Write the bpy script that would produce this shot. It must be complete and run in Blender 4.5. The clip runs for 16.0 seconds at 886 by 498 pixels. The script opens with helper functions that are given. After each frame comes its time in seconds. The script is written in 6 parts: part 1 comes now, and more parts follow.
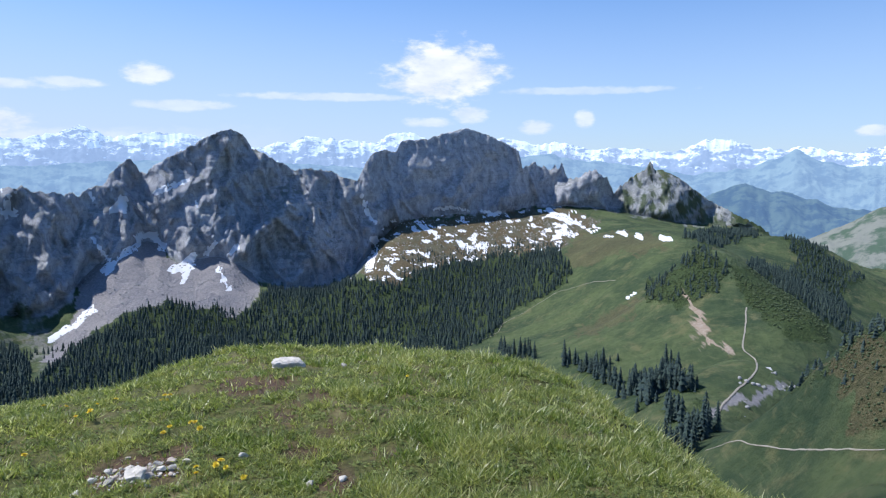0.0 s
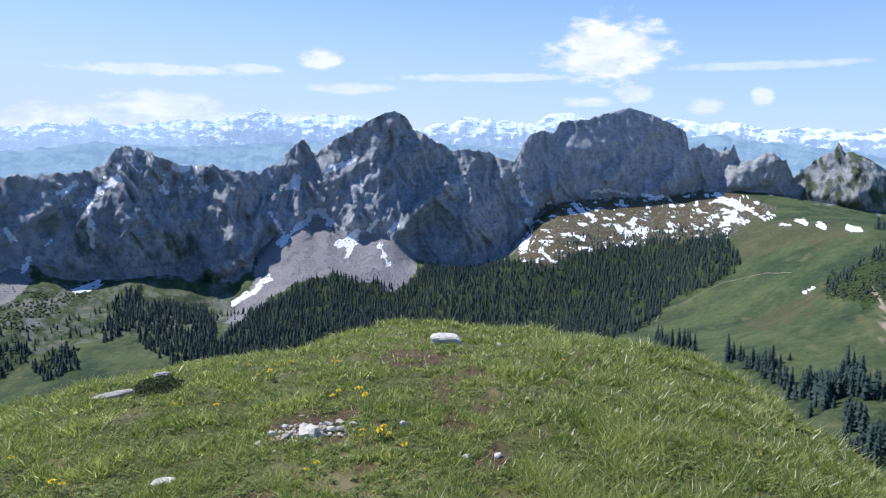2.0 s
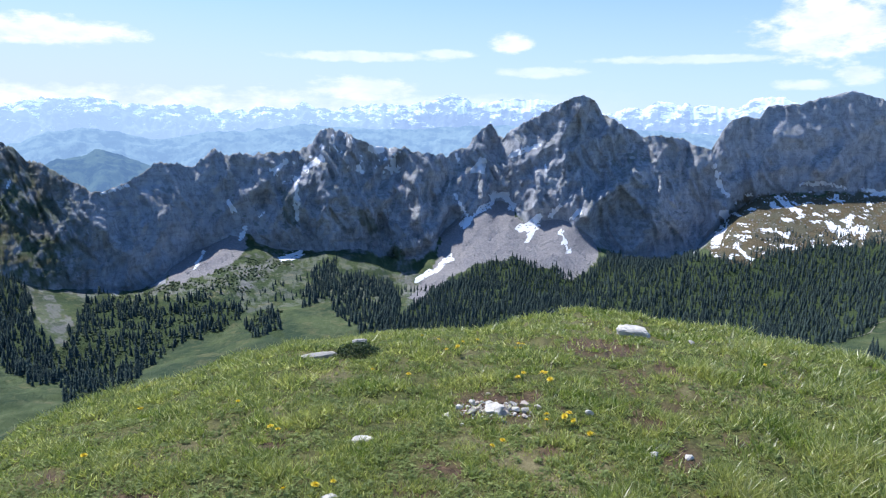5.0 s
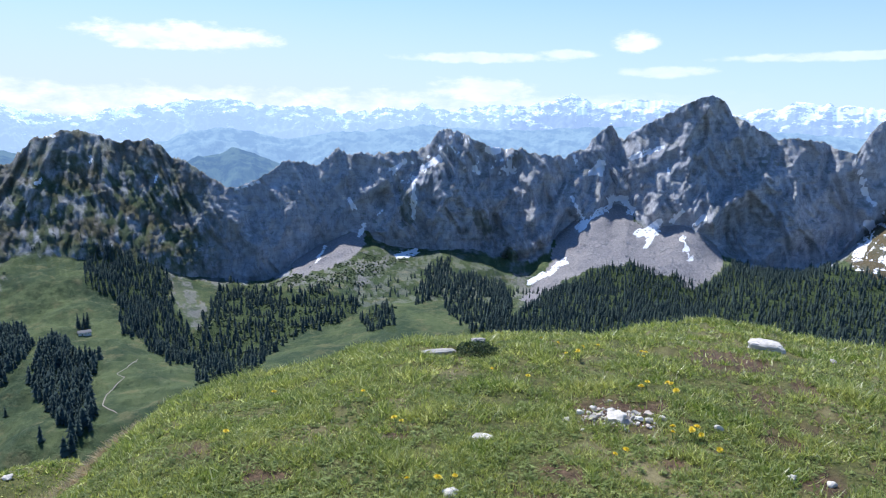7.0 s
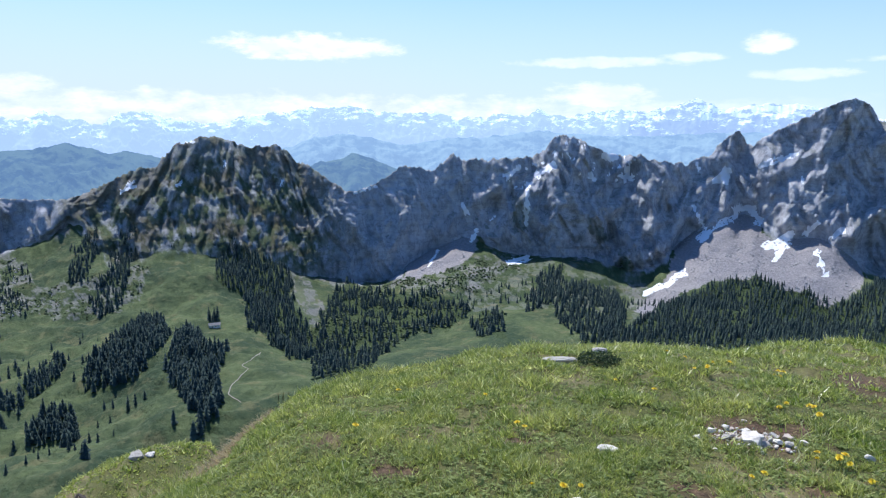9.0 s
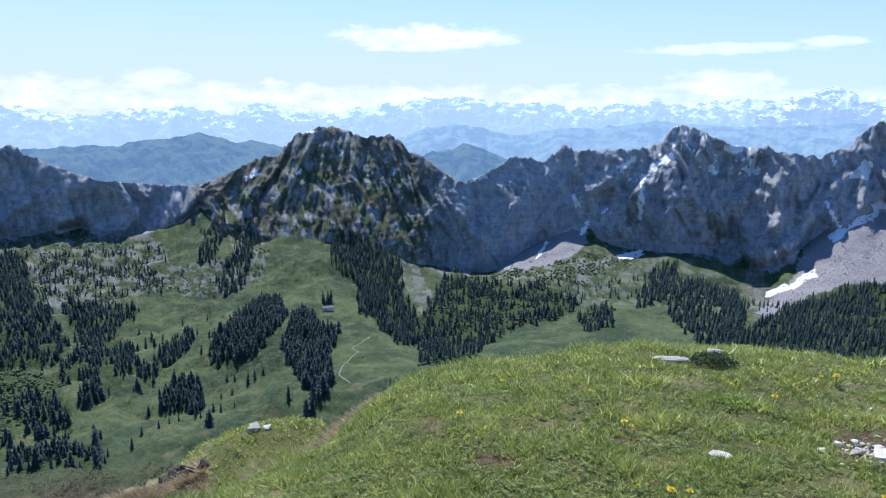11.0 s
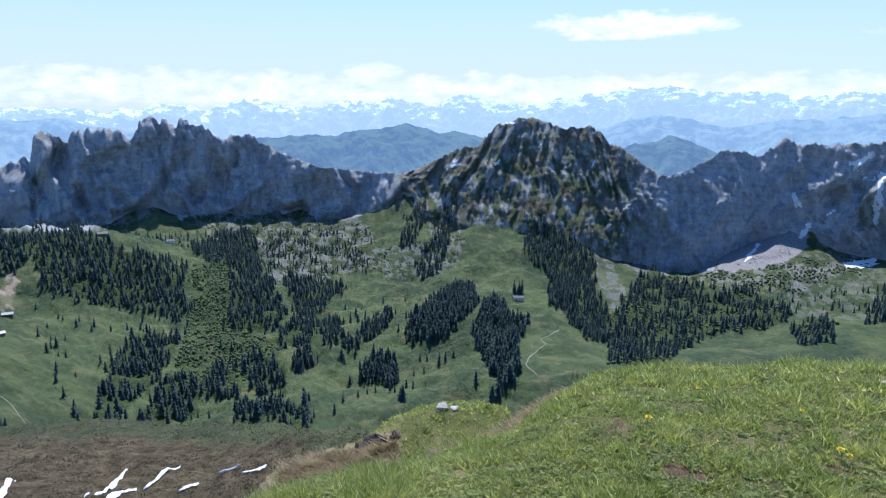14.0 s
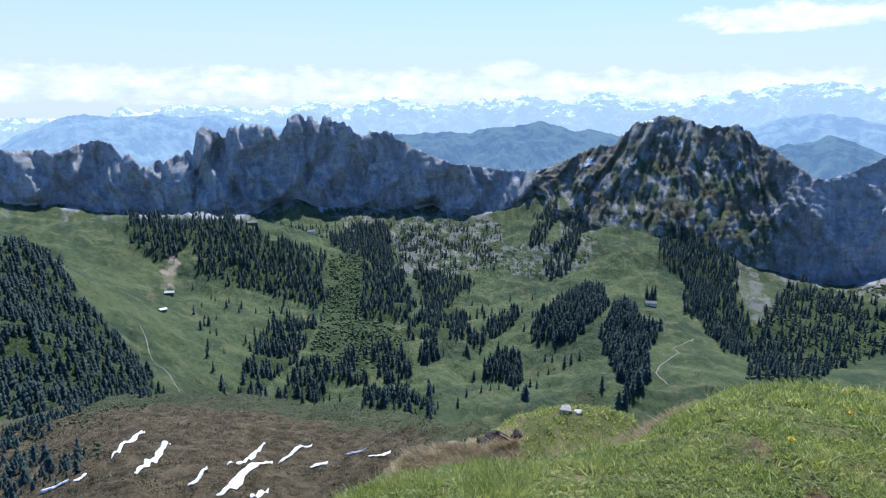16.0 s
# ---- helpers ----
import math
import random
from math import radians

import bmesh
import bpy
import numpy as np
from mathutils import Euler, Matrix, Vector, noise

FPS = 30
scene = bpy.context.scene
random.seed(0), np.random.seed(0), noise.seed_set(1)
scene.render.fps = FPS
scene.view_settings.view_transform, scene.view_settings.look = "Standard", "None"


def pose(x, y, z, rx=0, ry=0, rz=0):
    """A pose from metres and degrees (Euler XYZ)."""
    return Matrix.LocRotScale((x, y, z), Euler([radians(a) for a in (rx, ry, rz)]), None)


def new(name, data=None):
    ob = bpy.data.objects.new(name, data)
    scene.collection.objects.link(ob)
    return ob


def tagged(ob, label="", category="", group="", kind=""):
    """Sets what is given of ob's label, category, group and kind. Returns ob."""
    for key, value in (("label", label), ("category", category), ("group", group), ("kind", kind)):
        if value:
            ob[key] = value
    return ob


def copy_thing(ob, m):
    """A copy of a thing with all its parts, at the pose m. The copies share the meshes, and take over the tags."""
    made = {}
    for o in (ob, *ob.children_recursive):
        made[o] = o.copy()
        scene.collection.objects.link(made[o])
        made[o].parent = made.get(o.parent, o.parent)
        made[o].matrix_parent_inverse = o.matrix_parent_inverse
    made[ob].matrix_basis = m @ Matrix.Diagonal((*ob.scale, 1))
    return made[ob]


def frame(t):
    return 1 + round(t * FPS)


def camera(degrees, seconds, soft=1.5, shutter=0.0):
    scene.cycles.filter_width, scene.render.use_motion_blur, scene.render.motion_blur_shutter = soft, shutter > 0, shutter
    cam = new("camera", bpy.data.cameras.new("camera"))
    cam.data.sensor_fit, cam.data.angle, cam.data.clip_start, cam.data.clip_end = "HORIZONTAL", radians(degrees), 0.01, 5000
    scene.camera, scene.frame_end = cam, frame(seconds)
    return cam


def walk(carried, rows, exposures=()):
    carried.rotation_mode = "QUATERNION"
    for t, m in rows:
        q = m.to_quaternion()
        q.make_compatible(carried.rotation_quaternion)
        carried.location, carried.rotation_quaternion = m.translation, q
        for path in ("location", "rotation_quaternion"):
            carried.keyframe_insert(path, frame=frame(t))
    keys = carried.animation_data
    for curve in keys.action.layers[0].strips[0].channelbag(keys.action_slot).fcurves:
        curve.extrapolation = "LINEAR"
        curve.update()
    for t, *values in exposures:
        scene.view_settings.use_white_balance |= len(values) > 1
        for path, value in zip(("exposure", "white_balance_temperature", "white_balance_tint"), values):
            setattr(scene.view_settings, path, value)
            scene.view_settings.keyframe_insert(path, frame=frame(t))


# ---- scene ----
# ---- camera ----
cam = camera(66.3, 16.0, soft=1.15)
PATH = [
    (0.0, pose(-0.000, -0.000, 1.6, 82.54, -0.12, 0.16)),
    (0.5, pose(-0.009, -0.000, 1.6, 82.51, 0.09, 3.45)),
    (1.0, pose(-0.019, -0.002, 1.6, 82.17, 0.00, 7.06)),
    (1.5, pose(-0.030, -0.004, 1.6, 81.34, -0.11, 10.54)),
    (2.0, pose(-0.040, -0.007, 1.6, 80.93, -0.17, 13.28)),
    (2.5, pose(-0.051, -0.011, 1.6, 80.63, -0.41, 15.51)),
    (3.0, pose(-0.062, -0.017, 1.6, 80.30, -0.55, 18.03)),
    (3.5, pose(-0.072, -0.024, 1.6, 80.06, -0.60, 20.88)),
    (4.0, pose(-0.083, -0.032, 1.6, 79.82, -0.60, 23.64)),
    (6.5, pose(-0.139, -0.093, 1.6, 79.45, -0.88, 36.01)),
    (7.0, pose(-0.150, -0.109, 1.6, 79.49, -0.88, 38.48)),
    (7.5, pose(-0.161, -0.127, 1.6, 79.72, -0.84, 40.81)),
    (8.0, pose(-0.172, -0.147, 1.6, 79.79, -0.78, 43.18)),
    (8.5, pose(-0.184, -0.168, 1.6, 79.86, -0.82, 45.57)),
    (9.0, pose(-0.195, -0.190, 1.6, 79.86, -0.72, 48.02)),
    (11.5, pose(-0.195, -0.190, 1.6, 78.61, -0.51, 59.93)),
    (12.0, pose(-0.195, -0.190, 1.6, 78.29, -0.31, 62.84)),
    (12.5, pose(-0.195, -0.190, 1.6, 78.06, -0.40, 65.75)),
    (13.0, pose(-0.195, -0.190, 1.6, 77.92, -0.52, 68.43)),
    (13.5, pose(-0.195, -0.190, 1.6, 77.81, -0.46, 71.13)),
    (14.0, pose(-0.195, -0.190, 1.6, 78.08, -0.41, 73.78)),
    (14.5, pose(-0.195, -0.190, 1.6, 78.07, -0.27, 76.43)),
    (15.0, pose(-0.195, -0.190, 1.6, 78.03, -0.15, 78.87)),
    (15.5, pose(-0.195, -0.190, 1.6, 77.93, -0.22, 81.38)),
    (16.0, pose(-0.195, -0.190, 1.6, 77.81, -0.36, 84.87)),
]
walk(cam, PATH, exposures=[(0.0, 0.11, 6100, 11), (6.5, 0.38, 6050, 11), (9.0, 0.38, 6050, 11), (11.5, 0.38, 5880, 11), (16.0, 0.38, 5880, 11)])

# ---- world and sun ----
SUN_BEARING, SUN_HEIGHT = 74.0, 56.0          # degrees to the left of the first view, above the horizon
# clouds: bearing, height above the horizon, half-breadth, half-height, all in degrees, and thickness
CLOUDS = [(0.1, 7.1, 5.6, 3.0, 1.35), (-2.0, 3.7, 1.7, 0.8, 0.8), (1.3, 3.1, 2.4, 0.5, 0.7), (-7.6, 2.7, 1.6, 0.7, 0.8), (-11.5, 3.3, 0.9, 0.9, 0.8),
          (23.2, 6.5, 2.0, 0.9, 1.0), (28.6, 5.6, 3.2, 0.45, 0.7), (20.5, 4.2, 4.4, 0.5, 0.6), (9.6, 5.1, 8.5, 0.4, 0.6), (-11.6, 5.6, 8.5, 0.4, 0.5),
          (59.0, 6.2, 8.1, 1.2, 1.1), (35.1, 5.3, 7.7, 0.5, 0.7), (35.5, 2.7, 5.5, 1.2, 0.9), (79.5, 2.7, 3.2, 0.8, 0.9), (-32.0, 2.1, 1.3, 0.5, 0.8)]
world = bpy.data.worlds.new("sky")
world.use_nodes = True
scene.world = world


def sky_nodes(nt):
    nt.nodes.clear()
    link = nt.links.new

    def calc(op, a, b=0.0, c=0.0, clamp=False):
        n = nt.nodes.new("ShaderNodeMath")
        n.operation, n.use_clamp = op, clamp
        for s, v in zip(n.inputs, (a, b, c)):
            if isinstance(v, bpy.types.NodeSocket):
                link(v, s)
            else:
                s.default_value = v
        return n.outputs[0]

    out, bg, sky = (nt.nodes.new(k) for k in ("ShaderNodeOutputWorld", "ShaderNodeBackground", "ShaderNodeTexSky"))
    sky.sky_type, sky.sun_disc = "NISHITA", False
    sky.sun_elevation, sky.sun_rotation = radians(SUN_HEIGHT), radians(-SUN_BEARING)
    sky.altitude, sky.air_density, sky.dust_density, sky.ozone_density = 2000, 1.3, 0.2, 4.0
    way = nt.nodes.new("ShaderNodeTexCoord").outputs["Generated"]
    split = nt.nodes.new("ShaderNodeSeparateXYZ")
    link(way, split.inputs[0])
    bearing = calc("MULTIPLY", calc("ARCTAN2", calc("MULTIPLY", split.outputs[0], -1.0), split.outputs[1]), 57.2958)
    height = calc("MULTIPLY", calc("ARCSINE", split.outputs[2]), 57.2958)
    both = nt.nodes.new("ShaderNodeCombineXYZ")
    link(calc("MULTIPLY", bearing, 0.45), both.inputs[0])
    link(height, both.inputs[1])
    puff = nt.nodes.new("ShaderNodeTexNoise")
    puff.inputs["Scale"].default_value, puff.inputs["Detail"].default_value, puff.inputs["Roughness"].default_value = 0.9, 7.0, 0.6
    link(both.outputs[0], puff.inputs["Vector"])
    swirl = calc("SUBTRACT", puff.outputs["Fac"], 0.5)
    cover = 0.0
    for b, h, wb, wh, thick in CLOUDS:
        db = calc("POWER", calc("MULTIPLY", calc("SUBTRACT", bearing, b), 1 / wb), 2.0)
        dh = calc("POWER", calc("MULTIPLY", calc("SUBTRACT", height, h), 1 / wh), 2.0)
        body = calc("MULTIPLY_ADD", calc("ADD", db, dh), -1.0, 1.0)
        body = calc("MULTIPLY", calc("ADD", body, calc("MULTIPLY", swirl, 2.6)), 1.15, clamp=True)
        body = calc("MULTIPLY", calc("MULTIPLY", body, body), calc("MULTIPLY_ADD", body, -2.0, 3.0))
        body = calc("MULTIPLY", body, min(1.0, thick * 0.85), clamp=True)
        cover = calc("MAXIMUM", cover, body)
    # the low bank of cloud over the far snow mountains
    bank = calc("MULTIPLY_ADD", calc("POWER", calc("MULTIPLY", calc("SUBTRACT", height, 1.2), 1 / 1.7), 2.0), -1.0, 0.75)
    bank = calc("ADD", bank, calc("MULTIPLY", swirl, 3.0), clamp=True)
    edge = nt.nodes.new("ShaderNodeMapRange")
    link(bearing, edge.inputs[0])
    edge.inputs[1].default_value, edge.inputs[2].default_value = 12.0, 48.0
    bank = calc("MULTIPLY", bank, edge.outputs[0])
    cover = calc("MAXIMUM", cover, calc("MULTIPLY", bank, 0.85), clamp=True)
    # milky air low down
    milk = nt.nodes.new("ShaderNodeMapRange")
    milk.interpolation_type = "SMOOTHERSTEP"
    link(height, milk.inputs[0])
    for s, v in zip(milk.inputs[1:5], (-2.0, 22.0, 0.80, 0.0)):
        s.default_value = v
    haze, mixed = nt.nodes.new("ShaderNodeMix"), nt.nodes.new("ShaderNodeMix")
    haze.data_type = mixed.data_type = "RGBA"
    side = nt.nodes.new("ShaderNodeMapRange")
    link(bearing, side.inputs[0])
    for s, v in zip(side.inputs[1:5], (-15.0, 55.0, 0.72, 1.18)):
        s.default_value = v
    link(calc("MULTIPLY", milk.outputs[0], side.outputs[0], clamp=True), haze.inputs[0])
    tint = nt.nodes.new("ShaderNodeMix")
    tint.data_type, tint.blend_type = "RGBA", "MULTIPLY"
    tint.inputs[0].default_value = 1.0
    tint.inputs[7].default_value = (0.71, 1.03, 1.34, 1)
    link(sky.outputs[0], tint.inputs[6])
    link(tint.outputs[2], haze.inputs[6])
    haze.inputs[7].default_value = (5.6, 6.3, 8.3, 1)
    link(cover, mixed.inputs[0])
    link(haze.outputs[2], mixed.inputs[6])
    grey = nt.nodes.new("ShaderNodeMix")
    grey.data_type = "RGBA"
    billow = nt.nodes.new("ShaderNodeTexNoise")
    billow.inputs["Scale"].default_value, billow.inputs["Detail"].default_value = 0.7, 5.0
    lift = nt.nodes.new("ShaderNodeVectorMath")
    lift.inputs[1].default_value = (0.0, 0.55, 3.0)
    link(both.outputs[0], lift.inputs[0])
    link(lift.outputs[0], billow.inputs["Vector"])
    link(calc("MULTIPLY_ADD", calc("SUBTRACT", billow.outputs["Fac"], swirl), 2.2, -0.45, clamp=True), grey.inputs[0])
    grey.inputs[6].default_value, grey.inputs[7].default_value = (9.4, 9.5, 9.6, 1), (7.3, 7.8, 8.6, 1)
    link(grey.outputs[2], mixed.inputs[7])
    link(mixed.outputs[2], bg.inputs["Color"])
    bg.inputs["Strength"].default_value = 0.104
    link(bg.outputs[0], out.inputs["Surface"])


sky_nodes(world.node_tree)
sun = new("sun", bpy.data.lights.new("sun", "SUN"))
sun.data.energy, sun.data.angle, sun.data.color = 4.6, radians(0.53), (1.0, 0.96, 0.9)
sun.matrix_world = pose(0, 0, 300, 90 - SUN_HEIGHT, 0, 180 + SUN_BEARING)

# ---- materials ----
def material(name):
    m = bpy.data.materials.new(name)
    m.use_nodes = True
    nt = m.node_tree
    return m, nt, nt.nodes["Principled BSDF"]


class Nodes:
    """Short ways to wire a node tree."""

    def __init__(self, nt):
        self.nt = nt
        self.coord = nt.nodes.new("ShaderNodeNewGeometry").outputs["Position"]

    def put(self, socket, value):
        if isinstance(value, bpy.types.NodeSocket):
            self.nt.links.new(value, socket)
        elif isinstance(value, tuple) and len(value) == 3 and socket.type == "RGBA":
            socket.default_value = (*value, 1)
        else:
            socket.default_value = value

    def noise(self, scale, detail=4.0, rough=0.55, vector=None):
        n = self.nt.nodes.new("ShaderNodeTexNoise")
        n.inputs["Scale"].default_value, n.inputs["Detail"].default_value, n.inputs["Roughness"].default_value = scale, detail, rough
        self.nt.links.new(vector if vector else self.coord, n.inputs["Vector"])
        return n.outputs["Fac"]

    def stretch(self, sx, sy, sz):
        n = self.nt.nodes.new("ShaderNodeMapping")
        n.inputs["Scale"].default_value = (sx, sy, sz)
        self.nt.links.new(self.coord, n.inputs["Vector"])
        return n.outputs[0]

    def ramp(self, fac, *stops):
        n = self.nt.nodes.new("ShaderNodeValToRGB")
        while len(n.color_ramp.elements) < len(stops):
            n.color_ramp.elements.new(0.5)
        for e, (p, c) in zip(n.color_ramp.elements, stops):
            e.position, e.color = p, (*c, 1) if isinstance(c, tuple) else (c, c, c, 1)
        self.put(n.inputs[0], fac)
        return n.outputs[0]

    def mix(self, fac, a, b, kind="MIX"):
        n = self.nt.nodes.new("ShaderNodeMix")
        n.data_type, n.blend_type = "RGBA", kind
        self.put(n.inputs[0], fac), self.put(n.inputs[6], a), self.put(n.inputs[7], b)
        return n.outputs[2]

    def math(self, op, a, b=0.0):
        n = self.nt.nodes.new("ShaderNodeMath")
        n.operation = op
        self.put(n.inputs[0], a), self.put(n.inputs[1], b)
        return n.outputs[0]

    def span(self, value, lo, hi):
        n = self.nt.nodes.new("ShaderNodeMapRange")
        n.interpolation_type = "SMOOTHSTEP"
        self.put(n.inputs[0], value)
        n.inputs[1].default_value, n.inputs[2].default_value = lo, hi
        return n.outputs[0]

    def mask(self, name):
        n = self.nt.nodes.new("ShaderNodeAttribute")
        n.attribute_name = name
        return n.outputs["Fac"]

    def level(self):
        """How level the ground lies: 1 flat, 0 upright."""
        g = self.nt.nodes.new("ShaderNodeNewGeometry")
        s = self.nt.nodes.new("ShaderNodeSeparateXYZ")
        self.nt.links.new(g.outputs["Normal"], s.inputs[0])
        return s.outputs["Z"]

    def reach(self):
        """Distance from the summit."""
        n = self.nt.nodes.new("ShaderNodeVectorMath")
        n.operation = "LENGTH"
        self.nt.links.new(self.coord, n.inputs[0])
        return n.outputs["Value"]

    def bump(self, height, strength, distance):
        n = self.nt.nodes.new("ShaderNodeBump")
        n.inputs["Strength"].default_value, n.inputs["Distance"].default_value = strength, distance
        self.nt.links.new(height, n.inputs["Height"])
        return n.outputs[0]


def land_material():
    m, nt, bsdf = material("alpine_land")
    k = Nodes(nt)
    # grass: fresh and dry patches, cattle-trodden mottling
    g1 = k.ramp(k.noise(0.012, 5, 0.6), (0.40, (0.034, 0.062, 0.032)), (0.60, (0.130, 0.164, 0.066)))
    g2 = k.ramp(k.noise(0.12, 4, 0.6), (0.4, (0.040, 0.066, 0.034)), (0.7, (0.116, 0.142, 0.068)))
    grass = k.mix(0.45, g1, g2)
    grass = k.mix(k.math("MULTIPLY", k.span(k.noise(0.035, 6, 0.7), 0.52, 0.66), 0.6), grass, (0.19, 0.175, 0.085))
    # limestone: pale and dark faces, upright streaks
    r1 = k.ramp(k.noise(0.03, 6, 0.65), (0.3, (0.31, 0.32, 0.345)), (0.7, (0.55, 0.56, 0.58)))
    r2 = k.ramp(k.noise(1.0, 5, 0.6, k.stretch(0.07, 0.07, 0.032)), (0.35, (0.24, 0.25, 0.275)), (0.65, (0.60, 0.605, 0.62)))
    rock = k.mix(0.42, r1, r2)
    beds = k.noise(1.0, 5, 0.65, k.stretch(0.012, 0.012, 0.16))
    rock = k.mix(k.math("MULTIPLY", k.span(beds, 0.50, 0.64), 0.25), rock, (0.20, 0.20, 0.21))
    rock = k.mix(k.math("MULTIPLY", k.span(k.noise(0.075, 9, 0.75), 0.50, 0.56), 0.45), rock, (0.18, 0.185, 0.195))
    ledge = k.math("MULTIPLY", k.span(k.level(), 0.58, 0.72), k.span(k.noise(0.02, 4, 0.6), 0.42, 0.55))
    rock = k.mix(k.math("MULTIPLY", ledge, 0.35), rock, (0.095, 0.110, 0.070))
    scree = k.ramp(k.noise(0.25, 5, 0.7), (0.3, (0.20, 0.19, 0.195)), (0.7, (0.36, 0.34, 0.34)))
    grass = k.mix(k.math("MULTIPLY", k.span(k.noise(0.22, 6, 0.75), 0.50, 0.66), 0.45), grass, (0.050, 0.070, 0.030))
    grass = k.mix(k.math("MULTIPLY", k.span(k.noise(1.0, 5, 0.7, k.stretch(0.05, 0.05, 0.45)), 0.55, 0.68), 0.30), grass, (0.19, 0.19, 0.10))
    cliffs = k.span(k.reach(), 1050.0, 1150.0)
    soft = k.math("MAXIMUM", k.math("MAXIMUM", k.span(k.level(), 0.52, 0.68), k.mask("turf")), k.math("SUBTRACT", 1.0, cliffs))
    bare = k.math("MAXIMUM", k.mask("rock"), k.math("SUBTRACT", 1.0, soft))
    col = k.mix(bare, grass, rock)
    col = k.mix(k.math("MULTIPLY", k.mask("scree"), soft), col, scree)
    col = k.mix(k.math("MULTIPLY", k.mask("brush"), soft), col, k.ramp(k.noise(0.3, 4, 0.7), (0.35, (0.028, 0.045, 0.018)), (0.65, (0.07, 0.10, 0.035))))
    col = k.mix(k.mask("heath"), col, k.ramp(k.noise(0.5, 6, 0.7), (0.36, (0.060, 0.049, 0.027)), (0.64, (0.205, 0.155, 0.092))))
    col = k.mix(k.mask("earth"), col, k.ramp(k.noise(0.3, 5, 0.7), (0.3, (0.30, 0.22, 0.15)), (0.7, (0.48, 0.40, 0.32))))
    col = k.mix(k.span(k.math("ADD", k.mask("snow"), k.math("MULTIPLY", k.math("SUBTRACT", k.noise(0.16, 6, 0.7), 0.5), 0.7)), 0.42, 0.56), col, (0.88, 0.89, 0.92))
    k.put(bsdf.inputs["Base Color"], col)
    bsdf.inputs["Roughness"].default_value = 0.95
    bsdf.inputs["Specular IOR Level"].default_value = 0.15
    k.put(bsdf.inputs["Normal"], k.bump(k.math("ADD", k.noise(0.22, 8, 0.7), k.math("MULTIPLY", k.noise(1.6, 6, 0.7), 0.10)), 0.9, 4.0))
    return m


def turf_material():
    m, nt, bsdf = material("summit_turf")
    k = Nodes(nt)
    a = k.ramp(k.noise(1.3, 5, 0.6), (0.38, (0.075, 0.085, 0.022)), (0.62, (0.22, 0.185, 0.075)))
    b = k.ramp(k.noise(28.0, 4, 0.7), (0.38, (0.022, 0.030, 0.008)), (0.62, (0.15, 0.155, 0.045)))
    col = k.mix(0.55, a, b)
    col = k.mix(k.mask("heath"), col, k.ramp(k.noise(9.0, 5, 0.7), (0.3, (0.13, 0.10, 0.04)), (0.7, (0.38, 0.31, 0.18))))
    col = k.mix(k.mask("earth"), col, k.ramp(k.noise(24.0, 6, 0.75), (0.36, (0.030, 0.019, 0.011)), (0.66, (0.185, 0.115, 0.070))))
    k.put(bsdf.inputs["Base Color"], col)
    bsdf.inputs["Roughness"].default_value = 0.9
    bsdf.inputs["Specular IOR Level"].default_value = 0.2
    k.put(bsdf.inputs["Normal"], k.bump(k.noise(35.0, 5, 0.7), 0.8, 0.03))
    return m


def plain_material(name, colour, rough=0.8, vary=0.25, scale=20.0, bump=0.0):
    """One colour, mottled and roughened."""
    m, nt, bsdf = material(name)
    k = Nodes(nt)
    dark, light = (tuple(c * f for c in colour) for f in (1 - vary, 1 + vary))
    k.put(bsdf.inputs["Base Color"], k.ramp(k.noise(scale, 5, 0.65), (0.3, dark), (0.7, light)))
    bsdf.inputs["Roughness"].default_value = rough
    if bump:
        k.put(bsdf.inputs["Normal"], k.bump(k.noise(scale * 2, 5, 0.65), 0.7, bump))
    return m


land_mat, turf_mat = land_material(), turf_material()

# ---- the shape of the land: bearings in degrees to the left of north (+y), ranges and heights in metres ----
EYE = 1.6


def grad_noise(x, y, seed=0):
    """Smooth lattice noise, about -0.7 to 0.7."""
    xi, yi = np.floor(x).astype(np.int64), np.floor(y).astype(np.int64)
    fx, fy = x - xi, y - yi
    ux, uy = fx * fx * fx * (fx * (fx * 6 - 15) + 10), fy * fy * fy * (fy * (fy * 6 - 15) + 10)

    def corner(i, j):
        h = ((xi + i) * 374761393 + (yi + j) * 668265263 + seed * 974711) & 0x7FFFFFFF
        h = ((h ^ (h >> 13)) * 1274126177) & 0x7FFFFFFF
        a = ((h ^ (h >> 16)) & 0xFFFF) * (2 * np.pi / 65536)
        return np.cos(a) * (fx - i) + np.sin(a) * (fy - j)

    c00, c01 = corner(0, 0), corner(0, 1)
    top = c00 + ux * (corner(1, 0) - c00)
    low = c01 + ux * (corner(1, 1) - c01)
    return top + uy * (low - top)


def fbm(x, y, octaves, seed=0, gain=0.5):
    total, amp = 0.0, 1.0
    for k in range(octaves):
        total = total + amp * grad_noise(x * 2 ** k + 17.3 * k, y * 2 ** k - 9.1 * k, seed + k)
        amp *= gain
    return total


def ridged(x, y, octaves, seed=0, gain=0.5):
    total, amp = 0.0, 1.0
    for k in range(octaves):
        total = total + amp * (0.5 - 1.6 * np.abs(grad_noise(x * 2 ** k + 7.7 * k, y * 2 ** k + 3.1 * k, seed + k)))
        amp *= gain
    return total


def smooth(a, b, x):
    t = np.clip((x - a) / (b - a), 0, 1)
    return t * t * (3 - 2 * t)


def at(bearing, reach, z=0.0):
    a = radians(bearing)
    return (-reach * math.sin(a), reach * math.cos(a), z)


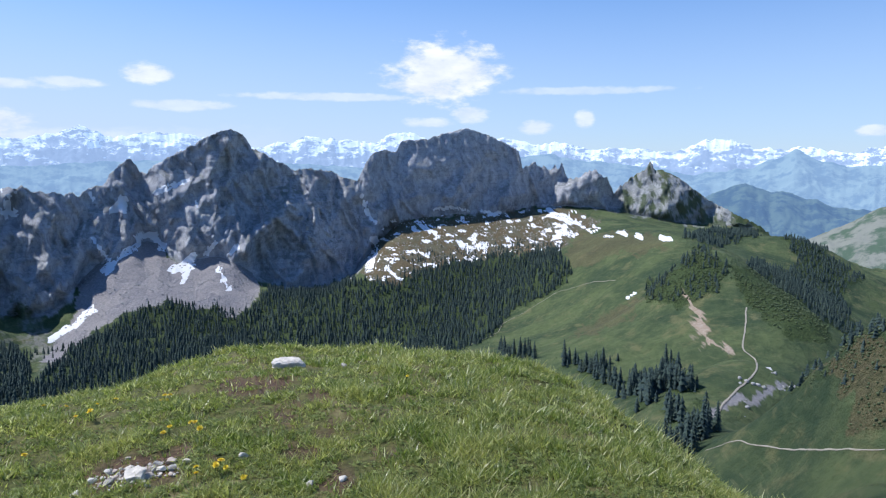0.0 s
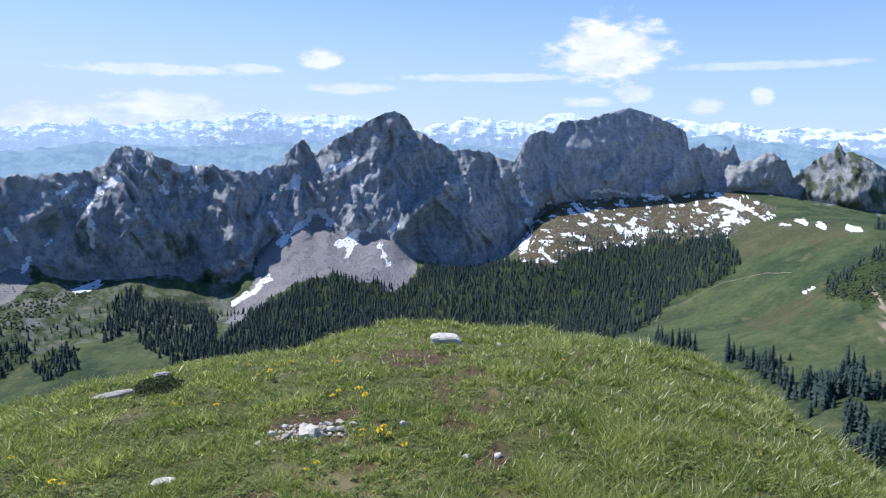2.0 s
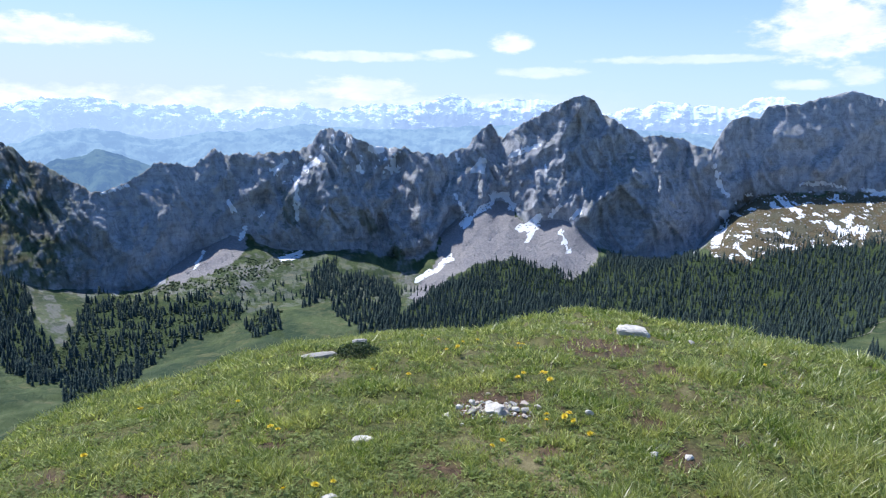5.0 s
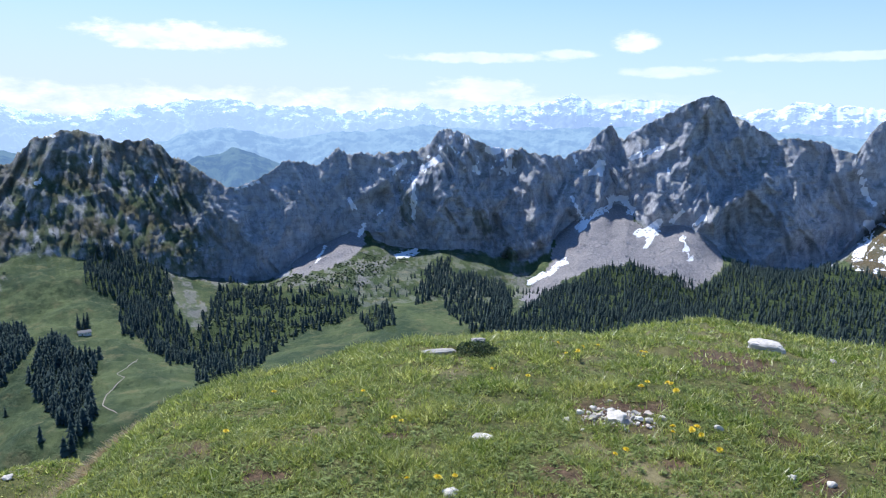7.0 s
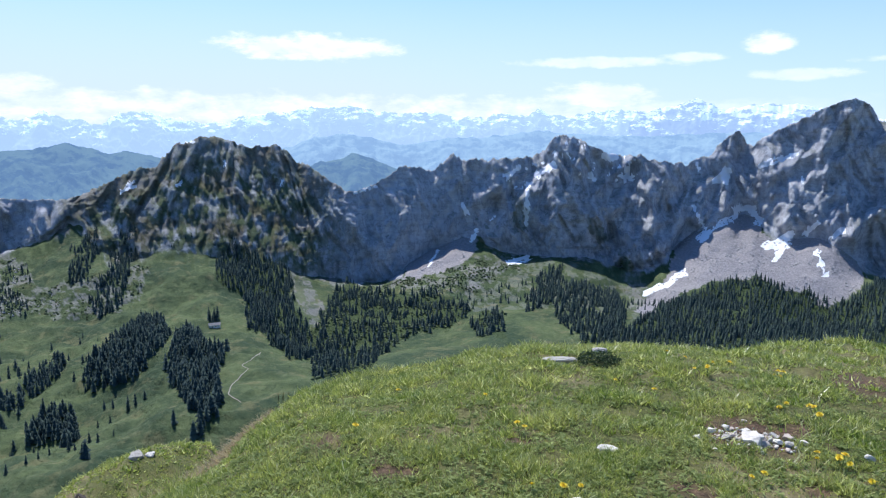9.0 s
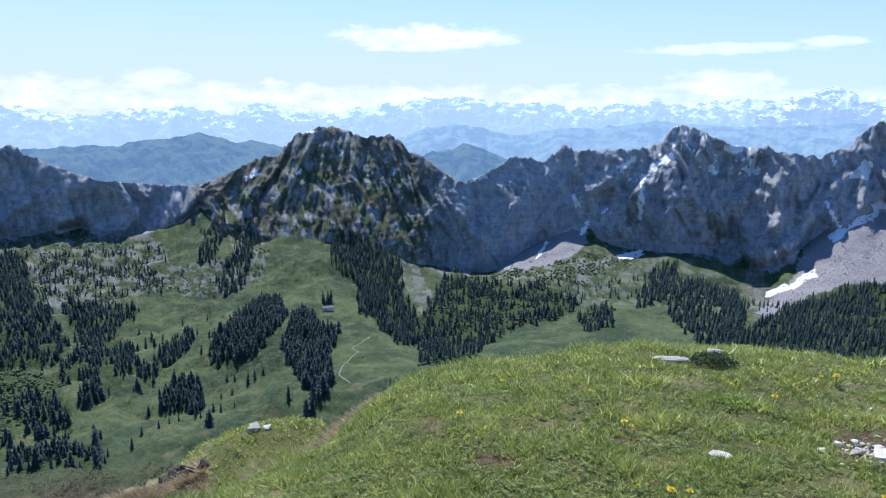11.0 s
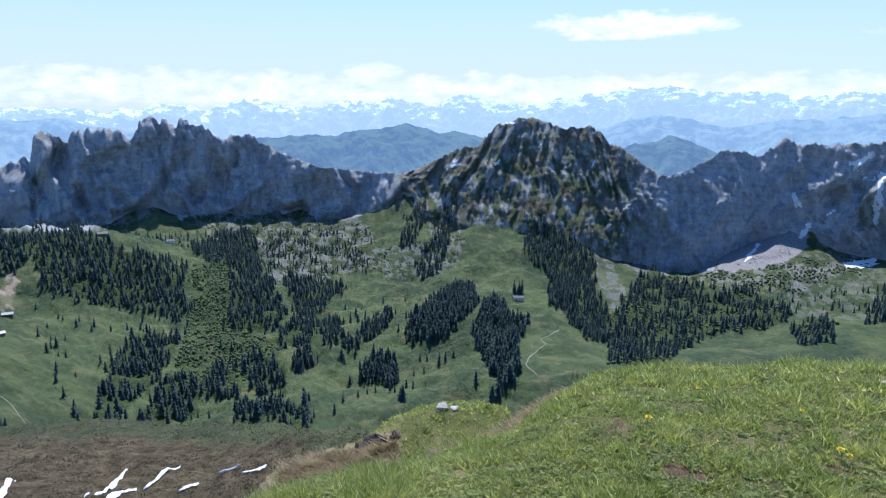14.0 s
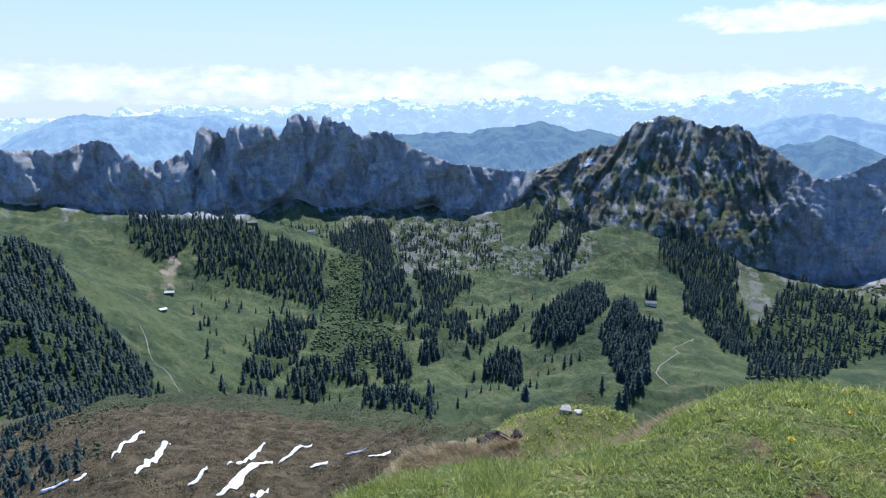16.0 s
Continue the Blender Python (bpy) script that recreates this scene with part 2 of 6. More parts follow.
# spot heights of the meadows and the valley: bearing, range, height under the eye
SADDLE = [(-5.5, 950, -253), (-2.1, 900, -257), (-10.2, 1100, -214), (-10.1, 1300, -166), (-14.7, 1250, -131), (-18.2, 1150, -123), (-20.4, 1100, -125), (-14.8, 1050, -166), (-17.1, 900, -170), (-14.9, 850, -191), (-12.7, 720, -200), (-18.5, 760, -167), (-19.6, 870, -120), (-21.7, 900, -108), (-21.1, 700, -163), (-24.4, 740, -150), (-24.6, 860, -127), (-28.7, 720, -152), (-25.4, 540, -147), (-23.5, 460, -150), (-21.5, 410, -151), (-18.8, 590, -194), (-20.7, 380, -152)]
KNOLL = [(-22.5, 340, -140), (-28.2, 310, -122), (-34.0, 270, -100), (-34.3, 230, -97), (-28.0, 360, -119), (-29.3, 340, -92), (-31.4, 320, -76), (-33.7, 310, -65), (-33.8, 280, -87), (-31, 420, -170), (-36, 420, -150), (-30, 560, -185), (-35, 700, -230)]
BEYOND = [(-23.3, 880, -114), (-27.5, 800, -145), (-30.6, 720, -165), (-26, 1000, -200), (-29, 950, -240), (-32, 900, -260), (-23, 1080, -150), (-26.4, 1700, -157), (-22.9, 1600, -176), (-25.8, 1350, -197), (-28.7, 1700, -179), (-30.6, 1650, -220), (-32.1, 1600, -245), (-31.3, 1250, -256), (-34, 1500, -300), (-28, 2000, -300)]
FOREST = [(9.1, 1050, -297), (4.2, 1200, -279), (-3.1, 1150, -268), (-5.5, 1330, -240), (22.6, 1150, -286), (28.7, 1100, -277), (13.7, 1230, -279), (47.2, 1150, -272), (42.4, 1080, -275), (37.4, 900, -261), (47.3, 850, -276), (49.2, 760, -259), (32.6, 1250, -293), (54.4, 950, -302), (57.6, 850, -295), (60.9, 1000, -274), (67.1, 900, -257), (71.0, 760, -245), (69.5, 560, -232), (64.8, 1150, -234)]
VALLEY = [(74.3, 1100, -260), (74.2, 980, -274), (81.5, 980, -297), (83.9, 720, -285), (76.4, 700, -280), (86.5, 570, -269), (93.0, 720, -283), (93.8, 900, -271), (92.8, 1150, -246), (88.9, 1080, -270), (98.6, 950, -265), (102.9, 1050, -217), (107.3, 1000, -226), (107.5, 920, -245), (102.1, 730, -264), (105.9, 580, -241), (111.1, 1100, -181), (104.9, 1150, -184), (100.6, 1130, -194), (95.6, 1180, -231), (99.0, 540, -248)]
WOOD = [(118.5, 650, -114), (115.4, 600, -150), (111.9, 560, -181), (107.7, 520, -214), (116.2, 430, -168), (119.3, 480, -144), (119.8, 400, -150)]

# the limestone range: bearing, range of the crest, range and slant (degrees) of the cliff's base, and of the scree's foot
RANGE_SOUTH = [(-45, 2000, 1880, -7.0, 1700, -7.5), (-25, 2000, 1880, -5.0, 1700, -5.4), (-20, 2050, 1940, -4.2, 1720, -5.2), (-16.7, 2060, 1950, -4.0, 1700, -5.0), (-13, 2070, 1970, -4.0, 1680, -5.3), (-9, 2050, 1950, -3.6, 1540, -7.0), (-2, 1920, 1830, -3.7, 1430, -9.0), (4, 1800, 1710, -3.9, 1370, -9.5), (7, 1740, 1620, -5.5, 1350, -10.0), (10, 1700, 1480, -9.0, 1330, -11.0), (15, 1625, 1470, -9.0, 1350, -10.9)]
RANGE_MID = [(17.4, 1610, 1490, -7.9, 1240, -13.9), (21, 1650, 1480, -8.4, 1270, -12.5), (24, 1670, 1500, -6.1, 1240, -13.0), (27, 1590, 1460, -7.6, 1210, -13.5), (30, 1540, 1410, -11.6, 1260, -13.5), (34, 1550, 1440, -10.0, 1290, -12.0), (38.4, 1490, 1380, -9.9, 1200, -12.5), (45, 1490, 1380, -9.3, 1180, -13.0), (48, 1500, 1400, -10.0, 1230, -12.6), (52, 1420, 1300, -12.2, 1230, -13.0), (56, 1400, 1270, -13.0, 1150, -14.0), (60, 1470, 1265, -10.6, 1130, -14.0)]
RANGE_EAST = [(63, 1440, 1225, -9.4, 1110, -13.5), (67, 1450, 1245, -8.3, 1130, -11.6), (71, 1480, 1290, -7.3, 1150, -11.1), (75, 1510, 1370, -6.8, 1190, -11.0), (79, 1540, 1460, -7.2, 1230, -12.0), (83, 1570, 1470, -8.3, 1230, -12.5), (88, 1640, 1540, -7.3, 1180, -13.2), (93, 1660, 1560, -8.3, 1400, -10.2), (98, 1680, 1580, -8.5, 1400, -10.5), (104, 1690, 1580, -9.1, 1400, -10.5), (109, 1770, 1650, -7.0, 1450, -9.5), (113, 1830, 1720, -6.2, 1450, -9.8), (118, 1840, 1720, -6.7, 1450, -10.0), (135, 2000, 1750, -8.0, 1450, -10.5)]

# crests: bearing and slant of each summit, notch and shoulder, mountain by mountain
CREST = {
    "shoulder": [(-45, -9.0), (-30, -8.2), (-27.9, -6.4), (-24.4, -4.7), (-21.0, -2.9), (-19.8, -2.0), (-18.2, -0.9), (-17.1, -0.6), (-16.7, -0.1), (-16.3, -0.8), (-15, -1.6), (-14.3, -2.4)],
    "needles": [(-13.9, -2.8), (-13.4, -1.6), (-12.3, -0.9), (-10.3, -1.5), (-9.7, -0.3), (-9.35, -1.0), (-9.1, -0.35), (-8.6, -1.0), (-8.2, -0.6), (-7.4, -0.3), (-6.5, -0.8)],
    "massif": [(-6.1, 0.8), (-4.4, 1.7), (-3.4, 2.1), (-1.8, 2.6), (-0.6, 2.4), (1.3, 1.8), (3.6, 1.6), (4.1, 0.7), (5.1, 0.8), (6.2, 0.4), (6.9, -0.9)],
    "main_peak": [(7.3, -1.8), (7.9, -1.6), (10, -0.8), (12.5, -0.8), (14.7, 0.4), (15.8, 0.9), (16.2, 1.7), (17.2, 2.4), (17.9, 2.2), (18.8, 1.9), (20.3, 1.1), (22.4, -0.1), (23.8, -0.9), (24.2, -0.8), (24.7, -0.1), (25.5, -0.35), (26.2, -1.2)],
    "jagged_wall": [(26.6, -1.9), (28.5, -2.6), (30.2, -2.5), (31.6, -2.0), (33, -2.0), (34.4, -2.0), (36.3, -1.0), (37.7, -0.6), (38.7, -0.5), (39.4, -1.5), (40.5, -2.4), (43, -2.55), (45.2, -2.6), (46.4, -2.7), (47.1, -2.2), (47.5, -2.5), (48.9, -3.7), (50.5, -3.2), (51.7, -3.4), (53.9, -4.9), (55.3, -5.3)],
    "pyramid": [(56.1, -5.3), (58.2, -3.9), (60.2, -2.6), (61.4, -1.6), (61.9, -1.5), (62.4, -1.7), (63, -1.5), (63.7, -1.95), (65, -1.2), (66.7, -0.9), (67.8, -1.1), (69.5, -1.6), (70.9, -3.2), (72, -3.3), (74.7, -4.6), (77, -5.6)],
    "crags": [(80.7, -5.4), (84.1, -5.0), (86, -4.3), (87.9, -3.4), (89.3, -2.6), (90.7, -2.2), (91.4, -2.7), (92.3, -2.6), (93.2, -1.4), (95.3, -1.35), (96.8, -1.2), (97.5, -1.3), (98.0, -2.0), (98.5, -2.6), (99.3, -2.0), (101.1, -1.9), (103, -2.6), (104.1, -2.3), (104.6, -2.6), (105, -4.4)],
    "far_crags": [(105.4, -3.9), (105.9, -4.0), (107.2, -5.0), (107.4, -4.6), (108.3, -5.3), (109.5, -4.1), (110.1, -4.2), (111, -3.1), (112.5, -3.0), (114, -3.8), (116.8, -3.6), (122, -3.8), (135, -6.0)],
}
# foot of the bare rock: bearing, slant
ROCK_FOOT_SOUTH = [(-45, -8), (-27, -6.4), (-24.4, -5), (-21.1, -5.1), (-18.2, -4.8), (-14.2, -4.1), (-10, -3.6), (-7.7, -4), (-3.5, -4.6), (-0.6, -4.5), (2.3, -4.8), (4.2, -5.1), (5.4, -6), (6.3, -7.9), (7.1, -9.3), (8.3, -10), (10.9, -10.6), (13.7, -10.6), (15.5, -9.9), (16.5, -8.8), (17.4, -8.1), (18.7, -7.2), (20.2, -7.7), (21.6, -8.3), (22.3, -7.6), (23, -5.6), (24.6, -5.3), (25.3, -7), (26.5, -7.9), (27.8, -7.1), (28.6, -8.1), (29.2, -10.3), (30.3, -11.2), (31.8, -11.3)]
ROCK_FOOT_EAST = [(32.4, -12.2), (32.8, -10.6), (33.6, -11.1), (36.6, -10.5), (40.2, -10.5), (42.4, -10.5), (44.1, -9.8), (45.3, -8.7), (47.2, -9.5), (49.1, -9.9), (50.5, -10.9), (51.4, -12.6), (54.2, -13), (57.3, -12.8), (59.5, -12), (60.4, -11.6), (61.1, -11.2), (63.2, -10.8), (66, -10.3), (68.4, -10.1), (70.8, -9.8), (72.7, -10.7), (74.4, -11.2), (75.6, -9), (76.1, -7.4), (77.1, -6.9), (78.5, -8.3), (81.4, -9.2), (84.7, -9.2), (85.6, -8.1), (87.1, -8.5), (89.8, -8.8), (93.4, -8.6), (95, -9), (96.8, -7.3), (99, -8.2), (101.5, -9.4), (104.6, -9.3), (109.9, -8.6), (118, -7), (135, -8)]
# brow of the summit meadow and crest of the brown spur below it: bearing, slant
BROW = [(-120, -26), (-60, -28), (-35, -27.5), (-24.8, -25.3), (-19.9, -23.1), (-16.7, -21.7), (-13.3, -19.8), (-10.4, -18.4), (-5.6, -17.2), (0.3, -16.3), (9, -15.9), (16, -15.7), (20.6, -16.2), (27, -17.3), (34.4, -17.5), (42.4, -18.2), (48.3, -18.9), (52, -19.9), (56, -20.6), (60, -20.9), (63, -21.6), (67, -23.8), (70.7, -26.3), (75.6, -27.6), (81, -28.6), (88, -29.0), (92, -29.8), (100, -31.4), (125, -33), (180, -28), (240, -26), (319, -27.7)]
SPUR = [(60, 40, -40), (76, 45, -29), (82, 60, -27.7), (88, 80, -26.4), (94, 100, -25.5), (103, 120, -23.6), (112, 130, -22.4), (120, 150, -22.3), (150, 170, -24)]

# the grassy mound below the summit: bearing, slant of its crest
MOUND = [(60, -60), (66, -34), (68, -26.5), (69, -24.9), (71, -24.5), (74, -24.6), (76.5, -25.2), (79, -26.0), (82, -27.7), (86, -28.4), (90, -29.6), (94, -33), (100, -60)]
# how toothed the crest is: bearing, metres
TEETH = [(-40, 0), (-20, 4), (-18, 8), (-14, 18), (-6.5, 15), (-5, 5), (6, 5), (16, 7), (22, 8), (30, 9), (50, 9), (56, 4), (60, 7), (70, 8), (75, 3), (85, 4), (89, 10), (93, 16), (104, 16), (106, 12), (120, 10)]

_tab = np.array(RANGE_SOUTH + RANGE_MID + RANGE_EAST, float)
_crest = np.array([p for rows in CREST.values() for p in rows], float)
_brow, _spur, _mound, _teeth, _rockfoot = (np.array(q, float) for q in (BROW, SPUR, MOUND, TEETH, ROCK_FOOT_SOUTH + ROCK_FOOT_EAST))


def tan_deg(a):
    return np.tan(np.radians(a))


def range_lines(b):
    """Range and height of crest, cliff base and scree foot at the bearings b."""
    rc, rb, rf = (np.interp(b, _tab[:, 0], _tab[:, k]) for k in (1, 2, 4))
    sb = sum(np.interp(b + d, _rockfoot[:, 0], _rockfoot[:, 1]) for d in (-1.8, -1.2, -0.6, 0, 0.6, 1.2, 1.8)) / 7
    sf = np.interp(b, _tab[:, 0], _tab[:, 5])
    zc = rc * tan_deg(np.interp(b, _crest[:, 0], _crest[:, 1])) + EYE
    share = 0.36 - 0.16 * smooth(-15, -12, b) * (1 - smooth(6, 9, b))
    steep = rc - np.clip(share * (zc - rc * tan_deg(sb)), 30, 140)
    slant = pyramid(b)
    rb = steep + (np.minimum(rb, rc - 150) - steep) * slant
    sf = np.minimum(sf, sb - 0.9)
    rf = np.minimum(rf, rb - 40)
    return rc, zc, rb, rb * tan_deg(sb) + EYE, rf, rf * tan_deg(sf) + EYE


def pyramid(b):
    """1 on the pyramid-shaped mountain, 0 elsewhere."""
    return smooth(55, 60, b) * (1 - smooth(75, 79, b))


def slant_of(r, z):
    return np.degrees(np.arctan2(z - EYE, r))


def relief(b, el):
    """How far the rock stands out towards the summit: leaning ribs, gullies, pillars and ledges, in metres."""
    arc, up = np.radians(b) * 1600, tan_deg(el) * 1600
    foot = np.interp(b, _rockfoot[:, 0], _rockfoot[:, 1])
    crest = np.interp(b, _crest[:, 0], _crest[:, 1])
    u = (el - foot) / np.maximum(crest - foot, 0.5)
    warp = 38 * fbm(arc / 150, up / 150, 3, 301)
    slant = pyramid(b)
    big = ridged((arc + 0.6 * up + warp) / 185, (up - 0.2 * arc) / 380, 2, 303)
    mid = ridged((arc - 0.4 * up + 0.9 * warp) / 66, (up + 0.3 * arc) / 230, 3, 307, 0.55)
    small = ridged((arc + 0.25 * up + 0.3 * warp) / 21, (up - warp) / 80, 3, 311, 0.6)
    bed = fbm(arc / 120, (up + 0.12 * arc + 0.3 * warp) / 13, 3, 313, 0.6)
    fan = (b - 65.6) / (0.62 + 0.5 * np.clip(1 - u, 0, 1.2))
    ribs = ridged(fan * 0.5 + 0.022 * warp, up / 330, 2, 317, 0.5)
    fine = ridged(fan * 1.7 + 0.03 * warp, up / 120, 3, 319, 0.6)
    wall = 78 * (big - 0.2) + 40 * (mid - 0.15) + 10 * small + 5 * bed
    wall = wall * (1 - 0.45 * smooth(-7, -5, b) * (1 - smooth(5, 8, b)) * smooth(0.25, 0.5, u))
    wall = wall * (1 - 0.45 * smooth(42, 46, b) * (1 - smooth(54, 58, b)))
    cone = 26 * (ribs - 0.2) + 9 * (fine - 0.1) + 13 * (mid - 0.15) + 4.5 * small + 3 * bed
    hold = smooth(-0.10, 0.14, u) * smooth(-26, -22, b) * (1 - smooth(119, 123, b))
    return hold * (wall * (1 - slant) + cone * slant)


def settle(b, r, z):
    """Moves points of the rock walls in and out along the line to the eye by their relief."""
    rc, _, rb, _, rf, _ = range_lines(b)
    d = relief(b, slant_of(r, z)) * smooth(-60, 10, r - rb) * np.exp(-np.clip((r - rc) / 40, 0, 5) ** 2)
    k = 1 - d / np.maximum(r, 200)
    return r * k, EYE + (z - EYE) * k


def _spline():
    pts = [(b, r, z + EYE) for b, r, z in SADDLE + KNOLL + BEYOND + FOREST + VALLEY + WOOD]
    for row in _tab[1:-1]:
        pts.append((row[0], row[4], row[4] * tan_deg(row[5]) + EYE))
    pts += [(b, 120, -150) for b in range(0, 120, 20)] + [(-20, 160, -100), (-34, 140, -62), (-60, 300, -120)]
    pts += [(b, r, -255) for b in range(140, 320, 30) for r in (450, 1400, 3000)]
    pts += [(b, 300, -240) for b in (0, 20, 40, 60, 80)]
    p = np.array(pts, float)
    a = np.radians(p[:, 0])
    xy = np.stack([-p[:, 1] * np.sin(a), p[:, 1] * np.cos(a)], 1) / 1000
    d2 = ((xy[:, None] - xy[None]) ** 2).sum(2)
    k = 0.5 * d2 * np.log(d2 + 1e-9)
    n = len(p)
    m = np.zeros((n + 3, n + 3))
    m[:n, :n] = k + 2e-4 * np.eye(n)
    m[:n, n], m[:n, n + 1:] = 1, xy
    m[n:, :n] = m[:n, n:].T
    return xy, np.linalg.solve(m, np.concatenate([p[:, 2], np.zeros(3)]))


_knots, _weights = _spline()


def valley_height(x, y):
    shape, x, y = x.shape, x.ravel() / 1000, y.ravel() / 1000
    out = np.empty_like(x)
    for s in range(0, len(x), 100000):
        e = slice(s, s + 100000)
        d2 = (x[e, None] - _knots[None, :, 0]) ** 2 + (y[e, None] - _knots[None, :, 1]) ** 2
        out[e] = (0.5 * d2 * np.log(d2 + 1e-9)) @ _weights[:-3] + _weights[-3] + _weights[-2] * x[e] + _weights[-1] * y[e]
    return out.reshape(shape)


def summit_height(b, r):
    """The grassy top on which one stands, and its steep flanks."""
    brow = np.interp(b, _brow[:, 0], _brow[:, 1])
    rd = 2.133 / -tan_deg(brow)
    flank = 0.70
    uc = (flank * rd / 2.132) ** (1 / 3)
    u = r / rd
    z = np.where(u < uc, -0.533 * np.minimum(u, uc) ** 4, -0.533 * uc ** 4 - flank * (r - uc * rd))
    rm = np.interp(b, (68, 92), (13.5, 11.0))
    zm = rm * tan_deg(np.interp(b, _mound[:, 0], _mound[:, 1])) + EYE
    mound = np.where(r < rm, zm + (rm - r) * 0.10 - 0.05 * (rm - r) ** 2, zm - (r - rm) * 0.35 - (r - rm) ** 2 * 0.06)
    mound = np.where((b < 60) | (b > 100), -1e4, mound)
    rs, ss = np.interp(b, _spur[:, 0], _spur[:, 1]), np.interp(b, _spur[:, 0], _spur[:, 2])
    zs = rs * tan_deg(ss) + EYE - 4 * np.clip(b - 150, 0, 60)
    spur = np.where(r < rs, zs + (rs - r) * 0.31, zs - (r - rs) * 0.30 - (r - rs) ** 2 * 0.012)
    spur = np.where(b < 55, -1e4, spur)
    return np.maximum(np.maximum(z, mound), spur)


def land(b, r, detail=True):
    """Height of the land at bearing b (degrees) and range r, and what it is made of."""
    a = np.radians(b)
    x, y = -r * np.sin(a), r * np.cos(a)
    rc, zc, rb, zb, rf, zf = range_lines(b)
    base = valley_height(x, y)
    top = summit_height(b, r)
    u = np.clip((r - rb) / (rc - rb), 0, 1)
    v = np.clip((r - rf) / (rb - rf), 0, 1)
    wall = np.where(r < rb, zf + (zb - zf) * v ** 1.15, zb + (zc - zb) * (0.75 * u + 0.25 * u * u))
    behind = np.maximum(zc - (r - rc) * 0.8, -330 + 0.02 * (r - rc))
    wall = np.where(r > rc, behind, wall)
    w = smooth(-50, 40, r - rf)
    ranged = (1 - smooth(120, 132, b)) * smooth(-30, -25, b)
    low = np.where(r > rc, -300.0, base)
    z = low + (wall - low) * w * ranged
    z = np.where(top > z, top, z)
    rock = smooth(-8, 25, r - rb) * ranged * smooth(0, 1, w) * smooth(-24, -20.5, b)
    if detail:
        arc = a * 1600
        up = np.where(r < rc, z, 2 * zc - z)
        bend = 40 * fbm(arc / 120, up / 120, 3, 91)
        rib = ridged((arc + bend + 0.35 * up) / 110, (up + bend) / 140 + 3, 6, 11, 0.6)
        crag = ridged((arc - bend) / 40, (up - 0.5 * arc) / 55, 4, 23, 0.55)
        inner = np.sin(np.pi * np.clip(u, 0, 1))
        amp = np.where(r < rc, inner, 0) * rock
        chip = ridged((arc + 0.4 * bend) / 15, (up - bend) / 18, 3, 29, 0.6)
        z = z + amp * (10 * (rib - 0.3) + 8 * crag) + rock * np.where(r < rc, 0.25 + 0.75 * inner, 0.0) * 5.0 * chip
        crest = np.exp(-((r - rc) / 26) ** 2) * ranged * w
        spiky = 1.1 * ridged(arc / 26, r / 60, 4, 97, 0.6) - 0.35
        blunt = 1.1 * smooth(-0.25, 0.35, ridged(arc / 30, r / 90, 2, 197, 0.45)) + 0.35 * smooth(-0.2, 0.3, fbm(arc / 9, r / 40, 2, 199)) - 0.75
        blocky = smooth(86, 90, b)
        z = z + crest * np.interp(b, _teeth[:, 0], _teeth[:, 1]) * (spiky * (1 - blocky) + blunt * blocky)
        far = smooth(60, 500, r) * (1 - rock)
        z = z + far * ((4 + 7 * smooth(0, 25, b)) * fbm(x / 150, y / 150, 4, 5) + (3.2 + 6.2 * smooth(55, 70, b)) * fbm(x / 46, y / 46, 4, 8, 0.5))
        near = (1 - smooth(60, 500, r))
        z = z + near * smooth(0.5, 9, r) * (0.10 * fbm(x / 1.7, y / 1.7, 4, 31) + 0.075 * smooth(2.5, 4.5, r) * fbm(x / 0.5, y / 0.5, 3, 33))
        z = z + near * smooth(20, 60, r) * (1.3 * fbm(x / 9, y / 9, 4, 37) + 0.5 * ridged((x + y) / 4.5, (x - y) / 9, 3, 39))
    return z

# ---- what covers the land: outlines and lines by bearing and range ----
GULLY_A = [(-8.5, 755), (-10.4, 724), (-15.2, 603), (-17.6, 418), (-19.2, 385), (-17.9, 457), (-14.6, 663)]
GULLY_B = [(-17.4, 623), (-18.7, 643), (-20.2, 466), (-18.8, 451), (-17.5, 471)]
GULLY_C = [(-4.8, 887), (-7.0, 814), (-7.4, 753), (-4.8, 801)]
GULLY_D = [(-19.7, 373), (-21.5, 413), (-22.8, 400), (-21.3, 341)]
KNOLL_BRUSH = [(-28.2, 345), (-30.3, 335), (-33.7, 318), (-34.6, 318), (-34.5, 300), (-31.5, 310), (-28.7, 325)]
KNOLL_HEATH = [(-30.0, 332), (-33.7, 305), (-34.2, 275), (-31.0, 292)]
PATH_A = [(-24.4, -11.3), (-24.4, -13.2), (-24.2, -14.5), (-25.2, -15.1), (-25.5, -15.9), (-24.7, -17), (-23.7, -18), (-22.9, -19.2), (-22.7, -19.8)]
PATH_B = [(-22, -22.4), (-23.1, -21.9), (-24.4, -21.2), (-25.2, -21.6), (-28.2, -21.3), (-31.2, -20.9), (-34.5, -20.1)]
PATH_C = [(-2.1, -15.6), (-4.6, -14.5), (-5, -13.7), (-6.9, -12.7), (-9.5, -11), (-12.5, -10), (-14.4, -9.8)]
SCAR = [(-20.0, 785), (-20.9, 744), (-21.4, 695)]
SCAR2 = [(-21.8, 672), (-23.3, 649)]
ROCKS = [(-25.2, 461), (-27.3, 514)]
ROCKS2 = [(-21.9, 421), (-24.4, 465)]
PATH_D = [(63.5, -18.4), (64.4, -19), (65.2, -19.3), (64.5, -19.6), (66, -20.8), (66.3, -21.5), (65.2, -22.2)]
PATH_E = [(109.9, -17.1), (109.5, -18.3), (109.4, -19.1), (109.3, -19.9), (108.1, -21), (107.3, -22.7)]
